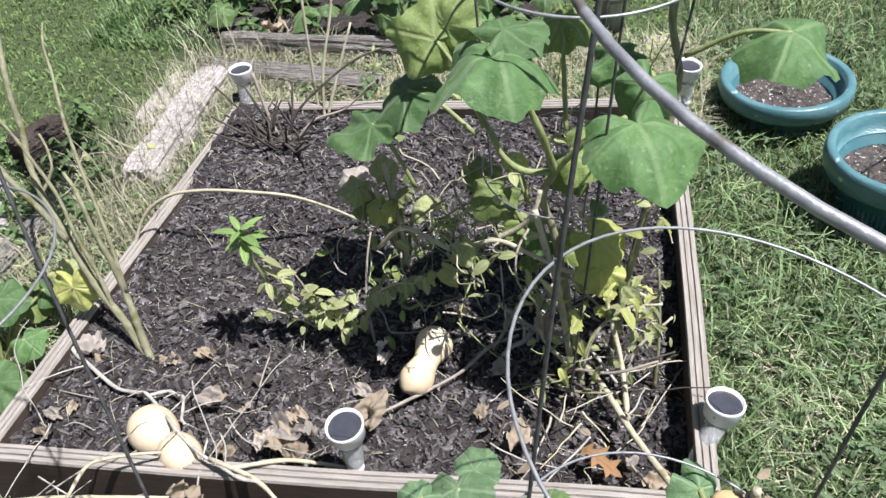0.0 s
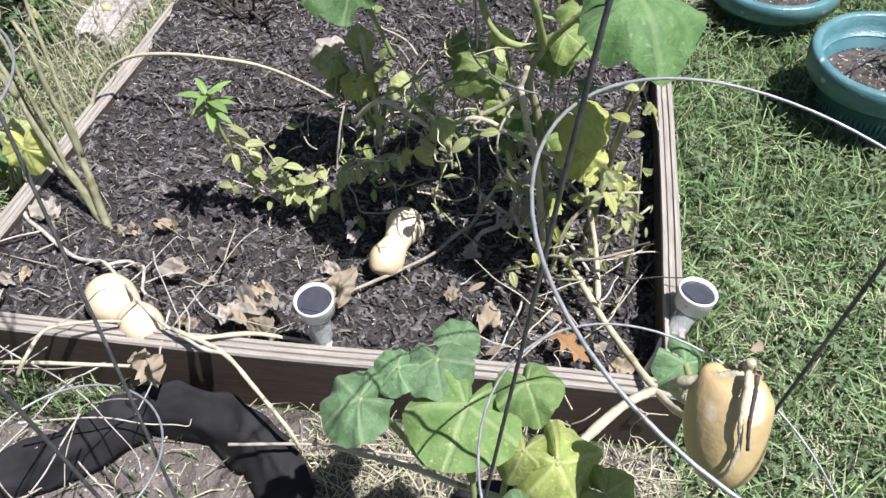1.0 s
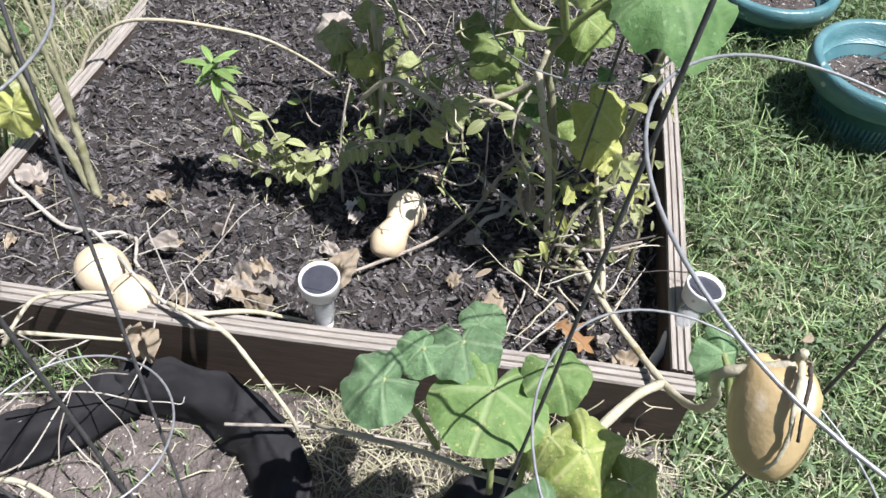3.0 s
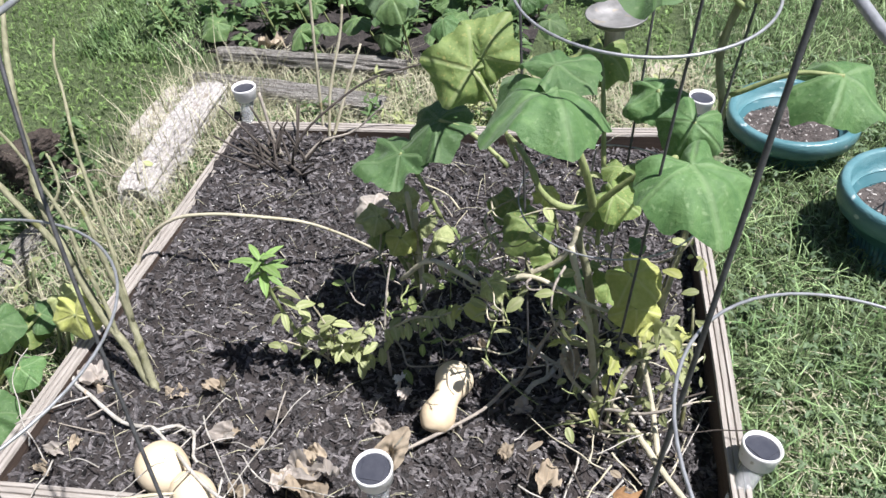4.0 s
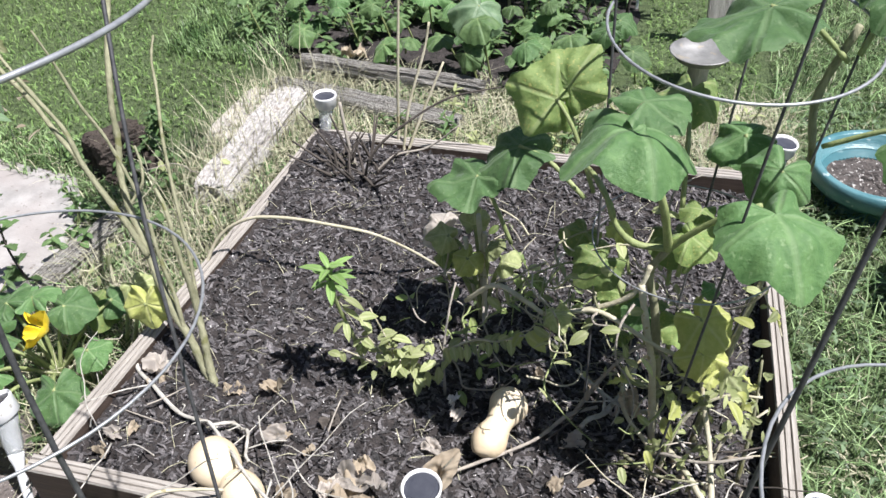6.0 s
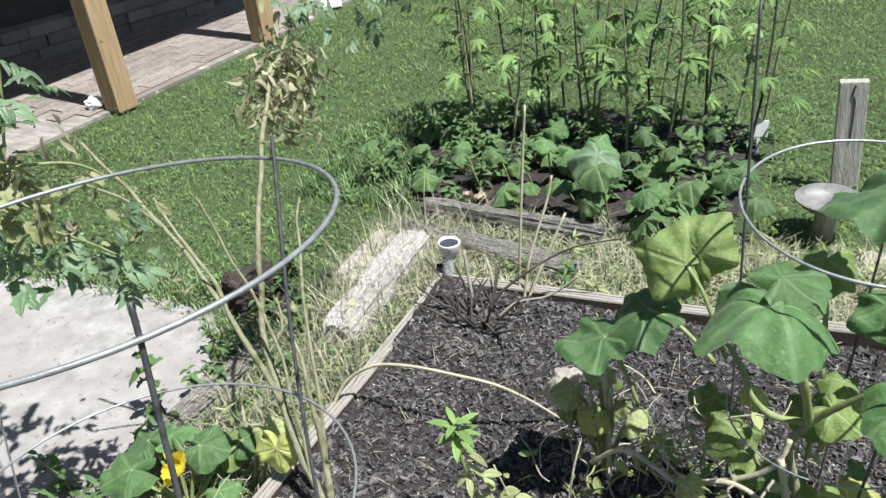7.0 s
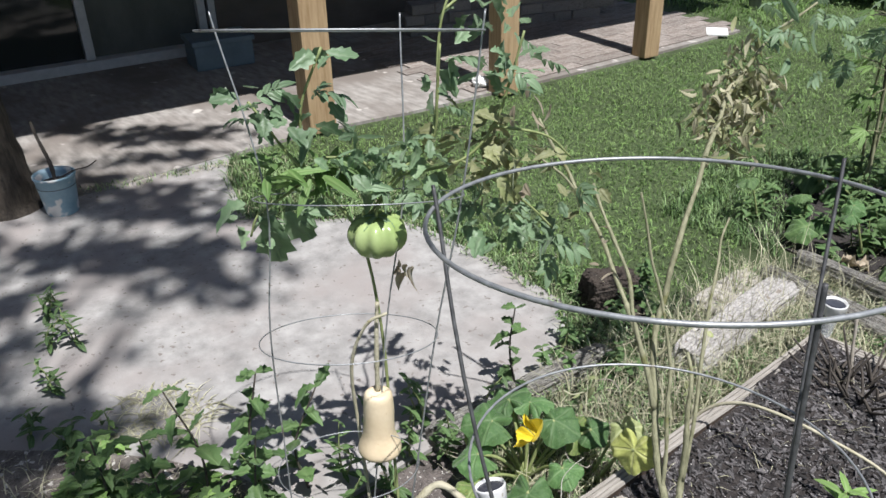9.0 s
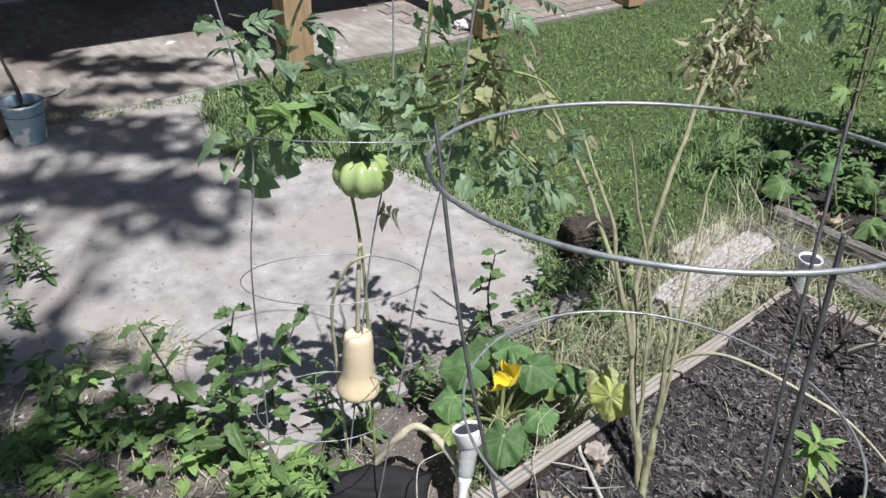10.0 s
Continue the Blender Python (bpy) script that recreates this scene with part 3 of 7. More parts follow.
bed = thing("raised_bed", "square raised garden bed of weathered grooved boards", "raised bed", kind="")
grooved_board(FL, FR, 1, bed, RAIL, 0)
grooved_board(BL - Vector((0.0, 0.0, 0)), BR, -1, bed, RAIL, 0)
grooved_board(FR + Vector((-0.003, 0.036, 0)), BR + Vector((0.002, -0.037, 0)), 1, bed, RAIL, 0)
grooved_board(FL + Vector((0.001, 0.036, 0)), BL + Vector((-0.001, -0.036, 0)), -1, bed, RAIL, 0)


def bed_uv(s, t):
    a, b = FL.lerp(FR, s), BL.lerp(BR, s)
    return a.lerp(b, t)


def soil_height(x, y):
    t = max(0.0, min(1.0, (y - 0.8) / 1.1))
    s = max(0.0, min(1.0, (0.6 - x) / 1.2))
    return SOIL_TOP - 0.012 + 0.042 * t * t + 0.03 * s * s * (0.75 + 0.25 * t) + 0.038 * s ** 5 + 0.012 * noise.noise((x * 4, y * 4, 0)) + 0.01 * noise.noise((x * 13, y * 13, 3)) + 0.008 * noise.noise((x * 40, y * 40, 5))


def bed_soil():
    bm = bmesh.new()
    n = 210
    g = []
    for i in range(n + 1):
        row = []
        for j in range(n + 1):
            p = bed_uv(0.02 + 0.96 * i / n, 0.02 + 0.96 * j / n)
            row.append(bm.verts.new((p.x, p.y, soil_height(p.x, p.y))))
        g.append(row)
    for i in range(n):
        for j in range(n):
            bm.faces.new((g[i][j], g[i + 1][j], g[i + 1][j + 1], g[i][j + 1]))
    return tagged(part("bed_soil", bm, SOIL, smooth=True), "dark shredded bark mulch filling the raised bed", "soil", "", "stuff")


bed_soil()


def bark_chips(name, count, seed, size, material, lift, label, category):
    rnd = random.Random(seed)
    V, F = [], []
    for _ in range(count):
        p = bed_uv(rnd.uniform(0.03, 0.97), rnd.uniform(0.03, 0.97))
        s = rnd.uniform(*size)
        l, w, h = s, s * rnd.uniform(0.1, 0.45), s * rnd.uniform(0.05, 0.2)
        m = Matrix.Translation((p.x, p.y, soil_height(p.x, p.y) + lift)) @ Euler((rnd.gauss(0, 0.55), rnd.gauss(0, 0.4), rnd.uniform(0, 6.28))).to_matrix().to_4x4()
        o = len(V)
        k = rnd.uniform(0.3, 1.0)
        bend = rnd.uniform(-0.2, 0.2) * l
        for x, y, z in ((-1, -k, -1), (0, -1, -1), (1, -0.4, -1), (1, 0.4, -1), (0.1, 1, -1), (-1, k, -1),
                        (-1, -k, 1), (0, -1, 1), (1, -0.4, 1), (1, 0.4, 1), (0.1, 1, 1), (-1, k, 1)):
            V.append(tuple(m @ Vector((x * l / 2, y * w / 2 + bend * (1 - x * x), z * h / 2))))
        F.append((o + 6, o + 7, o + 8, o + 9, o + 10, o + 11))
        for j in range(6):
            F.append((o + j, o + (j + 1) % 6, o + 6 + (j + 1) % 6, o + 6 + j))
    me = bpy.data.meshes.new(name)
    me.from_pydata(V, [], F)
    return tagged(part_mesh(name, me, material), label, category, "", "stuff")


bark_chips("bark_mulch", 17000, 5, (0.005, 0.026), CHIP, 0.002, "dark shredded bark chips strewn over the bed", "mulch")
bark_chips("perlite_grit", 1300, 6, (0.002, 0.0055), PERLITE, 0.004, "white grit scattered in the mulch", "grit")


# ---- solar stake lights ----
def solar_light(head, foot, label, tilt=None):
    head, foot = Vector(head), Vector(foot)
    ob = thing("solar_light", label, "solar light", "solar stake lights of the bed", at=tuple(foot))
    ax = (head - foot)
    L = ax.length
    q = ax.to_track_quat("Z", "Y").to_matrix().to_4x4()
    tip = q if tilt is None else Vector(tilt).to_track_quat("Z", "Y").to_matrix().to_4x4()
    # stake and tube
    bm = bmesh.new()
    lathe(bm, [(0.004, -0.07), (0.0075, -0.02), (0.0085, L - 0.10), (0.0125, L - 0.085), (0.0135, L - 0.075)], 16)
    s = part("stake", bm, WHITE, ob, smooth=True)
    s.matrix_basis = q
    bm = bmesh.new()
    lathe(bm, [(0.013, L - 0.076), (0.016, L - 0.06), (0.0175, L - 0.03), (0.021, L - 0.006), (0.019, L - 0.006), (0.0155, L - 0.03), (0.0145, L - 0.06), (0.011, L - 0.073)], 24, False, False)
    t = part("clear_tube", bm, CLEAR, ob, "clear ribbed plastic tube", True)
    t.matrix_basis = q
    # cup
    bm = bmesh.new()
    lathe(bm, [(0.008, -0.004), (0.0245, -0.003), (0.0275, 0.0), (0.0305, 0.027), (0.031, 0.03), (0.0295, 0.0325), (0.0278, 0.0315), (0.0268, 0.0255), (0.002, 0.0255)], 40)
    c = part("cap", bm, WHITE, ob, "white plastic cup-shaped cap", True)
    c.matrix_basis = Matrix.Translation(ax * ((L - 0.006) / L)) @ tip
    bm = bmesh.new()
    box(bm, -0.0175, 0.0175, -0.0175, 0.0175, 0.0257, 0.0272, 0.0005)
    p = part("panel", bm, PANEL, c, "dark square solar cell")
    bm = bmesh.new()
    lathe(bm, [(0.0267, 0.0252), (0.0267, 0.0258), (0.0002, 0.0258)], 32, False, False)
    part("panel_bed", bm, PANEL, c, "dark disc under the solar cell")
    return ob


solar_light((0.037, 0.858, 0.225), (0.042, 0.84, 0.09), "white solar stake light upright inside the front board", (0, -0.1, 1))
solar_light((0.602, 1.012, 0.185), (0.538, 0.905, 0.085), "white solar stake light leaning over the corner board", (0.12, 0.12, 1))
solar_light((-0.716, 0.815, 0.2), (-0.635, 0.71, 0.02), "white solar stake light leaning out over the flower", (-0.4, 0.05, 1))
solar_light((-0.595, 1.885, 0.225), (-0.594, 1.835, 0.1), "white solar stake light clipped at the back corner", (0.02, 0, 1))
solar_light((0.535, 1.985, 0.205), (0.54, 2.0, 0.0), "white solar stake light behind the back corner", (0.1, -0.05, 1))


def corner_clip():
    bm = bmesh.new()
    box(bm, -0.025, 0.015, -0.012, 0.012, 0, 0.016, 0.002)
    ob = part("corner_clip", bm, BLACK)
    ob.matrix_basis = pose(-0.607, 1.872, 0.163, 0, 0, 20)
    tagged(ob, "black plastic clip on the bed corner", "clip")


corner_clip()


# ---- wire cages ----
def ring_points(c, r, tx, ty, n=64, a0=0.0):
    nrm = Vector((tx, ty, 1)).normalized()
    u = Vector((0, 1, 0)).cross(nrm).normalized()
    v = nrm.cross(u)
    return [Vector(c) + (u * math.cos(a0 + k * math.tau / n) + v * math.sin(a0 + k * math.tau / n)) * r for k in range(n)]


def wire_cage(rings, legs, foot_z, label, material, over=0.03, radius=0.0022, leg_material=None):
    """rings: (centre, radius, tilt x, tilt y) from the top; legs: angles in degrees round the rings."""
    ob = thing("tomato_cage", label, "tomato cage", "tomato cages")
    for k, (c, r, tx, ty) in enumerate(rings):
        bm = bmesh.new()
        tube(bm, ring_points(c, r, tx, ty), radius * (0.6 if k else 1.0), closed=True, sides=10)
        part("ring", bm, material, ob, smooth=True)
    for a in legs:
        pts = []
        for c, r, tx, ty in rings:
            k = ring_points(c, r - radius * 1.9, tx, ty, 360)
            pts.append(k[int(a) % 360])
        d = (pts[0] - pts[1]).normalized()
        top = pts[0] + d * over
        d2 = (pts[-1] - pts[-2])
        k = (foot_z - pts[-1].z) / d2.z
        line = [top] + pts + [pts[-1] + d2 * min(k, 2.4)]
        bm = bmesh.new()
        tube(bm, smooth_path(line, 5), radius * 0.95, sides=8)
        part("leg", bm, leg_material or material, ob, smooth=True)
    return ob


wire_cage([((-0.261, 0.601, 1.039), 0.222, -0.121, 0.083), ((-0.195, 0.537, 0.828), 0.179, -0.051, 0.082), ((-0.083, 0.477, 0.426), 0.100, -0.021, 0.117)],
          (217, 331, 77), 0.0, "galvanised wire tomato cage leaning beside the bed", WIRE, 0.02, 0.0022, WIRE_DARK)
wire_cage([((0.361, 1.265, 0.818), 0.171, 0.032, -0.076), ((0.345, 1.22, 0.5), 0.14, 0.0, 0.0)],
          (172, 290, 20, 80), 0.05, "wire tomato cage standing in the bed round the squash vine", WIRE, 0.25, 0.0021, WIRE_DARK)
wire_cage([((0.615, 0.544, 1.119), 0.206, 0.155, -0.072), ((0.552, 0.515, 0.850), 0.172, 0.301, 0.105), ((0.519, 0.493, 0.584), 0.166, 0.355, 0.096)],
          (153, 50, 275), 0.0, "galvanised wire tomato cage standing in front of the bed", WIRE, 0.02, 0.002, WIRE_DARK)
wire_cage([((-0.916, 0.684, 1.082), 0.212, -0.174, 0.168), ((-0.884, 0.671, 0.826), 0.168, -0.28, 0.24), ((-0.889, 0.631, 0.569), 0.153, -0.259, 0.203), ((-0.88, 0.6, 0.3), 0.13, -0.2, 0.15)],
          (218, 120, 48), 0.0, "thin wire tomato cage round a tomato plant", WIRE, 0.03, 0.0017)


# ---- squashes and fruit ----
def gourd(name, axis_pts, radii, material, label, stalk=None):
    """A smooth body along a bent axis with the given radii."""
    ob = thing(name, label, "squash", at=tuple(axis_pts[0]))
    o = Vector(axis_pts[0])
    P = smooth_path([Vector(p) - o for p in axis_pts], 8)
    R = smooth_path([Vector((r, 0, 0)) for r in radii], 8)
    bm = bmesh.new()
    rings, last = [], None
    n = len(P)
    for i, p in enumerate(P):
        d = (P[min(i + 1, n - 1)] - P[max(i - 1, 0)]).normalized()
        u = d.orthogonal().normalized() if last is None else (last - d * last.dot(d)).normalized()
        last = u
        v = d.cross(u)
        r = max(R[i].x, 0.0008)
        rings.append([bm.verts.new(p + (u * math.cos(a) + v * math.sin(a)) * r * (1 + 0.012 * math.cos(5 * a))) for a in (k * math.tau / 28 for k in range(28))])
    for A, B in zip(rings, rings[1:]):
        for k in range(28):
            bm.faces.new((A[k], A[(k + 1) % 28], B[(k + 1) % 28], B[k]))
    bm.faces.new(rings[0][::-1])
    bm.faces.new(rings[-1])
    part("body", bm, material, ob, smooth=True)
    if stalk:
        bm = bmesh.new()
        tube(bm, smooth_path([Vector(p) - o for p in stalk], 5), 0.0055, 0.004, 7, knobs=0.12, rnd=random.Random(4))
        part("stalk", bm, STEM_PALE, ob, "dry pale stalk", True)
    return ob


gourd("butternut_squash", [(0.076, 1.026, 0.11), (0.077, 1.032, 0.112), (0.083, 1.055, 0.116), (0.09, 1.098, 0.117), (0.097, 1.138, 0.12), (0.1, 1.162, 0.122), (0.101, 1.167, 0.122)],
      [0.004, 0.021, 0.032, 0.024, 0.036, 0.023, 0.004], SKIN, "cream butternut squash lying on the mulch")
gourd("butternut_squash", [(-0.383, 0.885, 0.13), (-0.37, 0.88, 0.132), (-0.342, 0.862, 0.138), (-0.31, 0.85, 0.14), (-0.295, 0.846, 0.14)],
      [0.004, 0.034, 0.043, 0.03, 0.004], SKIN, "cream squash resting behind the front board")
gourd("butternut_squash", [(-0.3, 0.838, 0.142), (-0.29, 0.835, 0.145), (-0.265, 0.82, 0.15), (-0.24, 0.81, 0.15), (-0.228, 0.806, 0.15)],
      [0.004, 0.026, 0.034, 0.026, 0.004], SKIN, "small cream squash leaning on the front board")
top_c = (0.565, 0.589, 0.63)
gourd("golden_squash", [(0.563, 0.596, 0.617), (0.563, 0.594, 0.615), (0.561, 0.587, 0.603), (0.561, 0.573, 0.579), (0.566, 0.558, 0.552), (0.574, 0.551, 0.531), (0.576, 0.549, 0.529)],
      [0.006, 0.025, 0.034, 0.0355, 0.0315, 0.02, 0.005], SKIN_GOLD, "golden squash with cream shoulder hanging in the wire cage", [(0.563, 0.596, 0.612), (0.565, 0.594, 0.628), (0.566, 0.592, 0.645)])
TENDRIL = [(0.565, 0.585, 0.64), (0.563, 0.568, 0.64), (0.562, 0.55, 0.625), (0.566, 0.539, 0.602), (0.563, 0.528, 0.58), (0.559, 0.529, 0.556)]
gourd("butternut_squash", [(-0.953, 0.722, 0.365), (-0.953, 0.722, 0.36), (-0.951, 0.72, 0.33), (-0.948, 0.715, 0.27), (-0.945, 0.712, 0.225), (-0.944, 0.71, 0.205)],
      [0.004, 0.0255, 0.0305, 0.0325, 0.0435, 0.005], SKIN, "long cream squash hanging inside the wire cage",
      [(-0.953, 0.722, 0.362), (-0.953, 0.724, 0.42), (-0.955, 0.73, 0.5), (-0.96, 0.74, 0.56)])


def green_tomato():
    ob = thing("tomato", "large ribbed green tomato hanging on the cage", "tomato", at=(-0.965, 0.755, 0.698))
    bm = bmesh.new()
    prof = []
    for i in range(15):
        a = math.pi * i / 14
        prof.append((0.0505 * math.sin(a) ** 0.85 + 0.0006, -0.042 * math.cos(a) - (0.012 * math.exp(-((math.pi - a) / 0.5) ** 2))))
    lathe(bm, prof, 72, wave=0.075, lobes=9)
    part("fruit", bm, TOMATO, ob, smooth=True)
    it = [(lance(0.3, 0.1, 0.5), aim((0, 0, 0.034), (math.cos(k), math.sin(k), 0.25)) @ Matrix.Scale(0.04, 4)) for k in (0.2, 1.4, 2.7, 3.9, 5.1)]
    foliage("calyx", it, LEAF_GARDEN, ob)
    bm = bmesh.new()
    tube(bm, smooth_path([(0, 0, 0.03), (0.004, 0, 0.05), (0.015, 0.015, 0.08), (0.03, 0.04, 0.11)], 5), 0.0035, 0.003, 7)
    part("stalk", bm, STEM, ob, smooth=True)


green_tomato()


# ---- pots ----
def plant_pot(at, r, h, label):
    ob = thing("plant_pot", label, "plant pot", "teal pots on the grass", at=at)
    bm = bmesh.new()
    p = [(r * 0.58, 0), (r * 0.62, 0.004), (r * 0.74, h * 0.74), (r * 0.84, h * 0.76), (r * 0.84, h * 0.8), (r * 0.74, h * 0.5), (r * 0.5, h * 0.3), (r * 0.1, h * 0.28)]
    lathe(bm, p, 56)
    part("pot_wall", bm, POT, ob, smooth=True)
    # rolled rim with a stepped ledge
    bm = bmesh.new()
    p = [(r * 0.8, h * 0.765), (r * 0.95, h * 0.72), (r * 0.975, h * 0.735), (r * 0.985, h * 0.8), (r * 1.0, h * 0.83), (r, h * 0.92), (r * 0.985, h * 0.98), (r * 0.96, h), (r * 0.89, h), (r * 0.865, h * 0.985), (r * 0.85, h * 0.9), (r * 0.835, h * 0.89), (r * 0.825, h * 0.76), (r * 0.8, h * 0.765)]
    lathe(bm, p, 64, cap_start=False, cap_end=False)
    # sun and gloss on the rim are put into its paler colour
    part("rim", bm, POT_RIM_LIT, ob, "teal rim with sunlit paleness in its colour", smooth=True)
    bm = bmesh.new()
    n = 26
    rnd = random.Random(3)
    rr = r * 0.79
    c = bm.verts.new((0, 0, h * 0.64))
    prev = None
    for j in range(1, 9):
        ring = [bm.verts.new((rr * j / 8 * math.cos(k * math.tau / n), rr * j / 8 * math.sin(k * math.tau / n), h * 0.64 + rnd.uniform(-0.004, 0.006))) for k in range(n)]
        for k in range(n):
            if prev is None:
                bm.faces.new((c, ring[k], ring[(k + 1) % n]))
            else:
                bm.faces.new((prev[k], ring[k], ring[(k + 1) % n], prev[(k + 1) % n]))
        prev = ring
    part("soil", bm, POT_SOIL, ob, "dry gritty potting soil")
    bm = bmesh.new()
    for k in range(64):
        a = k * math.tau / 64
        m = Matrix.Rotation(a, 4, "Z") @ Matrix.Translation((r * 0.677, 0, h * 0.35)) @ Matrix.Rotation(0.14, 4, "Y") @ Matrix.Diagonal((0.004, 0.006, h * 0.62, 1))
        bmesh.ops.create_cube(bm, size=1, matrix=m)
    part("ribbing", bm, POT, ob)
    return ob


plant_pot((0.787, 2.135, -0.055), 0.164, 0.17, "wide teal plastic pot of dry soil on the grass")
plant_pot((0.988, 1.76, -0.03), 0.158, 0.2, "round teal plastic pot of dry soil on the grass")

# wire handle in the pot
bm = bmesh.new()
tube(bm, smooth_path([(0.92, 1.72, 0.1), (0.925, 1.74, 0.15), (0.98, 1.8, 0.155), (1.03, 1.85, 0.15), (1.035, 1.86, 0.1)], 6), 0.0022, sides=6)
tagged(part("wire_handle", bm, WIRE_DARK, smooth=True), "thin bent wire handle in the teal pot", "wire")


# ---- timbers ----
def timber(name, a, b, w, h, material, seed, label, cracks=True):
    a, b = Vector(a), Vector(b)
    d = b - a
    L = d.length
    rnd = random.Random(seed)
    bm = bmesh.new()
    n, k = 70, 84
    rows = []
    for i in range(n + 1):
        t = i / n
        row = []
        for j in range(k):
            an = j * math.tau / k
            cx, cy = math.cos(an), math.sin(an)
            e = 5
            q = (abs(cx) ** e + abs(cy) ** e) ** (-1 / e)
            x, y = cx * q * w / 2, cy * q * h / 2
            s = 1 + 0.10 * noise.noise((t * 3 + seed, cx * 1.5, cy * 1.5)) + 0.10 * noise.noise((t * 1.6, cx * 6 + seed, cy * 6)) - 0.5 * max(0, noise.noise((t * 1.1 + 5, cx * 9 + seed, cy * 9)) - 0.2) - 0.25 * max(0, noise.noise((t * 9, cx * 5, cy * 5 + seed)) - 0.3)
            end = 1 - 0.12 * (abs(2 * t - 1) ** 12)
            row.append(bm.verts.new((t * L + (rnd.uniform(-0.012, 0.012) if i in (0, n) else 0), x * s * end, h / 2 + y * s * end)))
        rows.append(row)
    for A, B in zip(rows, rows[1:]):
        for j in range(k):
            bm.faces.new((A[j], A[(j + 1) % k], B[(j + 1) % k], B[j]))
    bm.faces.new(rows[0][::-1])
    bm.faces.new(rows[-1])
    bmesh.ops.recalc_face_normals(bm, faces=bm.faces)
    ob = part(name, bm, material)
    u = d.normalized()
    v = Vector((0, 0, 1)).cross(u).normalized()
    ob.matrix_basis = Matrix.Translation(a) @ Matrix((u, v, u.cross(v))).transposed().to_4x4()
    return tagged(ob, label, "timber", "old garden timbers")


timber("garden_timber", (-0.835, 1.64, -0.02), (-0.865, 2.17, -0.02), 0.115, 0.11, TIMBER_WHITE, 3, "bleached grey-white timber along the bed side")
timber("garden_timber", (-0.96, 2.235, -0.03), (-0.32, 2.15, -0.03), 0.075, 0.1, TIMBER, 5, "split weathered grey timber behind the bed")
timber("garden_timber", (-0.93, 2.38, -0.02), (-0.3, 2.345, -0.02), 0.06, 0.105, TIMBER, 8, "rotting grey timber edging the second bed")
timber("garden_timber", (-1.065, 0.95, -0.02), (-1.02, 1.52, -0.02), 0.075, 0.085, TIMBER, 9, "grey edging board beside the concrete slab")
timber("garden_timber", (-0.965, 1.9, -0.03), (-0.985, 2.2, -0.04), 0.11, 0.09, PLANK, 12, "half-buried old timber grown over with grass")

timber("garden_timber", (-1.225, 1.68, -0.03), (-1.165, 1.81, -0.03), 0.115, 0.16, STONE, 15, "short rotten brown timber end in the grass")

# ---- house side ----
W0, W1 = Vector((-5.25, 0.0, 0)), Vector((-4.524, 5.38, 0))     # foot of the wall
WU = (W1 - W0).normalized()
WN = Vector((WU.y, -WU.x, 0))                                # out of the wall, to the yard
slab("patio", [(-8, -3), (-3.175, -3), (-3.165, 1.88), (-3.06, 2.45), (-2.98, 3.3), (-2.9, 4.2), (-2.86, 5.1), (-4.3, 5.35), (-8, 5.4)],
     -0.05, 0.016, PATIO, "worn pinkish patio slab with pale scuffs", "patio")


def wall_frame(ob):
    ob.matrix_basis = Matrix.Translation(W0) @ Matrix((WU, WN, Vector((0, 0, 1)))).transposed().to_4x4()
    return ob


LW = (W1 - W0).length


def house_wall():
    # x along the wall, y out to the yard; the doorway is cut through between d0 and d1
    wall = tagged(new("wall_house"), "dark brown house wall shaded by the porch roof", "wall", "", "structure")
    wall_frame(wall)
    d0, d1, dh = -1.0, 2.3, 2.05
    bm = bmesh.new()
    box(bm, -3.5, d0, -0.2, 0, 0, 2.7)
    box(bm, d1, LW, -0.2, 0, 0, 2.7)
    box(bm, d0, d1, -0.2, 0, dh, 2.7)
    box(bm, d0, d1, -0.2, 0, 0, 0.06)
    part("siding", bm, WALL, wall)
    bm = bmesh.new()
    box(bm, LW - 0.2, LW, -4, -0.2, 0, 2.7)
    part("end_wall", bm, WALL, wall)
    door = tagged(new("door_1"), "sliding glass patio door in a pale metal frame", "door", "", "structure")
    wall_frame(door)
    for x0, x1 in ((d0, d0 + 0.05), (1.46, 1.515), (d1 - 0.12, d1 - 0.07), (d1 - 0.05, d1 - 0.005)):
        bm = bmesh.new()
        box(bm, x0, x1, -0.1, 0.01, 0.06, dh, 0.004)
        part("stile", bm, FRAME, door)
    bm = bmesh.new()
    box(bm, d0, d1, -0.1, 0.05, 0.0, 0.075, 0.006)
    part("sill", bm, FRAME, door, "pale metal door sill")
    bm = bmesh.new()
    box(bm, d0, d1, -0.1, 0.01, dh - 0.06, dh, 0.004)
    part("head_rail", bm, FRAME, door)
    for x0, x1, mat in ((d0 + 0.05, 1.46, GLASS), (1.515, d1 - 0.12, SCREEN)):
        bm = bmesh.new()
        box(bm, x0, x1, -0.06, -0.05, 0.075, dh - 0.06)
        part("pane", bm, mat, door, "" if mat is GLASS else "grey insect screen leaf")
    # dark room behind the glass
    bm = bmesh.new()
    box(bm, d0 - 0.3, d1 + 0.3, -3.0, -0.25, -0.02, 2.6)
    bmesh.ops.reverse_faces(bm, faces=bm.faces)
    r = part("room", bm, WALL, wall)


house_wall()


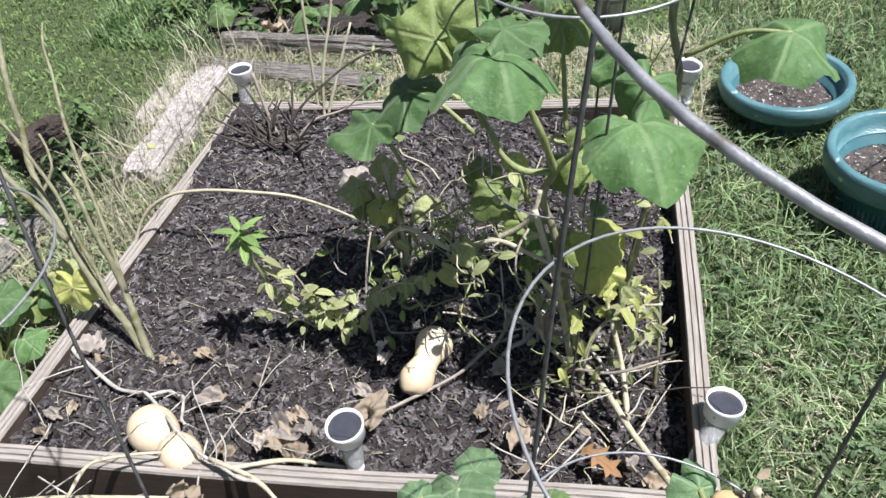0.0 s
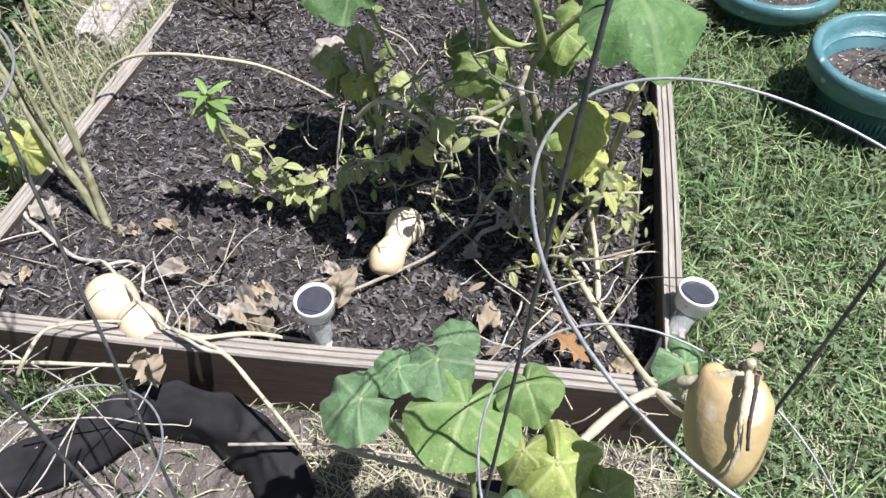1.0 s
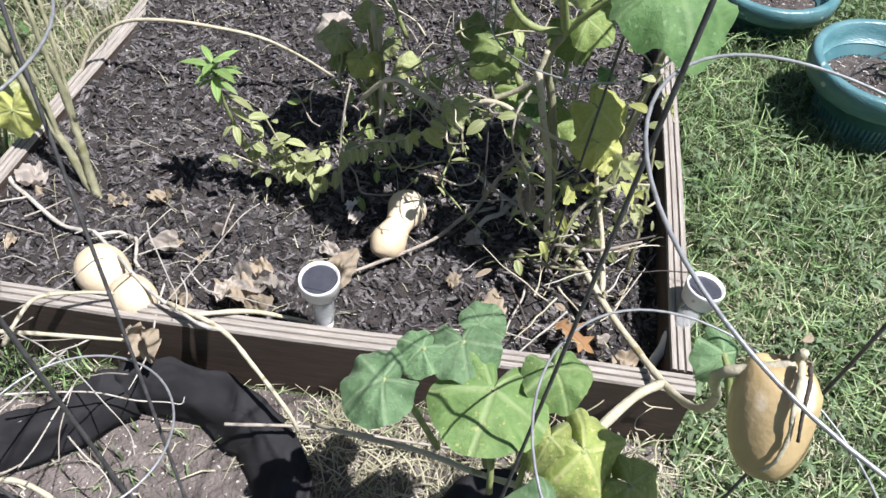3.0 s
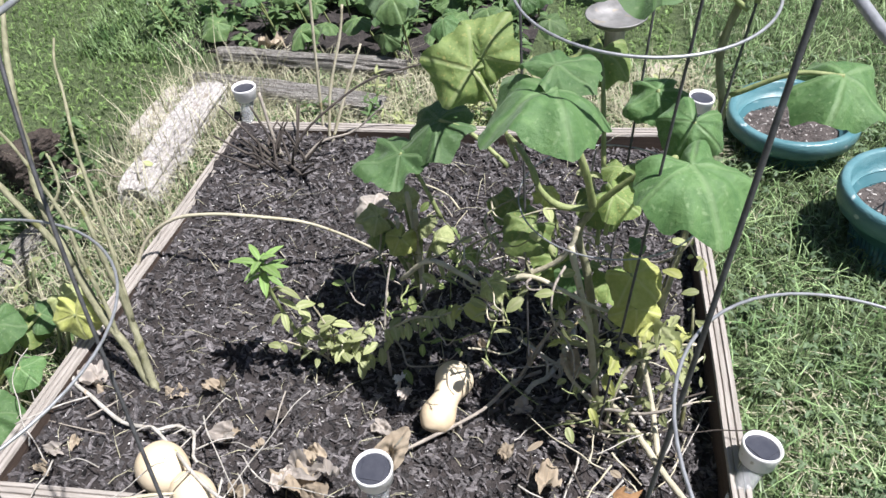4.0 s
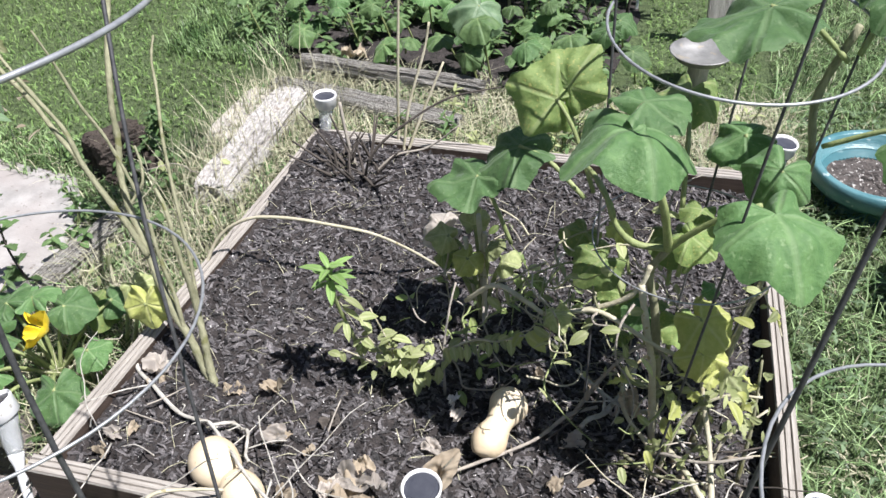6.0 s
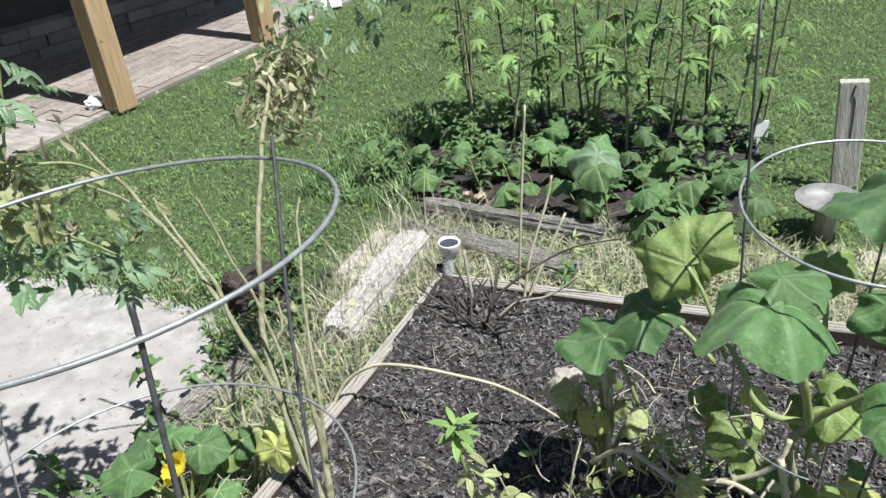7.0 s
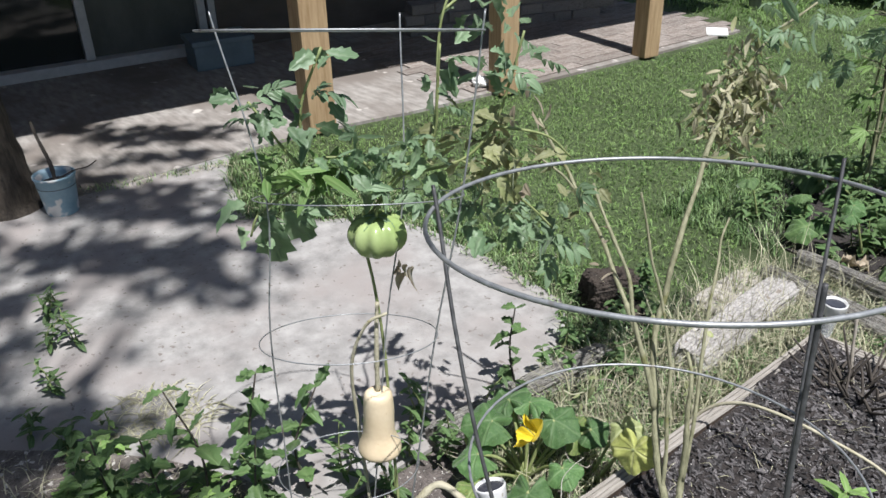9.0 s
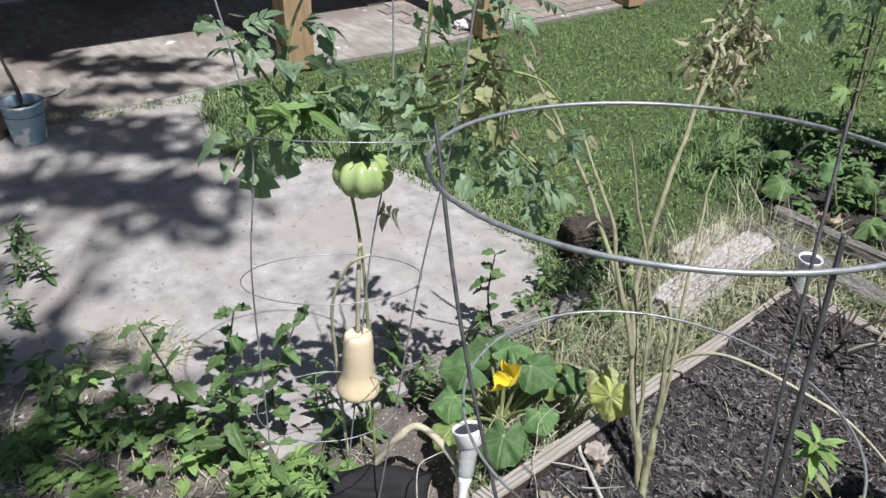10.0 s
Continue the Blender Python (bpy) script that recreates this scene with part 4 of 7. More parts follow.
def porch_roof():
    ob = tagged(new("roof_porch"), "porch roof carried by cedar posts along the patio", "roof", "", "structure")
    pts = [(-3.54, -3.0), (-2.32, 5.6), (-4.6, 5.9), (-9, 5.6), (-9, -3)]
    bm = bmesh.new()
    vs = [bm.verts.new((x, y, 2.42)) for x, y in pts]
    f = bm.faces.new(vs)
    r = bmesh.ops.extrude_face_region(bm, geom=[f])
    for v in r["geom"]:
        if isinstance(v, bmesh.types.BMVert):
            v.co.z = 2.55
    bmesh.ops.recalc_face_normals(bm, faces=bm.faces)
    part("deck", bm, FENCE, ob)
    for a, b in (((-3.5, -3.0), (-3.17, 1.93)), ((-3.17, 1.93), (-2.98, 2.99)), ((-2.98, 2.99), (-2.91, 4.13)), ((-2.91, 4.13), (-2.82, 5.55))):
        p, q = Vector((*a, 0)), Vector((*b, 0))
        u = (q - p).normalized()
        bm = bmesh.new()
        box(bm, 0, (q - p).length, -0.03, 0.03, 2.26, 2.419)
        o = part("beam", bm, FENCE, ob)
        o.matrix_basis = Matrix.Translation(p) @ Matrix((u, Vector((-u.y, u.x, 0)), Vector((0, 0, 1)))).transposed().to_4x4()


porch_roof()


def porch_light_block():
    """Closes the porch behind the camera's left side; unseen, added to darken the porch."""
    bm = bmesh.new()
    box(bm, -5.36, -3.6, -1.45, -1.3, 0.016, 2.41)
    tagged(part("wall_porch_light_block", bm, WALL), "unseen brown wall added to darken the shaded porch", "wall", "", "structure")


porch_light_block()


def porch_post(x, y, turn, w=0.058, group="porch posts"):
    bm = bmesh.new()
    box(bm, -w, w, -w, w, 0, 2.243, 0.008)
    ob = part("porch_post", bm, POST)
    ob.matrix_basis = pose(x, y, 0.016, 0, 0, turn)
    return tagged(ob, "square golden cedar porch post on the patio edge", "post", group)


porch_post(-3.17, 1.93, -8, 0.068)
porch_post(-2.98, 2.99, -8)
porch_post(-2.91, 4.13, -8)


def paver_strip():
    """Worn bricks along the patio edge between the posts."""
    ob = tagged(new("pavement_bricks"), "worn pinkish brick paving along the patio edge", "brick paving", "", "structure")
    a, b = Vector((-3.045, 2.85, 0.016)), Vector((-2.88, 5.08, 0.016))
    u = (b - a).normalized()
    m = Matrix.Translation(a) @ Matrix((u, Vector((-u.y, u.x, 0)), Vector((0, 0, 1)))).transposed().to_4x4()
    rnd = random.Random(31)
    bm = bmesh.new()
    box(bm, 0, 1, 0, 1, 0, 1, 0.02)
    me = bpy.data.meshes.new("brick")
    bm.to_mesh(me)
    bm.free()
    me.materials.append(PAVER)
    L = (b - a).length
    for r in range(12):
        x = -0.1 * (r % 2)
        while x < L:
            o = new("brick", me)
            o.parent = ob
            o.matrix_basis = m @ Matrix.Translation((x + rnd.uniform(-0.003, 0.003), 0.02 + r * 0.103, 0.002)) @ Matrix.Rotation(rnd.gauss(0, 0.012), 4, "Z") @ Matrix.Diagonal((0.2035, 0.1015, 0.005 + rnd.uniform(-0.001, 0.002), 1))
            x += 0.206


paver_strip()


def stacked_stones():
    """Low wall of three rough courses against the house."""
    ob = thing("stone_border", "low border of stacked grey stone blocks by the wall", "stone wall")
    a, b = Vector((-4.25, 3.4, 0.016)), Vector((-3.78, 4.72, 0.016))
    u = (b - a).normalized()
    L = (b - a).length
    m = Matrix((u, Vector((-u.y, u.x, 0)), Vector((0, 0, 1)))).transposed().to_4x4()
    rnd = random.Random(11)
    meshes = []
    for k in range(5):
        bm = bmesh.new()
        box(bm, 0, 1, 0, 1, 0, 1, 0.05, 0.02, rnd)
        me = bpy.data.meshes.new("block")
        bm.to_mesh(me)
        bm.free()
        me.materials.append(BLOCK)
        meshes.append(me)
    for c in range(3):
        x = -rnd.uniform(0, 0.15)
        while x < L - 0.1:
            w = rnd.uniform(0.14, 0.34)
            o = new("block", rnd.choice(meshes))
            o.parent = ob
            o.matrix_basis = Matrix.Translation(a) @ m @ Matrix.Translation((x, 0.02 + 0.03 * c + rnd.uniform(-0.012, 0.012), c * 0.068)) @ Matrix.Diagonal((w - 0.008, 0.17, 0.066, 1))
            x += w


stacked_stones()


def storage_bin():
    ob = thing("storage_bin", "blue-grey plastic storage bin against the house wall", "bin", at=(-4.62, 2.12, 0.016), rz=-10)
    bm = bmesh.new()
    box(bm, -0.13, 0.13, -0.18, 0.18, 0, 0.15, 0.015)
    part("body", bm, BIN, ob)
    bm = bmesh.new()
    box(bm, -0.142, 0.142, -0.192, 0.192, 0.15, 0.18, 0.008)
    part("lid", bm, BIN, ob)


storage_bin()


def pail():
    ob = thing("pail", "small stained blue pail holding a dead twig", "bucket", at=(-3.07, 0.685, 0.012))
    bm = bmesh.new()
    lathe(bm, [(0.058, 0), (0.06, 0.003), (0.075, 0.15), (0.079, 0.152), (0.079, 0.16), (0.072, 0.16), (0.07, 0.14), (0.06, 0.05), (0.01, 0.05)], 36)
    part("body", bm, PAIL, ob, smooth=True)
    bm = bmesh.new()
    lathe(bm, [(0.0735, 0.115), (0.068, 0.12), (0.001, 0.125)], 24, False, True)
    part("soil", bm, SOIL, ob)
    bm = bmesh.new()
    tube(bm, smooth_path([(0, 0, 0.11), (-0.01, 0.0, 0.2), (-0.04, -0.015, 0.3), (-0.055, -0.02, 0.36)], 6), 0.009, 0.005, 7, knobs=0.2, rnd=random.Random(2))
    tube(bm, smooth_path([(0, 0, 0.13), (0.05, 0.06, 0.17), (0.1, 0.1, 0.19), (0.14, 0.13, 0.22)], 6), 0.003, 0.002, 5)
    part("twig", bm, TWIG, ob, "dark dead twig")


pail()


def broad_tree(label, base, trunk, r0, tips, start, seed, cluster):
    """A trunk along a bent line, a limb to each tip, and streaks of leaves round the tips."""
    ob = thing("tree", label, "tree", at=base)
    o = Vector(base)
    bm = bmesh.new()
    tube(bm, smooth_path([Vector(p) - o for p in trunk], 8), r0, r0 * 0.4, 16, knobs=0.06, rnd=random.Random(5))
    part("trunk", bm, BARK, ob, smooth=True)
    rnd = random.Random(seed)
    items = []
    tmpl = lance(0.55, 0.1, 0.3, 3)
    for k, tip in enumerate(tips):
        a, e = Vector(start) - o + Vector((0, 0, 0.05 * k)), Vector(tip) - o
        mid = a.lerp(e, 0.5) + Vector((rnd.gauss(0, 0.1), rnd.gauss(0, 0.1), 0.2))
        bm = bmesh.new()
        tube(bm, smooth_path([a, mid, e], 5), 0.02, 0.005, 7)
        part("limb", bm, BARK, ob, smooth=True)
        for c in range(1 + k % 2):
            q = e + Vector((rnd.gauss(0, 0.13), rnd.gauss(0, 0.13), rnd.gauss(0, 0.2))) * c
            for _ in range(cluster):
                t = rnd.gauss(0, 0.19)
                v = q + Vector((0.6 * t + rnd.gauss(0, 0.045), 0.8 * t + rnd.gauss(0, 0.045), rnd.gauss(0, 0.08)))
                d = Vector((rnd.gauss(0, 1), rnd.gauss(0, 1), rnd.gauss(-0.2, 0.5)))
                items.append((tmpl, aim(v, d) @ Matrix.Scale(rnd.uniform(0.07, 0.12), 4)))
    foliage("crown", items, LEAF_WEED, ob)


# the tree at the patio corner carries its crown over the porch roof
rnd = random.Random(90)
broad_tree("dark-barked tree standing at the patio corner", (-3.28, 0.51, 0.0),
           [(-3.26, 0.53, -0.05), (-3.28, 0.51, 0.1), (-3.31, 0.49, 0.7), (-3.33, 0.46, 1.4), (-3.25, 0.44, 2.6), (-3.2, 0.4, 3.8), (-3.3, 0.3, 4.8)], 0.15,
           [(-3.3 + rnd.uniform(-1.3, 0.9), 0.3 + rnd.uniform(-1.2, 1.2), rnd.uniform(4.6, 6.2)) for _ in range(12)], (-3.2, 0.4, 3.6), 22, 150)
# a tall unseen tree, added behind the camera, throws the dappled shade over the slab
rnd = random.Random(91)
SHADE = [(-3.95, 1.05), (-3.7, 1.25), (-3.35, 1.2), (-3.1, 0.93), (-2.87, 0.92), (-2.71, 0.56), (-2.64, 1.08), (-2.47, 0.86), (-2.2, 0.8), (-1.8, 0.24),
         (-1.5, 0.14), (-1.38, 0.02), (-3.45, 0.72), (-3.5, 0.3), (-3.05, 0.22), (-2.6, 0.12), (-2.2, 0.05), (-1.9, -0.12), (-3.9, 0.45), (-1.6, -0.1)]
TIPS = []
for sx, sy in SHADE:                       # where the shade of each limb falls
    z = rnd.uniform(6.2, 7.4)
    TIPS.append((sx + SUN_TO.x / SUN_TO.z * z, sy + SUN_TO.y / SUN_TO.z * z, z))
broad_tree("tall unseen tree added behind the camera to dapple the slab", (2.3, -2.0, 0.0),
           [(2.3, -2.0, -0.05), (2.3, -2.0, 0.3), (2.25, -1.9, 1.5), (2.1, -1.6, 3.2), (1.9, -1.2, 4.8), (1.7, -0.8, 5.8)], 0.19, TIPS, (1.95, -1.3, 4.6), 21, 62)


# ---- far end of the yard ----
def far_fence():
    ob = thing("fence", "brown board fence at the end of the yard", "fence", at=(-3.1, 7.9, 0), rz=-4)
    rnd = random.Random(8)
    bm = bmesh.new()
    box(bm, -0.055, 0.055, -0.008, 0.008, 0, 1.6, 0.004)
    me = bpy.data.meshes.new("board")
    bm.to_mesh(me)
    bm.free()
    me.materials.append(FENCE)
    for k in range(64):
        o = new("board", me)
        o.parent = ob
        o.matrix_basis = pose(k * 0.122 - 0.4, rnd.uniform(-0.006, 0.006), rnd.uniform(-0.03, 0.0), 0, rnd.uniform(-0.6, 0.6), 0)
    bm = bmesh.new()
    box(bm, -0.5, 7.6, 0.012, 0.05, 0.35, 0.44)
    part("rail", bm, FENCE, ob)


far_fence()


def hedge(at, size, count, seed, label, material=None):
    ob = thing("bush", label, "bush", "bushes along the fence", at=at)
    rnd = random.Random(seed)
    tips = []
    for k in range(12):
        e = Vector((rnd.uniform(-1, 1) * size[0], rnd.uniform(-1, 1) * size[1], rnd.uniform(0.3, 1) * size[2]))
        bm = bmesh.new()
        tube(bm, smooth_path([(0, 0, 0), e * 0.5 + Vector((0, 0, 0.1)), e], 4), 0.015, 0.004, 5)
        part("stem", bm, TWIG, ob)
        tips += [e * 0.5, e * 0.8, e]
    t = lance(0.5, 0.1, 0.3, 3)
    items = []
    for _ in range(count):
        p = rnd.choice(tips) + Vector((rnd.gauss(0, 0.12), rnd.gauss(0, 0.12), rnd.gauss(0, 0.1)))
        p.z = max(p.z, 0.03)
        items.append((t, aim(p, (rnd.gauss(0, 1), rnd.gauss(0, 1), rnd.gauss(0, 0.5))) @ Matrix.Scale(rnd.uniform(0.05, 0.1), 4)))
    foliage("leaves", items, material or LEAF_WEED, ob)


hedge((-2.9, 6.75, 0), (0.55, 0.3, 0.8), 1200, 31, "dark leafy bush before the fence")
hedge((-4.28, 5.05, 0), (0.14, 0.2, 0.34), 320, 34, "small dark shrub at the end of the house wall")
hedge((-2.3, 7.4, 0), (0.5, 0.3, 0.6), 900, 32, "ragged leafy bush before the fence")
hedge((-1.0, 7.5, 0), (0.7, 0.3, 0.6), 900, 33, "ragged leafy bush before the fence")

bm = bmesh.new()
tube(bm, [(0, 0, 0), (0, 0, 1.0), (0, 0, 2.0)], 0.045, 0.045, 16)
o = part("grey_pole", bm, GREY_POST, smooth=True)
o.matrix_basis = pose(-3.2, 5.83, -0.02)
tagged(o, "plain grey pole standing in the lawn", "pole")


def jug():
    ob = thing("jug", "white plastic jug with a green cap on the lawn", "jug", at=(-2.36, 6.3, 0.0))
    bm = bmesh.new()
    lathe(bm, [(0.06, 0), (0.066, 0.01), (0.066, 0.13), (0.05, 0.17), (0.025, 0.19), (0.025, 0.2)], 24)
    part("body", bm, JUG, ob, smooth=True)
    bm = bmesh.new()
    lathe(bm, [(0.03, 0.2), (0.03, 0.235), (0.02, 0.24)], 20)
    part("cap", bm, JUG_CAP, ob, smooth=True)


jug()

bm = bmesh.new()
box(bm, -0.07, 0.07, -0.1, 0.1, 0, 0.012, 0.003)
o = part("white_board", bm, PAPER)
o.matrix_basis = pose(-2.93, 4.93, 0.017, 0, 0, 35)
tagged(o, "small white board lying on the patio corner", "board")


# ---- things behind the bed ----
def plank_post():
    bm = bmesh.new()
    box(bm, -0.042, 0.042, -0.02, 0.02, 0, 0.4, 0.004)
    ob = part("plank", bm, PLANK)
    ob.matrix_basis = pose(0.36, 2.93, -0.02, -3, -3, 6)
    tagged(ob, "cracked grey plank standing upright in the grass", "plank")
    bm = bmesh.new()
    tube(bm, smooth_path([(0.002, -0.0205, 0.2), (0.006, -0.0205, 0.33), (-0.002, -0.0205, 0.36), (0.004, -0.0205, 0.39)], 5), 0.0022, 0.003, 5)
    part("crack", bm, TWIG, ob)


plank_post()


def birdbath_dish():
    ob = thing("dish", "dull metal dish of water standing on a stump", "dish", at=(0.315, 2.6, 0.0))
    bm = bmesh.new()
    lathe(bm, [(0.03, 0), (0.032, 0.1), (0.034, 0.105), (0.03, 0.105), (0.02, 0.1)], 30)
    part("stump", bm, PLANK, ob, "grey wooden stump", True)
    bm = bmesh.new()
    lathe(bm, [(0.045, 0.106), (0.075, 0.115), (0.093, 0.136), (0.097, 0.138), (0.093, 0.141), (0.072, 0.121), (0.001, 0.115)], 40)
    part("bowl", bm, TIN, ob, smooth=True)


birdbath_dish()

bm = bmesh.new()
box(bm, -0.03, 0.03, -0.004, 0.004, 0.06, 0.12, 0.001)
box(bm, -0.005, 0.005, -0.003, 0.003, 0, 0.065, 0.001)
o = part("plant_tag", bm, PAPER)
o.matrix_basis = pose(0.06, 3.13, 0.02, -10, 0, 8)
tagged(o, "blank white garden marker in the second bed", "garden marker")

for x, y, z, s, rz, rx in ((-0.505, 1.858, 0.118, 0.02, 30, -35), (-0.127, 1.875, 0.12, 0.022, 10, -8)):
    bm = bmesh.new()
    box(bm, -s * 0.55, s * 0.55, -0.001, 0.001, 0, s * 1.7 if rx == -8 else s, 0.0005)
    o = part("plant_tag", bm, PAPER)
    o.matrix_basis = pose(x, y, z, rx, 0, rz)
    tagged(o, "small white plant tag pushed into the mulch", "plant tag", "plant tags")


def rock(at, size, seed, label, material):
    bm = bmesh.new()
    bmesh.ops.create_icosphere(bm, subdivisions=3, radius=1)
    for v in bm.verts:
        n = v.co.normalized()
        v.co = Vector((n.x * size[0], n.y * size[1], n.z * size[2])) * (1 + 0.35 * noise.noise(n * 1.6 + Vector((seed, 0, 0))) + 0.12 * noise.noise(n * 5 + Vector((0, seed, 0))))
    ob = part("rock", bm, material)
    ob.matrix_basis = pose(*at)
    return tagged(ob, label, "rock")


def paper_scrap():
    bm = bmesh.new()
    bmesh.ops.create_icosphere(bm, subdivisions=3, radius=1)
    for v in bm.verts:
        n = v.co.normalized()
        v.co = Vector((n.x * 0.05, n.y * 0.04, n.z * 0.035)) * (1 + 0.5 * noise.noise(n * 2.2) + 0.25 * noise.noise(n * 6))
    ob = part("paper_scrap", bm, PAPER)
    ob.matrix_basis = pose(-3.12, 2.95, 0.05)
    tagged(ob, "crumpled white paper scrap by the porch post", "paper scrap")


paper_scrap()
rock((-1.11, 1.74, 0.02), (0.06, 0.05, 0.05), 6, "dark rock among the weeds", STONE)


# ---- black weed cloth by the bed ----
def cloth_band(bm, top, foot, seed, rows=14):
    """A crumpled sheet hung between an upper and a lower line."""
    A, B = smooth_path(top, 8), smooth_path(foot, 8)
    n = min(len(A), len(B))
    g = []
    for i in range(n):
        line = []
        for k in range(rows + 1):
            f = k / rows
            p = A[i].lerp(B[i], f)
            w = math.sin(math.pi * f)
            p = p + Vector((0.006 * noise.noise((i * 0.25, f * 3, seed)), -0.012 * w + 0.012 * noise.noise((i * 0.18, f * 2.5, seed + 3)), 0.018 * w + 0.014 * noise.noise((i * 0.22, f * 4, seed + 7))))
            p.z = max(p.z, 0.01)
            line.append(bm.verts.new(p))
        g.append(line)
    for P, Q in zip(g, g[1:]):
        for k in range(rows):
            bm.faces.new((P[k], P[k + 1], Q[k + 1], Q[k]))


def weed_cloth():
    ob = thing("weed_cloth", "rumpled black weed cloth lying along the front of the bed", "weed cloth")
    for k, (top, foot) in enumerate((
            ([(-0.98, 0.64, 0.03), (-0.8, 0.61, 0.07), (-0.6, 0.57, 0.08), (-0.46, 0.57, 0.085), (-0.36, 0.625, 0.09), (-0.296, 0.69, 0.095), (-0.25, 0.728, 0.1)],
             [(-0.97, 0.56, 0.01), (-0.8, 0.53, 0.02), (-0.6, 0.5, 0.02), (-0.47, 0.5, 0.02), (-0.35, 0.565, 0.02), (-0.268, 0.64, 0.02), (-0.222, 0.69, 0.025)]),
            ([(-0.99, 0.55, 0.03), (-0.93, 0.62, 0.06), (-0.87, 0.71, 0.07), (-0.8, 0.79, 0.05)],
             [(-0.93, 0.48, 0.012), (-0.87, 0.56, 0.02), (-0.8, 0.64, 0.02), (-0.72, 0.72, 0.015)]),
            ([(-0.255, 0.73, 0.1), (-0.184, 0.75, 0.102), (-0.11, 0.752, 0.1), (-0.049, 0.738, 0.09), (0.015, 0.715, 0.06)],
             [(-0.25, 0.69, 0.03), (-0.2, 0.697, 0.015), (-0.13, 0.7, 0.015), (-0.07, 0.67, 0.012), (-0.02, 0.66, 0.012)]),
            ([(-0.06, 0.735, 0.095), (0.0, 0.715, 0.075), (0.05, 0.68, 0.055), (0.08, 0.64, 0.05), (0.1, 0.57, 0.045), (0.09, 0.5, 0.02)],
             [(-0.07, 0.675, 0.014), (-0.03, 0.64, 0.014), (0.0, 0.6, 0.014), (0.015, 0.56, 0.014), (0.02, 0.51, 0.014), (0.03, 0.46, 0.014)]),
            ([(0.24, 0.585, 0.02), (0.285, 0.65, 0.1), (0.339, 0.685, 0.125), (0.39, 0.672, 0.11), (0.45, 0.63, 0.02)],
             [(0.2, 0.52, 0.014), (0.27, 0.52, 0.016), (0.33, 0.53, 0.016), (0.39, 0.525, 0.016), (0.48, 0.52, 0.014)]))):
        bm = bmesh.new()
        cloth_band(bm, top, foot, k * 11)
        bmesh.ops.recalc_face_normals(bm, faces=bm.faces)
        bmesh.ops.solidify(bm, geom=bm.faces[:], thickness=0.003)
        part("fold", bm, BLACK, ob, smooth=True)


weed_cloth()

# ---- squash plants: every broad leaf is a part ----
LEAF_MESHES = {}


def big_leaf(parent, at, forward, up, size, material, seed, droop=0.35, depth=0.07, cup=0.04, root=None, stalk_r=0.0032, label=""):
    """A broad leaf whose stalk meets the blade at `at`; root is where the stalk leaves the vine."""
    key = (seed % 7, round(droop, 2), round(depth, 2), round(cup, 2))
    if key not in LEAF_MESHES:
        me = round_leaf(1.0, seed % 7 + 1, 5, depth, droop, cup)
        me.polygons.foreach_set("use_smooth", [True] * len(me.polygons))
        LEAF_MESHES[key] = me
    me = LEAF_MESHES[key].copy()
    me.materials.append(material)
    ob = new("leaf", me)
    ob.parent = parent
    ob.matrix_basis = aim(at, forward, up) @ Matrix.Scale(size, 4)
    if label:
        ob["label"] = label
    if root:
        a, b = Vector(root), Vector(at)
        mid = a.lerp(b, 0.55) + Vector((0, 0, (b - a).length * 0.12))
        bm = bmesh.new()
        tube(bm, smooth_path([a, mid, b], 6), stalk_r * 1.25, stalk_r, 8, knobs=0.06, rnd=random.Random(seed))
        part("leaf_stalk", bm, STEM, parent, smooth=True)
    return ob


def vine(parent, pts, r0, r1, material=None, name="vine", sides=8, knobs=0.12, seed=1):
    bm = bmesh.new()
    tube(bm, smooth_path(pts, 6), r0, r1, sides, knobs=knobs, rnd=random.Random(seed))
    return part(name, bm, material or STEM, parent, smooth=True)


vine_plant = thing("squash_plant", "tall squash vine with broad green leaves in the bed", "squash plant")
J = (0.321, 1.2, 0.492)                     # knot where the leaf stalks part
VC = [(0.42, 1.17, 0.08), (0.44, 1.22, 0.25), (0.47, 1.27, 0.42), (0.488, 1.31, 0.52), (0.495, 1.32, 0.6), (0.478, 1.32, 0.7), (0.5, 1.3, 0.82)]
vine(vine_plant, [(0.35, 1.17, 0.08), (0.34, 1.19, 0.22), (0.318, 1.2, 0.36), (0.3, 1.2, 0.44), J], 0.0075, 0.006, STEM_TAN, seed=3)
vine(vine_plant, [J, (0.271, 1.19, 0.5), (0.241, 1.19, 0.528), (0.227, 1.195, 0.562), (0.205, 1.22, 0.58), (0.18, 1.28, 0.56)], 0.0058, 0.004, STEM, seed=4)
vine(vine_plant, VC, 0.007, 0.0055, STEM_TAN, seed=5)
vine(vine_plant, [J, (0.307, 1.17, 0.58), (0.289, 1.16, 0.64), (0.268, 1.14, 0.72)], 0.0068, 0.0045, STEM, seed=6)
vine(vine_plant, [J, (0.348, 1.19, 0.535), (0.385, 1.18, 0.58), (0.425, 1.15, 0.63)], 0.006, 0.004, STEM, seed=7)
vine(vine_plant, [(0.0, 1.2, 0.3), (0.06, 1.18, 0.37), (0.116, 1.17, 0.355), (0.152, 1.17, 0.337), (0.214, 1.17, 0.365), (0.267, 1.17, 0.4), (0.291, 1.17, 0.436), (0.3, 1.18, 0.47)], 0.0045, 0.004, STEM_PALE, seed=8)
vine(vine_plant, [(0.16, 1.17, 0.34), (0.23, 1.16, 0.375), (0.285, 1.15, 0.36), (0.34, 1.15, 0.33), (0.42, 1.16, 0.3), (0.5, 1.17, 0.25)], 0.0042, 0.003, STEM_PALE, seed=9)
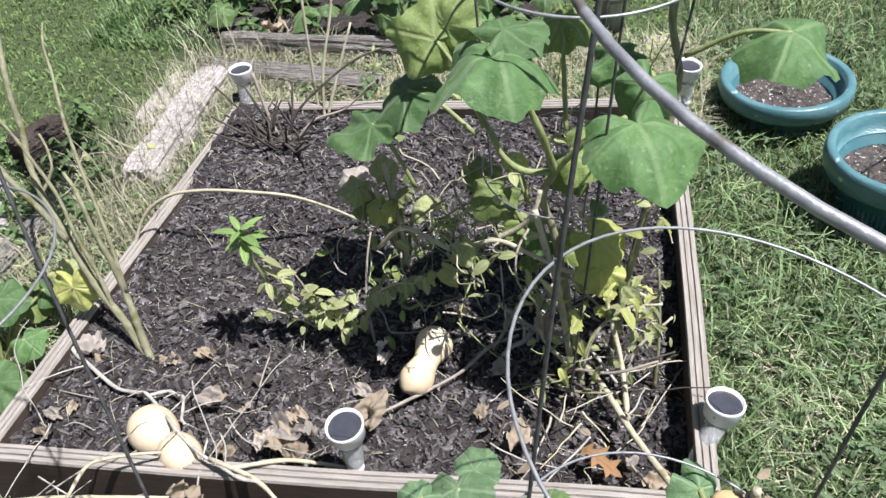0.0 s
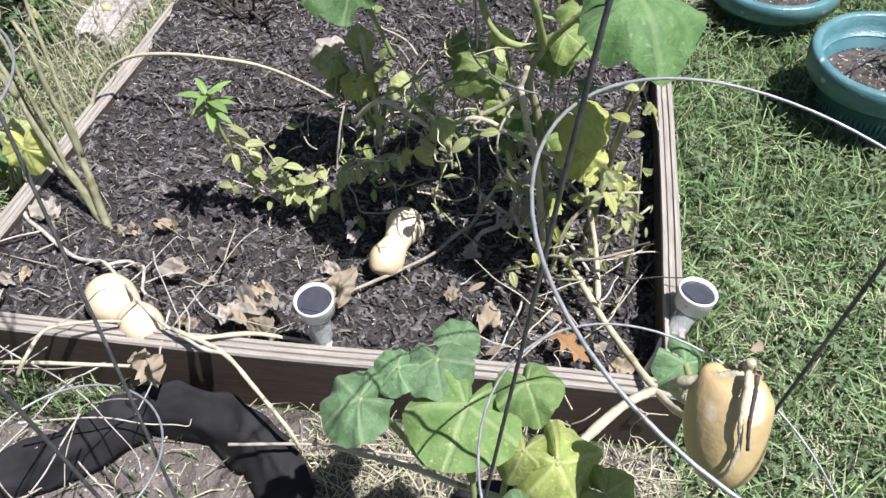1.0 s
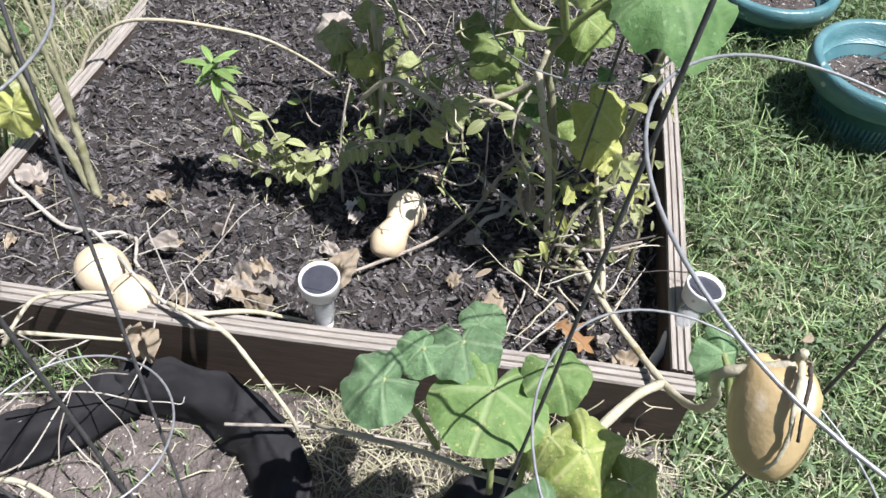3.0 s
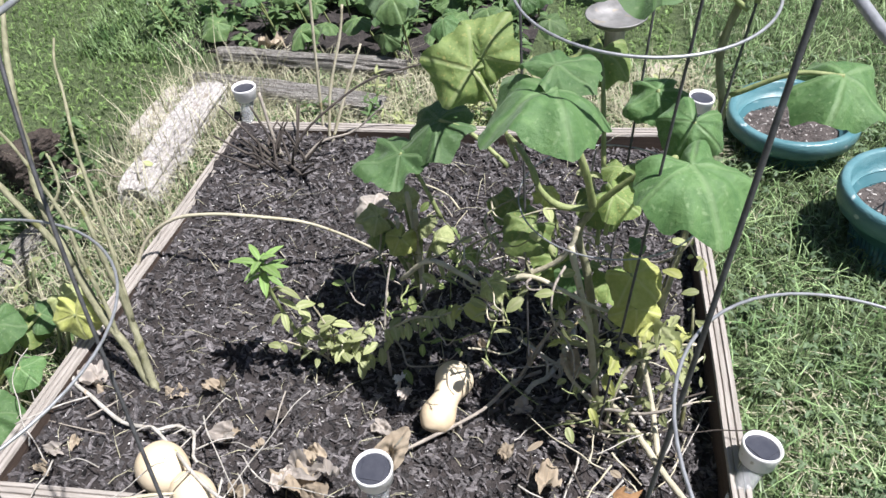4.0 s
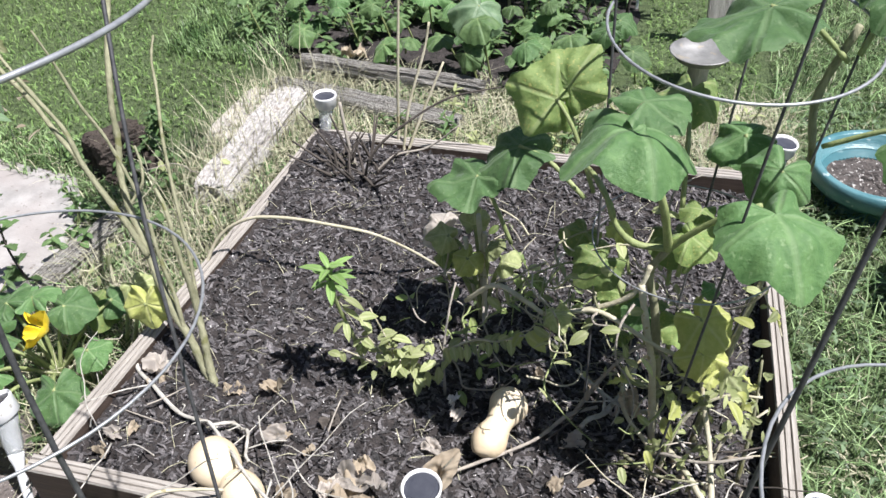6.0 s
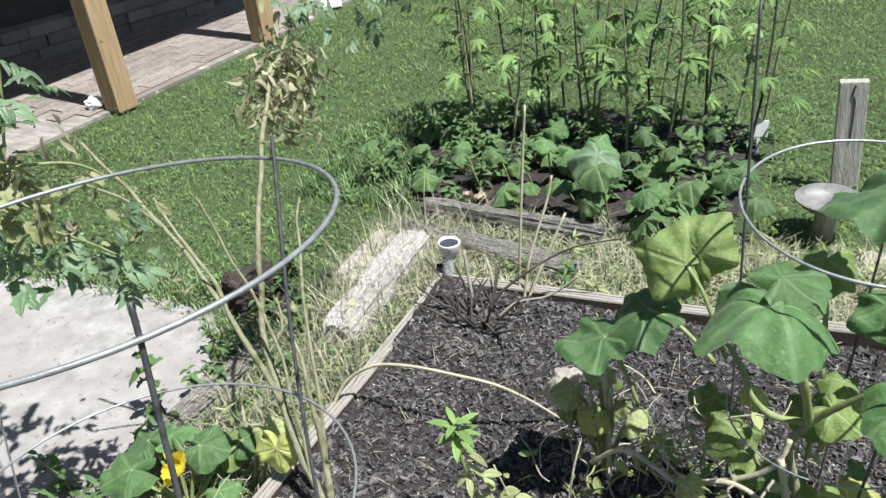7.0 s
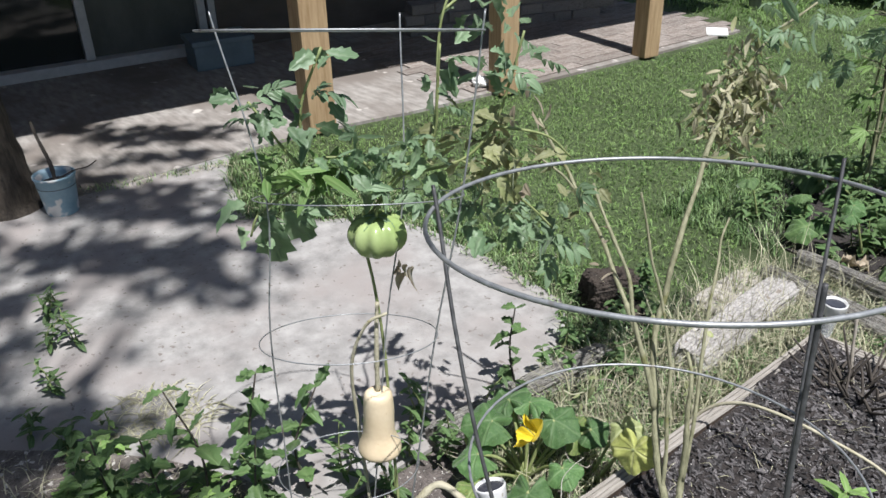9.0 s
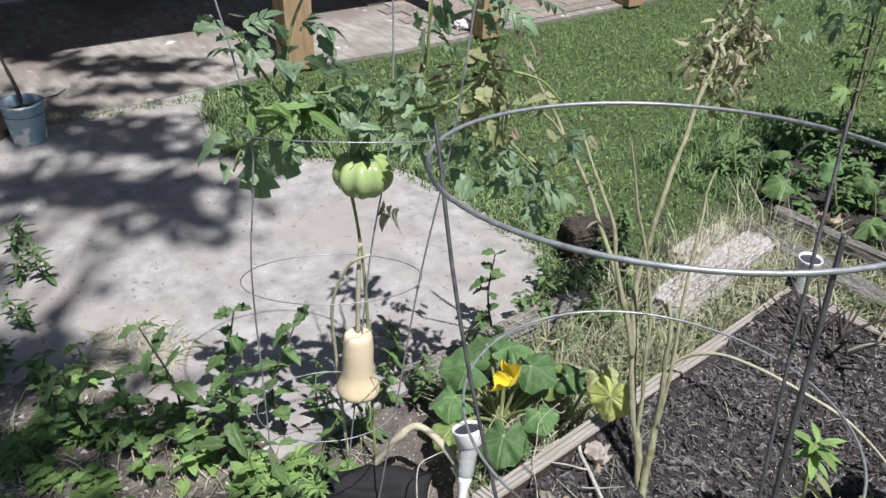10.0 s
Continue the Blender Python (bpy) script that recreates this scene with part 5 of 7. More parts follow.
vine(vine_plant, [(0.291, 1.17, 0.44), (0.31, 1.16, 0.36), (0.33, 1.15, 0.28), (0.35, 1.14, 0.12)], 0.0055, 0.006, STEM_PALE, seed=10)

big_leaf(vine_plant, (0.115, 1.33, 0.645), (-0.75, -0.1, 0.25), (0.1, -0.8, 0.55), 0.098, LEAF_PALE, 1, 0.3, 0.12, root=(0.19, 1.3, 0.5))
big_leaf(vine_plant, (0.13, 1.345, 0.66), (0.35, 0.15, 0.65), (0.0, -0.85, 0.5), 0.085, LEAF_PALE, 2, 0.3, 0.12)
big_leaf(vine_plant, (0.39, 1.3, 0.835), (-1, -0.15, -0.3), (0.0, 0.05, 1), 0.14, LEAF, 3, 0.22, root=(0.5, 1.3, 0.77))
big_leaf(vine_plant, (0.262, 1.13, 0.735), (-0.75, -0.55, -0.05), (0.0, -0.05, 1), 0.132, LEAF, 4, 0.36)
big_leaf(vine_plant, (0.26, 1.17, 0.75), (0.6, 0.5, 0.0), (0.1, 0.1, 0.97), 0.085, LEAF, 5, 0.3)
big_leaf(vine_plant, (0.06, 1.32, 0.555), (-0.85, -0.3, -0.3), (-0.15, -0.2, 1.0), 0.108, LEAF, 6, 0.28, root=(0.18, 1.28, 0.5))
big_leaf(vine_plant, (-0.005, 1.29, 0.505), (-0.9, -0.3, -0.2), (-0.35, -0.25, 0.85), 0.104, LEAF, 0, 0.2, root=(0.06, 1.28, 0.38))
big_leaf(vine_plant, (0.443, 1.118, 0.642), (0.4, -0.75, -0.12), (0.05, -0.12, 1), 0.128, LEAF, 2, 0.38)
big_leaf(vine_plant, (0.635, 1.27, 0.695), (0.65, -0.35, -0.25), (0.2, -0.15, 0.95), 0.108, LEAF, 1, 0.4, root=(0.5, 1.3, 0.64))
big_leaf(vine_plant, (0.55, 1.34, 0.87), (0.5, -0.45, -0.15), (0.15, -0.45, 0.85), 0.1, LEAF, 6, 0.4, root=(0.51, 1.3, 0.78))
big_leaf(vine_plant, (0.45, 1.24, 0.63), (-0.3, -0.5, -0.55), (0.1, -0.4, 0.85), 0.075, LEAF, 4, 0.45, root=(0.46, 1.27, 0.5))
big_leaf(vine_plant, (0.31, 1.38, 0.66), (-0.2, -0.6, -0.2), (0, -0.3, 0.95), 0.08, LEAF_PALE, 5, 0.4, root=(0.33, 1.27, 0.52))
big_leaf(vine_plant, (0.4, 1.34, 0.62), (-0.6, -0.2, -0.3), (0, -0.3, 0.9), 0.075, LEAF, 0, 0.4, root=(0.44, 1.31, 0.5))
for k, (at, f, s, m) in enumerate([((0.225, 1.21, 0.44), (-0.5, -0.55, -0.25), 0.068, LEAF_PALE), ((0.35, 1.23, 0.5), (0.5, -0.3, -0.1), 0.06, LEAF_PALE), ((0.33, 1.32, 0.43), (0.3, -0.6, -0.2), 0.075, LEAF_PALE), ((0.388, 1.16, 0.4), (0.65, -0.45, -0.25), 0.07, LEAF_YELLOW),
                                   ((0.4, 1.14, 0.35), (0.1, -0.6, -0.7), 0.06, LEAF_YELLOW), ((0.26, 1.27, 0.32), (-0.3, -0.5, -0.2), 0.06, LEAF_PALE), ((0.36, 1.25, 0.3), (0.2, -0.5, -0.3), 0.06, LEAF_PALE),
                                   ((0.36, 1.3, 0.5), (-0.1, -0.6, -0.1), 0.05, LEAF_PALE),
                                   ((0.18, 1.32, 0.4), (-0.2, -0.6, -0.2), 0.06, LEAF_PALE), ((0.3, 1.22, 0.34), (-0.2, -0.7, -0.2), 0.05, LEAF)]):
    big_leaf(vine_plant, at, f, (0.1, -0.5, 0.85), s, m, k + 2, 0.35, root=(at[0] * 0.6 + 0.33 * 0.4, at[1] * 0.6 + 1.22 * 0.4, at[2] - 0.08))

rnd = random.Random(64)
for k in range(7):
    at = (rnd.uniform(0.12, 0.54), rnd.uniform(1.14, 1.38), rnd.uniform(0.16, 0.5))
    big_leaf(vine_plant, at, (rnd.gauss(0, 0.7), -0.5 + rnd.gauss(0, 0.4), -0.3 + rnd.gauss(0, 0.3)), (rnd.gauss(0, 0.35), -0.4 + rnd.gauss(0, 0.3), 0.85), rnd.uniform(0.024, 0.046), (LEAF_PALE, LEAF, LEAF_LIME, LEAF_PALE, LEAF_YELLOW)[k % 5], k, 0.4,
             root=(at[0] * 0.7 + 0.33 * 0.3, at[1] * 0.7 + 1.22 * 0.3, at[2] - rnd.uniform(0.05, 0.1)), stalk_r=0.0026)

# a second, yellowing squash clump left of the cage
clump = thing("squash_plant", "small yellowing squash clump growing in the mulch", "squash plant")
for k, (at, f, s, m) in enumerate([((-0.075, 1.33, 0.33), (-0.7, -0.3, 0.1), 0.05, LEAF_LIME), ((-0.03, 1.31, 0.3), (-0.3, -0.5, -0.5), 0.05, LEAF_YELLOW), ((-0.09, 1.35, 0.27), (-0.7, -0.1, -0.4), 0.045, LEAF_PALE),
                                   ((0.01, 1.32, 0.33), (0.5, -0.4, 0.35), 0.042, LEAF_LIME), ((0.03, 1.34, 0.28), (0.6, -0.2, 0.2), 0.045, LEAF_LIME), ((-0.03, 1.36, 0.34), (-0.1, 0.2, 0.8), 0.045, LEAF_LIME)]):
    big_leaf(clump, at, f, (0.05, -0.45, 0.9), s, m, k + 4, 0.4, root=(-0.015, 1.36, 0.1), stalk_r=0.004)

big_leaf(clump, (-0.1, 1.37, 0.315), (-0.7, -0.35, -0.3), (-0.1, -0.5, 0.85), 0.066, LEAF_BLEACHED, 2, 0.45, root=(-0.015, 1.36, 0.2), label="bleached drooping leaf")
for k, (a, b) in enumerate((((-0.02, 1.36, 0.1), (-0.014, 1.33, 0.39)), ((-0.01, 1.35, 0.1), (-0.002, 1.33, 0.35)), ((-0.015, 1.36, 0.1), (-0.04, 1.33, 0.33)))):
    vine(clump, [a, Vector(a).lerp(Vector(b), 0.5) + Vector((0.006 - 0.006 * k, 0.0, 0.0)), b], 0.0062, 0.005, STEM_PALE, "stem", seed=20 + k)

# squash leaves before the front board
front = thing("squash_plant", "squash vine with pale-edged leaves sprawling over the front board", "squash plant")
big_leaf(front, (0.212, 0.593, 0.460), (-0.8, -0.55, -0.25), (-0.3, -0.2, 0.9), 0.07, LEAF_SILVER, 2, 0.25, depth=0.02, cup=0.05, root=(0.27, 0.61, 0.3))
big_leaf(front, (0.244, 0.634, 0.470), (-0.5, -0.65, -0.2), (-0.15, -0.25, 0.9), 0.044, LEAF_SILVER, 6, 0.25, depth=0.02, cup=0.05, root=(0.3, 0.62, 0.32))
big_leaf(front, (0.283, 0.651, 0.472), (0.3, -0.8, -0.15), (0.05, -0.3, 0.95), 0.064, LEAF_SILVER, 1, 0.22, depth=0.02, cup=0.05, root=(0.33, 0.6, 0.3))
big_leaf(front, (0.297, 0.677, 0.472), (0.5, 0.8, 0.1), (0.0, -0.3, 0.95), 0.042, LEAF_SILVER, 5, 0.2, depth=0.02, cup=0.05)
big_leaf(front, (0.325, 0.609, 0.460), (-0.1, -0.9, -0.1), (0.0, -0.2, 1), 0.098, LEAF_MARGIN, 3, 0.2, depth=0.015, cup=0.05, root=(0.34, 0.57, 0.3), label="green round leaf with a yellowing margin")
big_leaf(front, (0.383, 0.642, 0.470), (0.45, -0.75, -0.2), (0.1, -0.25, 0.95), 0.058, LEAF_MARGIN, 4, 0.28, depth=0.04, cup=0.05, root=(0.37, 0.58, 0.3))
big_leaf(front, (0.391, 0.586, 0.430), (-0.2, -0.8, -0.35), (0.1, -0.45, 0.9), 0.05, LEAF_TURNING, 6, 0.6, depth=0.06, cup=0.05, root=(0.4, 0.56, 0.3), label="crumpled yellow old leaf")
big_leaf(front, (0.427, 0.581, 0.425), (0.6, -0.6, -0.4), (0.15, -0.4, 0.9), 0.078, LEAF_TURNING, 1, 0.7, depth=0.1, cup=0.05, root=(0.42, 0.55, 0.3), label="crumpled yellowing leaf")
big_leaf(front, (0.480, 0.568, 0.400), (0.8, -0.4, -0.25), (0.1, -0.3, 0.9), 0.058, LEAF_TURNING, 2, 0.55, depth=0.06, cup=0.05, root=(0.46, 0.54, 0.32))
big_leaf(front, (0.407, 0.513, 0.400), (-0.25, -0.8, -0.05), (0.0, -0.3, 0.95), 0.085, LEAF_SILVER, 3, 0.25, depth=0.03, cup=0.05, root=(0.4, 0.5, 0.28))
big_leaf(front, (0.53, 0.645, 0.55), (0.3, -0.3, -0.5), (0.4, -0.3, 0.8), 0.045, LEAF_SILVER, 4, 0.4, root=(0.55, 0.62, 0.5))
vine(front, [(0.551, 0.837, 0.19), (0.502, 0.77, 0.24), (0.436, 0.651, 0.3), (0.397, 0.579, 0.31), (0.36, 0.5, 0.22), (0.34, 0.44, 0.05)], 0.0065, 0.0075, STEM_PALE, seed=11)
vine(front, [(0.373, 1.14, 0.11), (0.42, 1.06, 0.14), (0.471, 0.971, 0.15), (0.551, 0.837, 0.19), (0.575, 0.75, 0.28), (0.56, 0.68, 0.42), (0.516, 0.602, 0.573), (0.535, 0.59, 0.611), top_c], 0.006, 0.005, STEM_PALE, seed=12)
vine(front, [(0.397, 0.579, 0.31), (0.32, 0.59, 0.3), (0.25, 0.61, 0.28), (0.16, 0.65, 0.2), (0.067, 0.7, 0.1)], 0.004, 0.0035, STEM_PALE, seed=14)

# squash with a yellow flower between the bed and the slab
flowering = thing("squash_plant", "low squash plant with one yellow flower beside the bed", "squash plant")
for k, (at, f, s, m) in enumerate([((-0.88, 0.961, 0.2), (-0.5, -0.5, -0.1), 0.09, LEAF), ((-0.87, 1.07, 0.2), (-0.3, 0.5, -0.1), 0.08, LEAF), ((-0.8, 1.075, 0.19), (0.6, 0.2, -0.1), 0.08, LEAF), ((-0.86, 0.9, 0.155), (-0.5, -0.6, -0.2), 0.075, LEAF),
                                   ((-0.725, 0.92, 0.13), (0.4, -0.6, -0.3), 0.085, LEAF), ((-0.79, 1.13, 0.14), (0.5, 0.3, -0.2), 0.075, LEAF_PALE), ((-0.91, 1.04, 0.2), (-0.6, 0.2, -0.1), 0.085, LEAF), ((-0.755, 1.15, 0.15), (0.7, 0.0, -0.3), 0.06, LEAF),
                                   ((-0.93, 0.97, 0.15), (-0.7, -0.2, -0.3), 0.075, LEAF_PALE), ((-0.72, 1.02, 0.14), (0.7, -0.3, -0.2), 0.06, LEAF), ((-0.95, 1.09, 0.16), (-0.5, 0.5, -0.2), 0.07, LEAF), ((-0.82, 0.86, 0.12), (0.1, -0.7, -0.3), 0.07, LEAF_PALE)]):
    big_leaf(flowering, at, f, (0.05, -0.3, 0.95), s, m, k + 1, 0.3, root=(-0.83, 1.02, 0.03), stalk_r=0.0035)
me = round_leaf(0.05, 9, 5, 0.3, -0.75, 0.1, spokes=40, notch=0.0)
o = part_mesh("flower", me, PETAL, flowering, "open yellow squash flower", True)
o.matrix_basis = aim((-0.795, 1.012, 0.18), (0.6, -0.3, 0.1), (0.35, -0.75, 0.6))
yl = big_leaf(flowering, (-0.59, 1.075, 0.25), (0.15, -0.3, -0.9), (0.3, -0.85, 0.3), 0.075, LEAF_YELLOW, 5, 0.3, root=(-0.68, 1.1, 0.1))
big_leaf(flowering, (-0.65, 1.12, 0.24), (0.6, -0.2, -0.3), (0.1, -0.5, 0.8), 0.055, LEAF_LIME, 3, 0.3, root=(-0.7, 1.1, 0.1))
vine(flowering, [(-0.9, 0.68, 0.02), (-0.861, 0.728, 0.12), (-0.834, 0.78, 0.165), (-0.744, 0.794, 0.14), (-0.695, 0.795, 0.06)], 0.009, 0.007, STEM_PALE, seed=15)

# low squash leaves in the second bed
back = thing("squash_plant", "dark sprawling squash leaves in the second bed", "squash plant")
rnd = random.Random(77)
spots = [(-0.88, 2.58, 0.2), (-0.727, 2.53, 0.21), (-0.652, 2.42, 0.13), (-0.4, 2.5, 0.24), (-0.34, 2.42, 0.25), (-0.363, 2.37, 0.16), (-0.185, 2.4, 0.2), (-0.174, 2.36, 0.12), (-0.19, 2.75, 0.15), (0.06, 2.62, 0.2), (0.12, 2.5, 0.16), (-0.087, 2.6, 0.14)]
for _ in range(38):
    spots.append((rnd.uniform(-1.25, 0.05), rnd.uniform(2.5, 3.0), rnd.uniform(0.06, 0.2)))
for k, p in enumerate(spots):
    a = rnd.uniform(0, 6.28)
    big_leaf(back, p, (math.cos(a), math.sin(a) - 0.4, -0.2), (rnd.gauss(0, 0.2), -0.35 + rnd.gauss(0, 0.2), 0.9), rnd.uniform(0.055, 0.1), LEAF_WEED if k % 3 else LEAF, k, 0.4, root=(p[0] + rnd.uniform(-0.05, 0.05), p[1] + 0.05, 0.03), stalk_r=0.003)
big_leaf(back, (-0.35, 2.47, 0.27), (-0.1, -0.6, -0.4), (0.2, -0.4, 0.9), 0.13, LEAF_GARDEN, 3, 0.5, root=(-0.35, 2.5, 0.04), label="greyish drooping old leaf")


# ---- leaf sprays ----
LANCE, BROAD, NARROW, CURL = lance(0.34, 0.12, 0.3), lance(0.55, 0.12, 0.35), lance(0.2, 0.1, 0.3), lance(0.5, 0.6, 1.1)
NARROW2 = lance(0.31, 0.18, 0.3)
TOM = [toothed(k) for k in range(4)]
PALM = [palmate(k) for k in range(3)]


def spray(rnd, centre, n, spread, size, templates, flat=0.5, droop=-0.2):
    out = []
    for _ in range(n):
        p = Vector(centre) + Vector((rnd.gauss(0, spread), rnd.gauss(0, spread), rnd.gauss(0, spread * 0.8)))
        d = Vector((rnd.gauss(0, 1), rnd.gauss(0, 1), rnd.gauss(droop, 0.5)))
        u = Vector((rnd.gauss(0, flat), rnd.gauss(0, flat), 1))
        out.append((rnd.choice(templates), aim(p, d, u) @ Matrix.Scale(rnd.uniform(*size), 4)))
    return out


# tomato plant in the thin cage
OVATE = [serrate(0.6, 0.25, 0.45, 8, 1), serrate(0.5, 0.45, 0.8, 8, 2), serrate(0.7, 0.15, 0.25, 8, 3), serrate(0.5, 0.2, -0.3, 8, 4)]


def tomato_plant():
    ob = thing("tomato_plant", "leggy tomato plant sprawling through its wire cage", "tomato plant")
    rnd = random.Random(41)
    stems = [
        [(-0.93, 0.74, 0.0), (-0.955, 0.75, 0.25), (-0.975, 0.755, 0.5), (-0.99, 0.73, 0.7), (-1.02, 0.66, 0.82), (-1.025, 0.655, 0.87), (-1.02, 0.66, 0.95), (-1.0, 0.695, 1.04)],
        [(-1.02, 0.66, 0.82), (-1.04, 0.63, 0.87), (-1.05, 0.6, 0.93), (-1.06, 0.585, 0.96)],
        [(-0.99, 0.73, 0.7), (-0.96, 0.8, 0.8), (-0.93, 0.86, 0.86), (-0.92, 0.865, 0.95), (-0.915, 0.87, 1.03)],
        [(-0.96, 0.8, 0.8), (-0.9, 0.9, 0.82), (-0.87, 0.95, 0.88), (-0.86, 0.98, 0.96), (-0.85, 1.0, 1.04)],
        [(-0.9, 0.9, 0.82), (-0.87, 0.96, 0.77), (-0.84, 1.02, 0.71), (-0.82, 1.06, 0.66)],
        [(-1.02, 0.66, 0.82), (-1.04, 0.62, 0.79), (-1.06, 0.575, 0.76), (-1.07, 0.56, 0.72)],
        [(-0.99, 0.73, 0.72), (-0.97, 0.765, 0.79), (-0.985, 0.74, 0.84), (-1.01, 0.69, 0.85)],
        [(-0.87, 0.95, 0.88), (-0.83, 1.04, 0.85), (-0.81, 1.09, 0.8)],
        [(-0.93, 0.86, 0.86), (-0.975, 0.91, 0.92), (-1.0, 0.935, 1.0), (-1.0, 0.95, 1.06), (-0.998, 0.99, 1.14), (-1.0, 1.005, 1.22), (-1.0, 1.01, 1.27)],
        [(-1.0, 0.95, 1.06), (-1.0, 1.0, 1.08), (-1.0, 1.04, 1.07)],
    ]
    for k, p in enumerate(stems):
        vine(ob, p, 0.0034 if k == 0 else 0.003, 0.0022, STEM, "stem", 7, 0.1, k)
    items, olive, spiky = [], [], []
    for c, n, sp in (((-1.05, 0.6, 0.955), 7, 0.022), ((-1.056, 0.59, 0.925), 5, 0.02), ((-1.034, 0.633, 0.946), 6, 0.022), ((-1.017, 0.666, 0.93), 5, 0.018), ((-1.0, 0.695, 1.03), 4, 0.012),
                     ((-0.99, 0.72, 0.875), 9, 0.03), ((-0.97, 0.76, 0.835), 11, 0.034), ((-0.945, 0.81, 0.855), 10, 0.034), ((-0.983, 0.734, 0.815), 8, 0.028), ((-0.945, 0.82, 0.8), 8, 0.03),
                     ((-0.916, 0.869, 0.75), 8, 0.03), ((-0.896, 0.907, 0.71), 9, 0.03), ((-0.872, 0.955, 0.715), 9, 0.032), ((-0.847, 1.005, 0.685), 8, 0.03), ((-0.82, 1.05, 0.68), 8, 0.03), ((-0.816, 1.069, 0.645), 6, 0.025),
                     ((-1.066, 0.568, 0.755), 5, 0.02), ((-1.055, 0.585, 0.725), 5, 0.018), ((-1.037, 0.627, 0.749), 5, 0.022), ((-0.918, 0.863, 0.935), 5, 0.02), ((-0.916, 0.867, 1.0), 4, 0.016),
                     ((-0.873, 0.954, 0.985), 6, 0.022), ((-0.859, 0.983, 0.955), 6, 0.022), ((-0.847, 1.007, 1.0), 6, 0.022), ((-0.949, 0.801, 1.03), 1, 0.004), ((-1.0, 1.04, 1.085), 7, 0.025), ((-1.0, 1.03, 1.03), 6, 0.025), ((-1.0, 1.0, 1.17), 5, 0.02), ((-1.0, 1.02, 1.24), 5, 0.02)):
        items += spray(rnd, c, int(n * 1.4), sp * 1.1, (0.026, 0.054), OVATE, 0.55, -0.35)
        items += spray(rnd, c, n // 4, sp, (0.06, 0.09), TOM, 0.9, -0.3)
    for c, n, sp in (((-0.907, 0.886, 0.872), 12, 0.032), ((-0.879, 0.941, 0.847), 14, 0.034), ((-0.856, 0.989, 0.821), 14, 0.034), ((-0.897, 0.905, 0.807), 12, 0.034), ((-0.869, 0.962, 0.791), 12, 0.034), ((-0.821, 1.058, 0.794), 7, 0.03), ((-0.806, 1.087, 0.735), 6, 0.03)):
        olive += spray(rnd, c, n, sp, (0.024, 0.048), OVATE, 0.6, -0.3)
    for c, n, sp in (((-1.041, 0.617, 0.838), 10, 0.018), ((-1.026, 0.648, 0.81), 12, 0.02), ((-1.012, 0.675, 0.828), 10, 0.02)):
        spiky += spray(rnd, c, n, sp, (0.05, 0.09), [NARROW, NARROW2], 0.5, -0.1)
    # the fruit hangs clear of the foliage
    fruit, clear = Vector((-0.965, 0.755, 0.698)), Vector((0.77, -0.46, 0.42)).normalized()
    items = [i for k, i in enumerate(items) if k % 5 and min((i[1].translation - fruit - clear * f).length for f in (0.0, 0.05, 0.1, 0.16)) > 0.062]
    foliage("leaves", items, LEAF_GARDEN, ob)
    foliage("ageing_leaves", olive, LEAF_TOMATO_OLD, ob, "olive ageing leaves")
    foliage("young_leaves", spiky, LEAF_OKRA, ob, "narrow light green leaves")
    big = [(OVATE[0], aim((-0.83, 0.925, 0.8), (0.5, 0.3, -0.6), (0.5, -0.7, 0.6)) @ Matrix.Scale(0.06, 4))]
    foliage("pale_leaf", big, LEAF_LIME, ob, "single bleached leaf")
    hang = [(OVATE[0], aim((-1.034, 0.585, 0.765), (0.15, -0.1, -1), (0.7, -0.6, 0.3)) @ Matrix.Scale(0.1, 4)), (OVATE[2], aim((-1.038, 0.619, 0.76), (0.25, 0.35, -0.8), (0.6, -0.7, 0.3)) @ Matrix.Scale(0.075, 4)),
            (OVATE[1], aim((-1.05, 0.55, 0.79), (-0.3, -0.9, -0.1), (0.2, -0.3, 0.9)) @ Matrix.Scale(0.06, 4))]
    foliage("hanging_leaves", hang, LEAF_GARDEN, ob, "large limp leaves hanging at the wire")
    foliage("withered_leaves", spray(rnd, (-0.955, 0.8, 0.62), 5, 0.014, (0.025, 0.04), [CURL, LANCE], 0.8, -0.9), LEAF_DRY, ob)
    # pale stem that crosses the cage
    vine(ob, [(-0.96, 0.69, 0.02), (-1.0, 0.7, 0.25), (-0.99, 0.69, 0.42), (-0.96, 0.71, 0.52), (-0.93, 0.74, 0.55)], 0.0042, 0.003, STEM_PALE, "stem", 7, 0.1, 9)


tomato_plant()


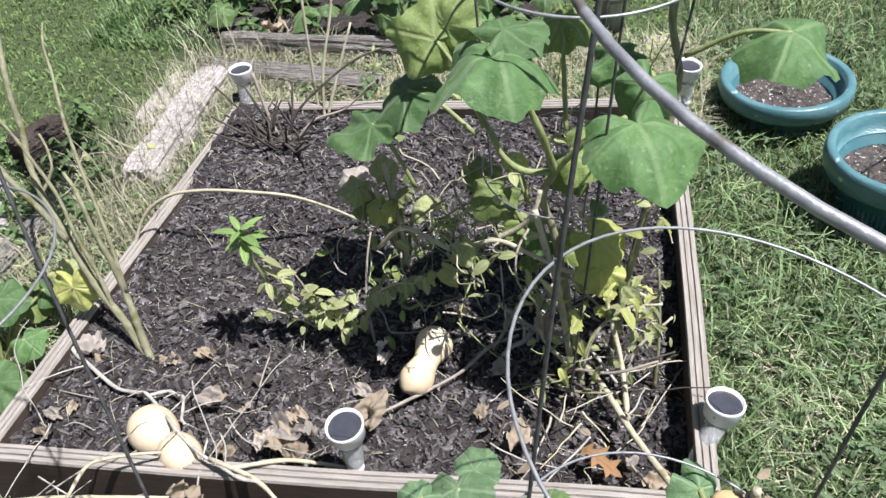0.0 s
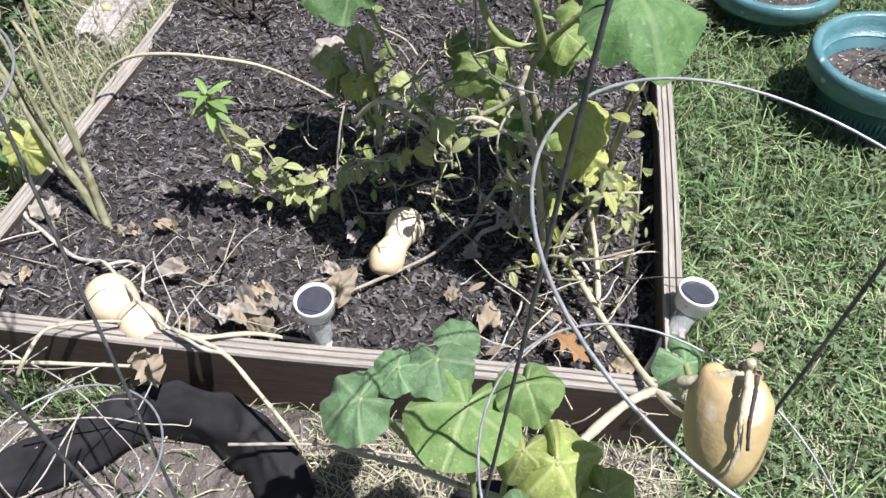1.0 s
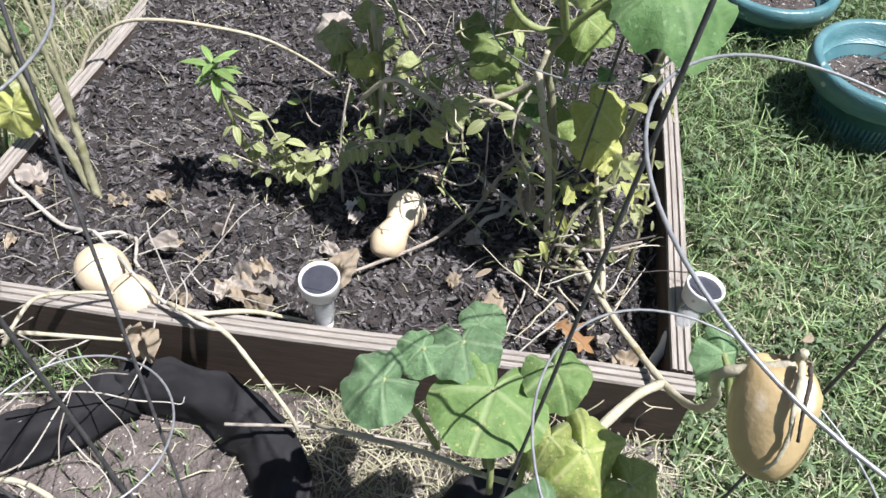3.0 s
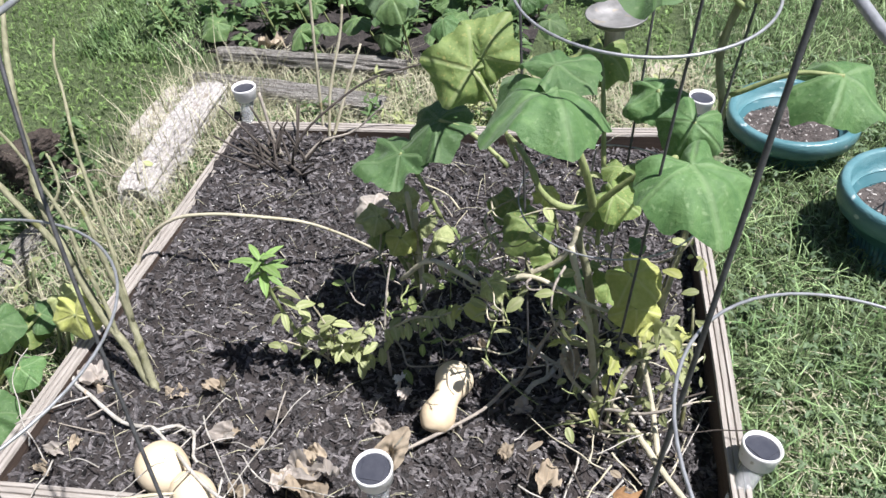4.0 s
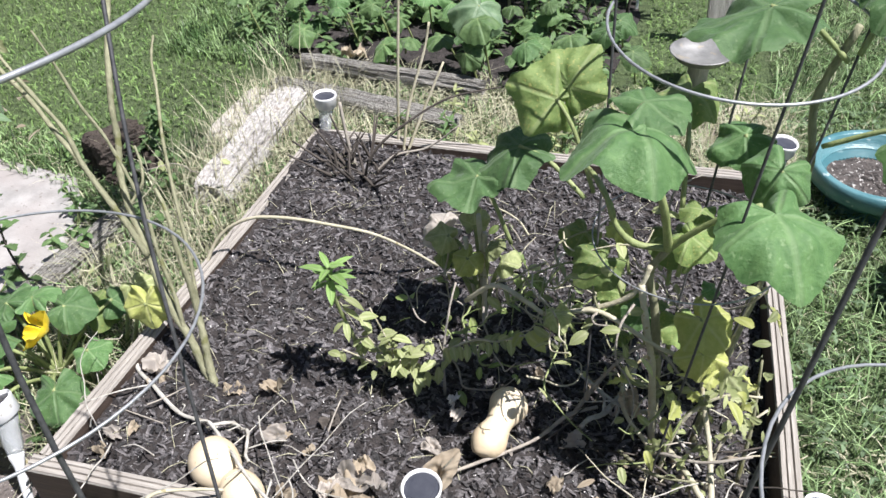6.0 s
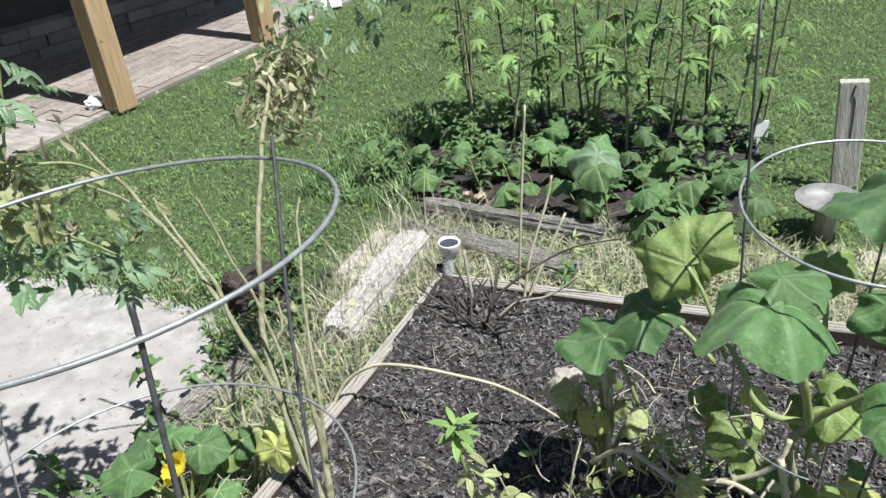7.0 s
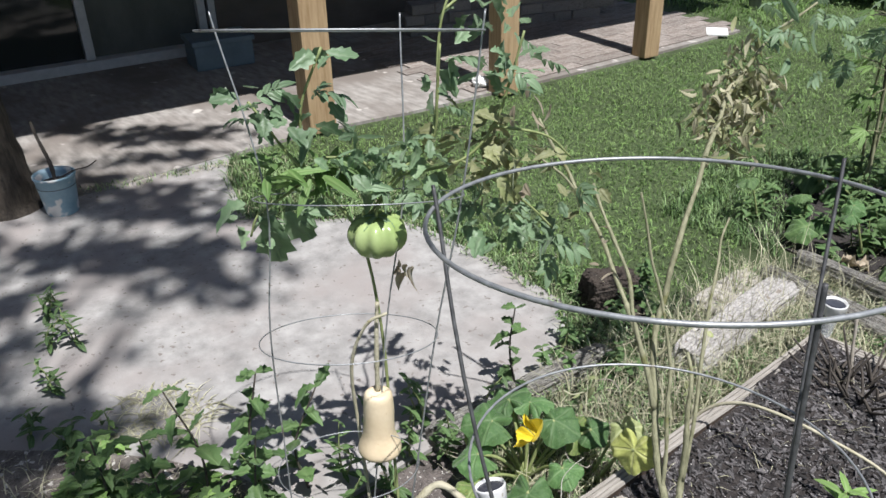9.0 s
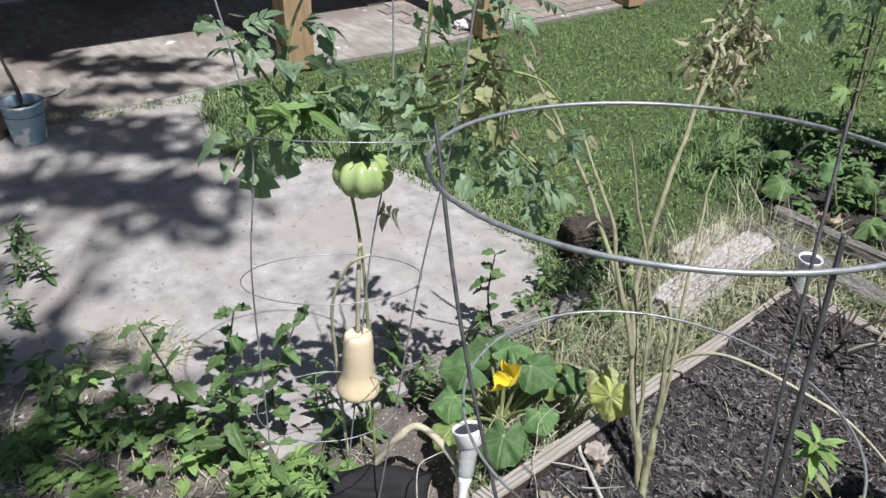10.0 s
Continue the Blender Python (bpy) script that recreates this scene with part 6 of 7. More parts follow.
# bare tomato stalks with a dead top
def bare_stalks():
    ob = thing("dead_tomato_plant", "tall bare tomato stalks with a withered top rising from the bed", "tomato plant")
    S = [
        ([(-0.448, 1.032, 0.08), (-0.5, 1.06, 0.19), (-0.565, 1.1, 0.31), (-0.62, 1.15, 0.42), (-0.652, 1.205, 0.52), (-0.662, 1.245, 0.61), (-0.688, 1.32, 0.715), (-0.72, 1.42, 0.81), (-0.75, 1.52, 0.87), (-0.74, 1.62, 0.95), (-0.71, 1.72, 1.0)], 0.0082, 0.0026),
        ([(-0.58, 1.11, 0.34), (-0.64, 1.125, 0.46), (-0.75, 1.17, 0.55), (-0.84, 1.19, 0.64), (-0.92, 1.2, 0.71), (-1.0, 1.2, 0.8)], 0.006, 0.0032),
        ([(-0.6, 1.12, 0.38), (-0.66, 1.12, 0.52), (-0.73, 1.14, 0.63), (-0.82, 1.17, 0.72)], 0.005, 0.003),
        ([(-0.438, 1.03, 0.08), (-0.462, 1.05, 0.15), (-0.482, 1.085, 0.24), (-0.5, 1.105, 0.34), (-0.515, 1.12, 0.42), (-0.55, 1.15, 0.47)], 0.0088, 0.003),
        ([(-0.62, 1.15, 0.42), (-0.6, 1.18, 0.46), (-0.62, 1.21, 0.51)], 0.0035, 0.002),
        ([(-0.51, 1.065, 0.21), (-0.545, 1.11, 0.36), (-0.6, 1.15, 0.5), (-0.655, 1.16, 0.62), (-0.69, 1.15, 0.75)], 0.0042, 0.0022),
        ([(-0.482, 1.085, 0.24), (-0.53, 1.17, 0.45), (-0.585, 1.26, 0.6), (-0.61, 1.33, 0.67)], 0.004, 0.002),
        ([(-0.84, 1.19, 0.64), (-0.88, 1.15, 0.72), (-0.93, 1.1, 0.78)], 0.0035, 0.002),
    ]
    rnd0 = random.Random(6)
    for k, (p, a, b) in enumerate(S):
        q = [Vector(v) + Vector((rnd0.gauss(0, 0.0022), rnd0.gauss(0, 0.0022), 0)) * (0 < i) for i, v in enumerate(smooth_path(p, 2))]
        vine(ob, q, a, b, STEM_TAN, "stalk", 9, 0.16, k)
    rnd = random.Random(17)
    it = []
    for c, n in (((-0.725, 1.44, 0.8), 90), ((-0.74, 1.5, 0.83), 110), ((-0.72, 1.53, 0.83), 90), ((-0.75, 1.54, 0.87), 80), ((-0.7, 1.47, 0.77), 50), ((-0.745, 1.6, 0.94), 20)):
        it += spray(rnd, c, n, 0.035, (0.014, 0.036), [NARROW, CURL, LANCE], 1.2, -0.9)
    foliage("withered_leaves", it[::2], LEAF_TAN, ob, "tan-green curled dead leaves")
    foliage("drying_leaves", it[1::2], LEAF_TOMATO_OLD, ob, "olive half-dried leaves")
    it = []
    for c, n in (((-0.72, 1.68, 0.98), 9), ((-0.7, 1.74, 0.97), 8), ((-0.665, 1.8, 0.94), 8), ((-0.74, 1.6, 0.95), 8), ((-0.64, 1.86, 0.96), 8), ((-0.68, 1.72, 0.9), 5)):
        it += spray(rnd, c, n, 0.045, (0.035, 0.075), [LANCE, TOM[0], TOM[1], TOM[2]], 0.8, -0.5)
    foliage("leaves", it, LEAF_GARDEN, ob)
    it = spray(rnd, (-0.93, 1.13, 0.86), 6, 0.03, (0.03, 0.05), [LANCE], 1.0, -0.8) + spray(rnd, (-0.9, 1.0, 0.72), 6, 0.03, (0.03, 0.05), [LANCE], 1.0, -0.5) + spray(rnd, (-0.75, 1.15, 0.62), 5, 0.03, (0.025, 0.04), [LANCE], 1.0, -0.5)
    foliage("side_leaves", it, LEAF_DRY, ob)


bare_stalks()


# pepper seedling and lime herb
def pepper_seedling():
    ob = thing("pepper_plant", "bright green pepper seedling with a star of narrow leaves", "pepper plant")
    vine(ob, [(-0.2, 1.17, 0.09), (-0.205, 1.15, 0.2), (-0.215, 1.13, 0.3), (-0.215, 1.122, 0.39)], 0.004, 0.003, STEM, "stem", 7)
    it = []
    for k in range(15):
        a = k * 2.4
        it.append((NARROW2, aim((-0.215, 1.122, 0.392 - 0.003 * k), (math.cos(a), math.sin(a), 0.7 - 0.06 * k)) @ Matrix.Scale(0.034 + 0.0045 * (k % 6), 4)))
    foliage("leaves", it, LEAF_BRIGHT, ob)
    it = []
    rnd = random.Random(3)
    for z in (0.34, 0.31, 0.28, 0.25):
        for s in (0, 1):
            a = rnd.uniform(0, 6.28)
            it.append((LANCE, aim((-0.21, 1.14, z), (math.cos(a), math.sin(a), -0.35)) @ Matrix.Scale(rnd.uniform(0.03, 0.05), 4)))
    foliage("lower_leaves", it, LEAF_LIME, ob)


pepper_seedling()


def lime_herb():
    ob = thing("herb", "sprawling lime-green herb with small pale leaves", "herb")
    rnd = random.Random(9)
    tips = [(-0.16, 1.145, 0.29), (-0.206, 1.106, 0.21), (-0.138, 1.143, 0.235), (-0.173, 1.142, 0.22), (-0.08, 1.148, 0.19), (-0.057, 1.158, 0.225), (-0.039, 1.152, 0.175), (-0.1, 1.12, 0.2), (-0.12, 1.16, 0.18)]
    it = []
    for k, t in enumerate(tips):
        vine(ob, [(-0.16 + 0.1 * (k / 9), 1.165, 0.09), ((t[0] - 0.12) / 2, (t[1] + 1.165) / 2, (t[2] + 0.1) / 2), t], 0.0022, 0.0015, STEM_PALE, "stem", 5, 0.0, k)
        for j in range(9):
            f = 0.35 + 0.65 * j / 8
            p = Vector((-0.13, 1.165, 0.1)).lerp(Vector(t), f) + Vector((rnd.gauss(0, 0.012), rnd.gauss(0, 0.012), rnd.gauss(0, 0.008)))
            it.append((BROAD, aim(p, (rnd.gauss(0, 1), rnd.gauss(0, 1), rnd.gauss(0, 0.35)), (rnd.gauss(0, 0.3), rnd.gauss(0, 0.3), 1)) @ Matrix.Scale(rnd.uniform(0.018, 0.038), 4)))
    foliage("leaves", it, LEAF_LIME, ob)


lime_herb()


def tomato_sprig():
    ob = thing("tomato_sprig", "thin tomato sprig with yellowing leaflets", "tomato plant")
    vine(ob, [(-0.03, 1.152, 0.09), (-0.035, 1.17, 0.18), (-0.04, 1.22, 0.24), (-0.038, 1.261, 0.28)], 0.003, 0.002, TWIG_GREY, "stem", 6)
    vine(ob, [(-0.036, 1.17, 0.19), (0.025, 1.173, 0.235), (0.068, 1.166, 0.25), (0.11, 1.163, 0.28), (0.14, 1.162, 0.295)], 0.0024, 0.0015, STEM_PALE, "stem", 6)
    rnd = random.Random(5)
    for k in range(22):
        p = Vector((-0.03, 1.17, 0.2)).lerp(Vector((0.11, 1.163, 0.275)), k / 21)
        side = 1 if k % 2 else -1
        foliage("leaflet", [(BROAD, aim(p, (0.4, side * 0.8, rnd.gauss(-0.3, 0.4)), (rnd.gauss(0, 0.3), -0.4, 1)) @ Matrix.Scale(rnd.uniform(0.018, 0.032), 4))], LEAF_LIME, ob)
    it = [(BROAD, aim((0.12, 1.163, 0.29), (0.6, -0.5, 0.05), (0, -0.5, 1)) @ Matrix.Scale(0.045, 4)), (BROAD, aim((0.125, 1.165, 0.29), (0.9, 0.1, -0.1), (0, -0.5, 1)) @ Matrix.Scale(0.035, 4)), (BROAD, aim((0.11, 1.17, 0.28), (-0.2, -0.7, 0), (0, -0.5, 1)) @ Matrix.Scale(0.03, 4))]
    foliage("yellow_leaf", it, LEAF_YELLOW, ob)


tomato_sprig()


# yellowing tomato growth at the right board
def thin_tomato():
    ob = thing("thin_tomato_plant", "thin yellowing tomato stems inside the cage", "tomato plant")
    rnd = random.Random(55)
    it = []
    for k, s in enumerate(([(0.37, 1.1, 0.08), (0.39, 1.12, 0.2), (0.44, 1.14, 0.26), (0.5, 1.14, 0.28)], [(0.5, 1.12, 0.08), (0.5, 1.15, 0.2), (0.49, 1.18, 0.32)], [(0.33, 1.1, 0.08), (0.36, 1.08, 0.16), (0.43, 1.06, 0.19), (0.5, 1.07, 0.22)],
                           [(0.45, 1.09, 0.08), (0.46, 1.13, 0.16), (0.52, 1.17, 0.22)], [(0.3, 1.12, 0.09), (0.36, 1.06, 0.13), (0.44, 1.05, 0.15)], [(0.2, 1.16, 0.08), (0.26, 1.2, 0.2), (0.32, 1.2, 0.28), (0.4, 1.14, 0.26)])):
        vine(ob, s, 0.004, 0.002, (STEM_PALE, STEM_TAN, TWIG_GREY)[k % 3], "stem", 6, 0.1, k)
        for p in smooth_path(s, 5)[5:]:
            it += spray(rnd, p, 1, 0.014, (0.012, 0.03), [BROAD, LANCE, OVATE[0]], 0.9, -0.2)
    foliage("leaves", it, LEAF_LIME, ob)
    it = []
    for c, n, sp in (((0.42, 1.14, 0.3), 6, 0.035), ((0.47, 1.12, 0.24), 6, 0.025), ((0.4, 1.1, 0.22), 6, 0.03), ((0.45, 1.09, 0.36), 5, 0.025), ((0.36, 1.09, 0.3), 6, 0.03), ((0.47, 1.15, 0.4), 4, 0.025)):
        it += spray(rnd, c, n, sp, (0.018, 0.042), [BROAD, OVATE[0], OVATE[2], CURL], 0.8, -0.2)
    foliage("drying_leaves", it[1::2], LEAF_YELLOW, ob, "yellowing leaves")
    it = it[::2]
    foliage("pale_leaves", it, LEAF_LIME, ob, "pale yellow-green leaves")


thin_tomato()


def tangle(name, label, lo, hi, count, seed, r, materials, category, leaf=None, leaves=0, length=(0.1, 0.25), up=0.25, bend=0.45):
    """Thin wandering stems in a part of the bed, some with small leaves."""
    ob = thing(name, label, category)
    rnd = random.Random(seed)
    it = []
    for k in range(count):
        p = Vector([rnd.uniform(a, b) for a, b in zip(lo, hi)])
        d = Vector((rnd.gauss(0, 1), rnd.gauss(0, 1), rnd.gauss(0, up))).normalized()
        n, L = 6, rnd.uniform(*length)
        pts = [p.copy()]
        for _ in range(n):
            d = (d + Vector((rnd.gauss(0, bend), rnd.gauss(0, bend), rnd.gauss(0, up * bend / 0.45)))).normalized()
            p = p + d * (L / n)
            p.z = max(lo[2] - 0.01, min(hi[2] + 0.05, p.z))
            p.x = max(lo[0] - 0.06, min(hi[0] + 0.06, p.x))
            p.y = max(lo[1] - 0.06, min(hi[1] + 0.06, p.y))
            pts.append(p.copy())
        vine(ob, pts, r * rnd.uniform(0.7, 1.3), r * 0.5, materials[k % len(materials)], "stem", 5, 0.1, seed + k)
        for _ in range(leaves):
            q = rnd.choice(pts)
            it += spray(rnd, q, 1, 0.008, (0.014, 0.034), [BROAD, LANCE], 0.7, -0.2)
    if it:
        foliage("leaves", it, leaf, ob)
    return ob


tangle("vine_tangle", "tangle of pale vine stems under the squash leaves", (0.12, 1.1, 0.11), (0.5, 1.36, 0.44), 34, 71, 0.0021, [STEM_PALE, STEM_TAN, STEM, TWIG_GREY], "vine", LEAF_LIME, 3, (0.12, 0.28), 0.4)
tangle("vine_tangle", "tangle of yellowing stems between vine and herb", (-0.1, 1.2, 0.12), (0.2, 1.44, 0.3), 34, 72, 0.002, [STEM_PALE, TWIG_GREY, STEM], "vine", LEAF_PALE, 3, (0.1, 0.22), 0.35)
tangle("vine_tangle", "dry twiggy vine tangle over the front board", (-0.6, 0.72, 0.12), (-0.05, 0.96, 0.17), 18, 73, 0.0016, [STEM_BLEACHED, TWIG_GREY, STEM_BLEACHED], "dry vine", None, 0, (0.08, 0.28), 0.2, 0.16)
tangle("twig_tangle", "thin bleached twigs heaped against the front board", (-0.7, 0.56, 0.1), (-0.2, 0.74, 0.22), 15, 83, 0.0015, [STEM_BLEACHED, STEM_BLEACHED, TWIG_GREY], "dry twigs", None, 0, (0.22, 0.42), 0.35, 0.1)
tangle("vine_tangle", "fine dry tendrils at the front board corner", (0.1, 0.72, 0.03), (0.6, 0.83, 0.16), 18, 74, 0.0012, [STEM_PALE, STRAW], "dry vine", None, 0, (0.08, 0.2), 0.4)
tangle("vine_tangle", "dry twigs lying on the mulch by the corner", (0.16, 0.9, 0.1), (0.54, 1.2, 0.17), 26, 75, 0.0019, [STEM_BLEACHED, STEM_PALE, TWIG], "dry vine", LEAF_DRY, 1, (0.06, 0.2), 0.2, 0.15)
tangle("vine_tangle", "loose runners on the dirt before the bed", (-0.5, 0.42, 0.01), (0.3, 0.7, 0.05), 16, 76, 0.0018, [STEM_PALE, TWIG_GREY], "dry vine", None, 0, (0.1, 0.25), 0.15)
tendril = thing("dry_tendril", "dry brown tendril hanging over the golden squash", "dry vine")
vine(tendril, TENDRIL, 0.003, 0.0018, STEM_PALE, "stem", 6, 0.2, 5)
vine(tendril, [Vector(p) + Vector((0.006, -0.004, 0.002)) for p in TENDRIL[:4]], 0.0022, 0.0015, TWIG, "stem", 6, 0.2, 6)
foliage("leaves", spray(random.Random(8), top_c, 8, 0.008, (0.01, 0.022), [CURL, LANCE], 1.2, 0.2), LEAF_DRY, tendril)
tangle("vine_tangle", "dry stems and weeds in the strip beside the bed", (-0.98, 1.1, 0.02), (-0.67, 1.7, 0.12), 36, 78, 0.0016, [STEM_PALE, STRAW, TWIG_GREY], "dry vine", LEAF_LIME, 1, (0.08, 0.22), 0.5)


# dark twig shrub and tall straws at the back corner
def twig_shrub():
    ob = thing("twig_shrub", "dark leafless twig shrub in the back of the bed", "shrub")
    rnd = random.Random(12)
    for k in range(15):
        a = rnd.uniform(0, 6.28)
        r = rnd.uniform(0.05, 0.18)
        h = rnd.uniform(0.03, 0.23)
        e = (-0.43 + r * math.cos(a) * 1.2, 1.72 + r * math.sin(a), 0.12 + h)
        m = (-0.43 + r * 0.45 * math.cos(a), 1.72 + r * 0.45 * math.sin(a), 0.11 + h * 0.35)
        bm = bmesh.new()
        tube(bm, smooth_path([(-0.43 + rnd.gauss(0, 0.01), 1.72, 0.1), m, e], 5), 0.006, 0.002, 6, knobs=0.2, rnd=rnd)
        f = Vector(m) + Vector((rnd.gauss(0, 0.05), rnd.gauss(0, 0.05), rnd.uniform(0.03, 0.1)))
        tube(bm, smooth_path([m, (Vector(m) + f) / 2 + Vector((0, 0, 0.01)), f], 4), 0.0042, 0.0017, 5)
        part("twig", bm, TWIG, ob, smooth=True)
    vine(ob, [(-0.44, 1.74, 0.12), (-0.4, 1.76, 0.2), (-0.33, 1.8, 0.26), (-0.24, 1.85, 0.31), (-0.12, 1.88, 0.34)], 0.0045, 0.0018, TWIG, "twig", 6)
    vine(ob, [(-0.42, 1.72, 0.12), (-0.36, 1.76, 0.18), (-0.28, 1.79, 0.2), (-0.2, 1.8, 0.27)], 0.004, 0.002, TWIG_GREY, "twig", 6)
    vine(ob, [(-0.45, 1.74, 0.12), (-0.48, 1.76, 0.2), (-0.5, 1.78, 0.3)], 0.005, 0.004, TWIG_GREY, "twig", 6)


twig_shrub()

for k, pts in enumerate(([(-0.39, 1.86, 0.12), (-0.385, 1.88, 0.3), (-0.38, 1.91, 0.5), (-0.375, 1.93, 0.64)], [(-0.37, 1.84, 0.12), (-0.36, 1.88, 0.25), (-0.33, 1.93, 0.38), (-0.32, 1.95, 0.45)], [(-0.36, 1.82, 0.12), (-0.33, 1.87, 0.22), (-0.28, 1.93, 0.36)])):
    s = thing("garden_straw", "tall pale dry stalk standing in the bed", "dry stalk", "dry stalks at the back")
    vine(s, pts, 0.0042, 0.003, STEM_PALE, "stalk", 7, 0.08, k)

# arching vine across the bed and loose sticks
arch = thing("arching_vine", "thin pale vine arching across the mulch", "vine")
vine(arch, [(-0.64, 1.28, 0.1), (-0.6, 1.33, 0.2), (-0.53, 1.35, 0.255), (-0.44, 1.355, 0.275), (-0.34, 1.36, 0.275), (-0.26, 1.39, 0.245), (-0.2, 1.43, 0.185), (-0.15, 1.47, 0.115)], 0.0042, 0.003, STEM_PALE, "stem", 7, 0.05)

for k, (pts, r, m, lab) in enumerate((
        ([(-0.622, 1.043, 0.15), (-0.55, 0.98, 0.14), (-0.466, 0.942, 0.13), (-0.391, 0.935, 0.14), (-0.33, 0.89, 0.16), (-0.269, 0.843, 0.18), (-0.156, 0.784, 0.185), (-0.095, 0.779, 0.19)], 0.0056, STEM_BLEACHED, "dry branching vine lying over the front board"),
        ([(-0.19, 0.8, 0.185), (-0.095, 0.775, 0.185), (-0.03, 0.735, 0.17), (0.03, 0.7, 0.12), (0.045, 0.69, 0.085)], 0.0058, STEM_PALE, "pale stick leaning off the front board"),
        ([(-0.156, 0.79, 0.178), (-0.08, 0.83, 0.16), (-0.02, 0.84, 0.15), (0.02, 0.845, 0.14)], 0.006, STEM_PALE, "short pale stick behind the front board"),
        ([(-0.39, 0.935, 0.14), (-0.34, 0.95, 0.13), (-0.3, 0.9, 0.15), (-0.28, 0.87, 0.16)], 0.005, STEM_BLEACHED, "thin dry twig in the mulch"),
        ([(0.25, 1.18, 0.12), (0.204, 1.143, 0.125), (0.156, 1.079, 0.115), (0.062, 1.004, 0.105), (-0.01, 0.95, 0.1)], 0.0055, TWIG_GREY, "grey stick lying on the mulch by the squash"),
        ([(-0.395, 0.68, 0.17), (-0.378, 0.7, 0.2), (-0.362, 0.743, 0.215), (-0.314, 0.777, 0.2), (-0.28, 0.8, 0.18)], 0.005, STEM_PALE, "pale vine looping over the front board"),
        ([(-0.6, 0.68, 0.13), (-0.434, 0.7, 0.165), (-0.3, 0.72, 0.17), (-0.225, 0.735, 0.165)], 0.0055, STEM_PALE, "pale vine lying along the front board"),
        ([(-0.053, 0.66, 0.12), (0.067, 0.7, 0.09), (0.2, 0.72, 0.07), (0.33, 0.74, 0.05)], 0.004, TWIG_GREY, "dark straight twig in front of the bed"),
        ([(0.35, 1.12, 0.12), (0.3, 1.15, 0.16), (0.29, 1.2, 0.2), (0.33, 1.23, 0.24)], 0.006, STEM_PALE, "curling pale root of the vine"),
        ([(0.29, 1.3, 0.12), (0.301, 1.253, 0.14), (0.285, 1.21, 0.135), (0.261, 1.166, 0.125), (0.23, 1.13, 0.12)], 0.009, STEM_BLEACHED, "bleached split stalk lying under the squash vine"),
        ([(0.2, 1.25, 0.12), (0.28, 1.19, 0.13), (0.36, 1.16, 0.14), (0.44, 1.1, 0.12)], 0.0055, STEM_BLEACHED, "bleached stick on the mulch under the vine"),
        ([(0.46, 1.02, 0.12), (0.44, 1.1, 0.18), (0.41, 1.15, 0.27), (0.4, 1.2, 0.36)], 0.007, STEM_PALE, "pale dry stalk leaning in the cage"),
        ([(-0.4, 0.45, 0.01), (-0.36, 0.5, 0.08), (-0.3, 0.52, 0.1), (-0.22, 0.5, 0.07), (-0.2, 0.46, 0.02)], 0.007, STEM_PALE, "thick pale stump of a vine"))):
    s = thing("dry_vine", lab, "dry vine", "dry vines and sticks")
    if m is STEM_BLEACHED:
        kink = random.Random(50 + k)
        pts = [Vector(p) + Vector((kink.gauss(0, 0.0035), kink.gauss(0, 0.0035), kink.gauss(0, 0.002))) for p in smooth_path(pts, 2)]
        for p in pts[2:-1:2]:
            q = p + Vector((kink.gauss(0, 0.045), kink.gauss(0, 0.045), kink.uniform(0.0, 0.03)))
            vine(s, [p, p.lerp(q, 0.5) + Vector((0.006, 0.004, 0.006)), q], r * 0.34, r * 0.2, m, "side_twig", 6, 0.16, k)
    vine(s, pts, r * 0.72, r * 0.5, m, "stick", 7, 0.14, k)


# ---- withered leaves ----
def dead_leaf(at, size, rz, material, seed, label, tilt=(0.0, 0.0)):
    me = round_leaf(size, seed, 3, 0.12, 0.05, 0.1, 8, 40, 0.4, 0.08)
    for v in me.vertices:
        q = v.co / size
        v.co.z += size * (0.5 * noise.noise(q * 1.9 + Vector((seed, 0, 0))) + 0.3 * noise.noise(q * 4.5 + Vector((0, seed, 0))) + 0.35 * abs(q.y))
        v.co.y *= 0.72
    ob = part_mesh("dead_leaf", me, material, smooth=True)
    ob.matrix_basis = pose(*at, tilt[0], tilt[1], rz)
    return tagged(ob, label, "dead leaf", "withered leaves")


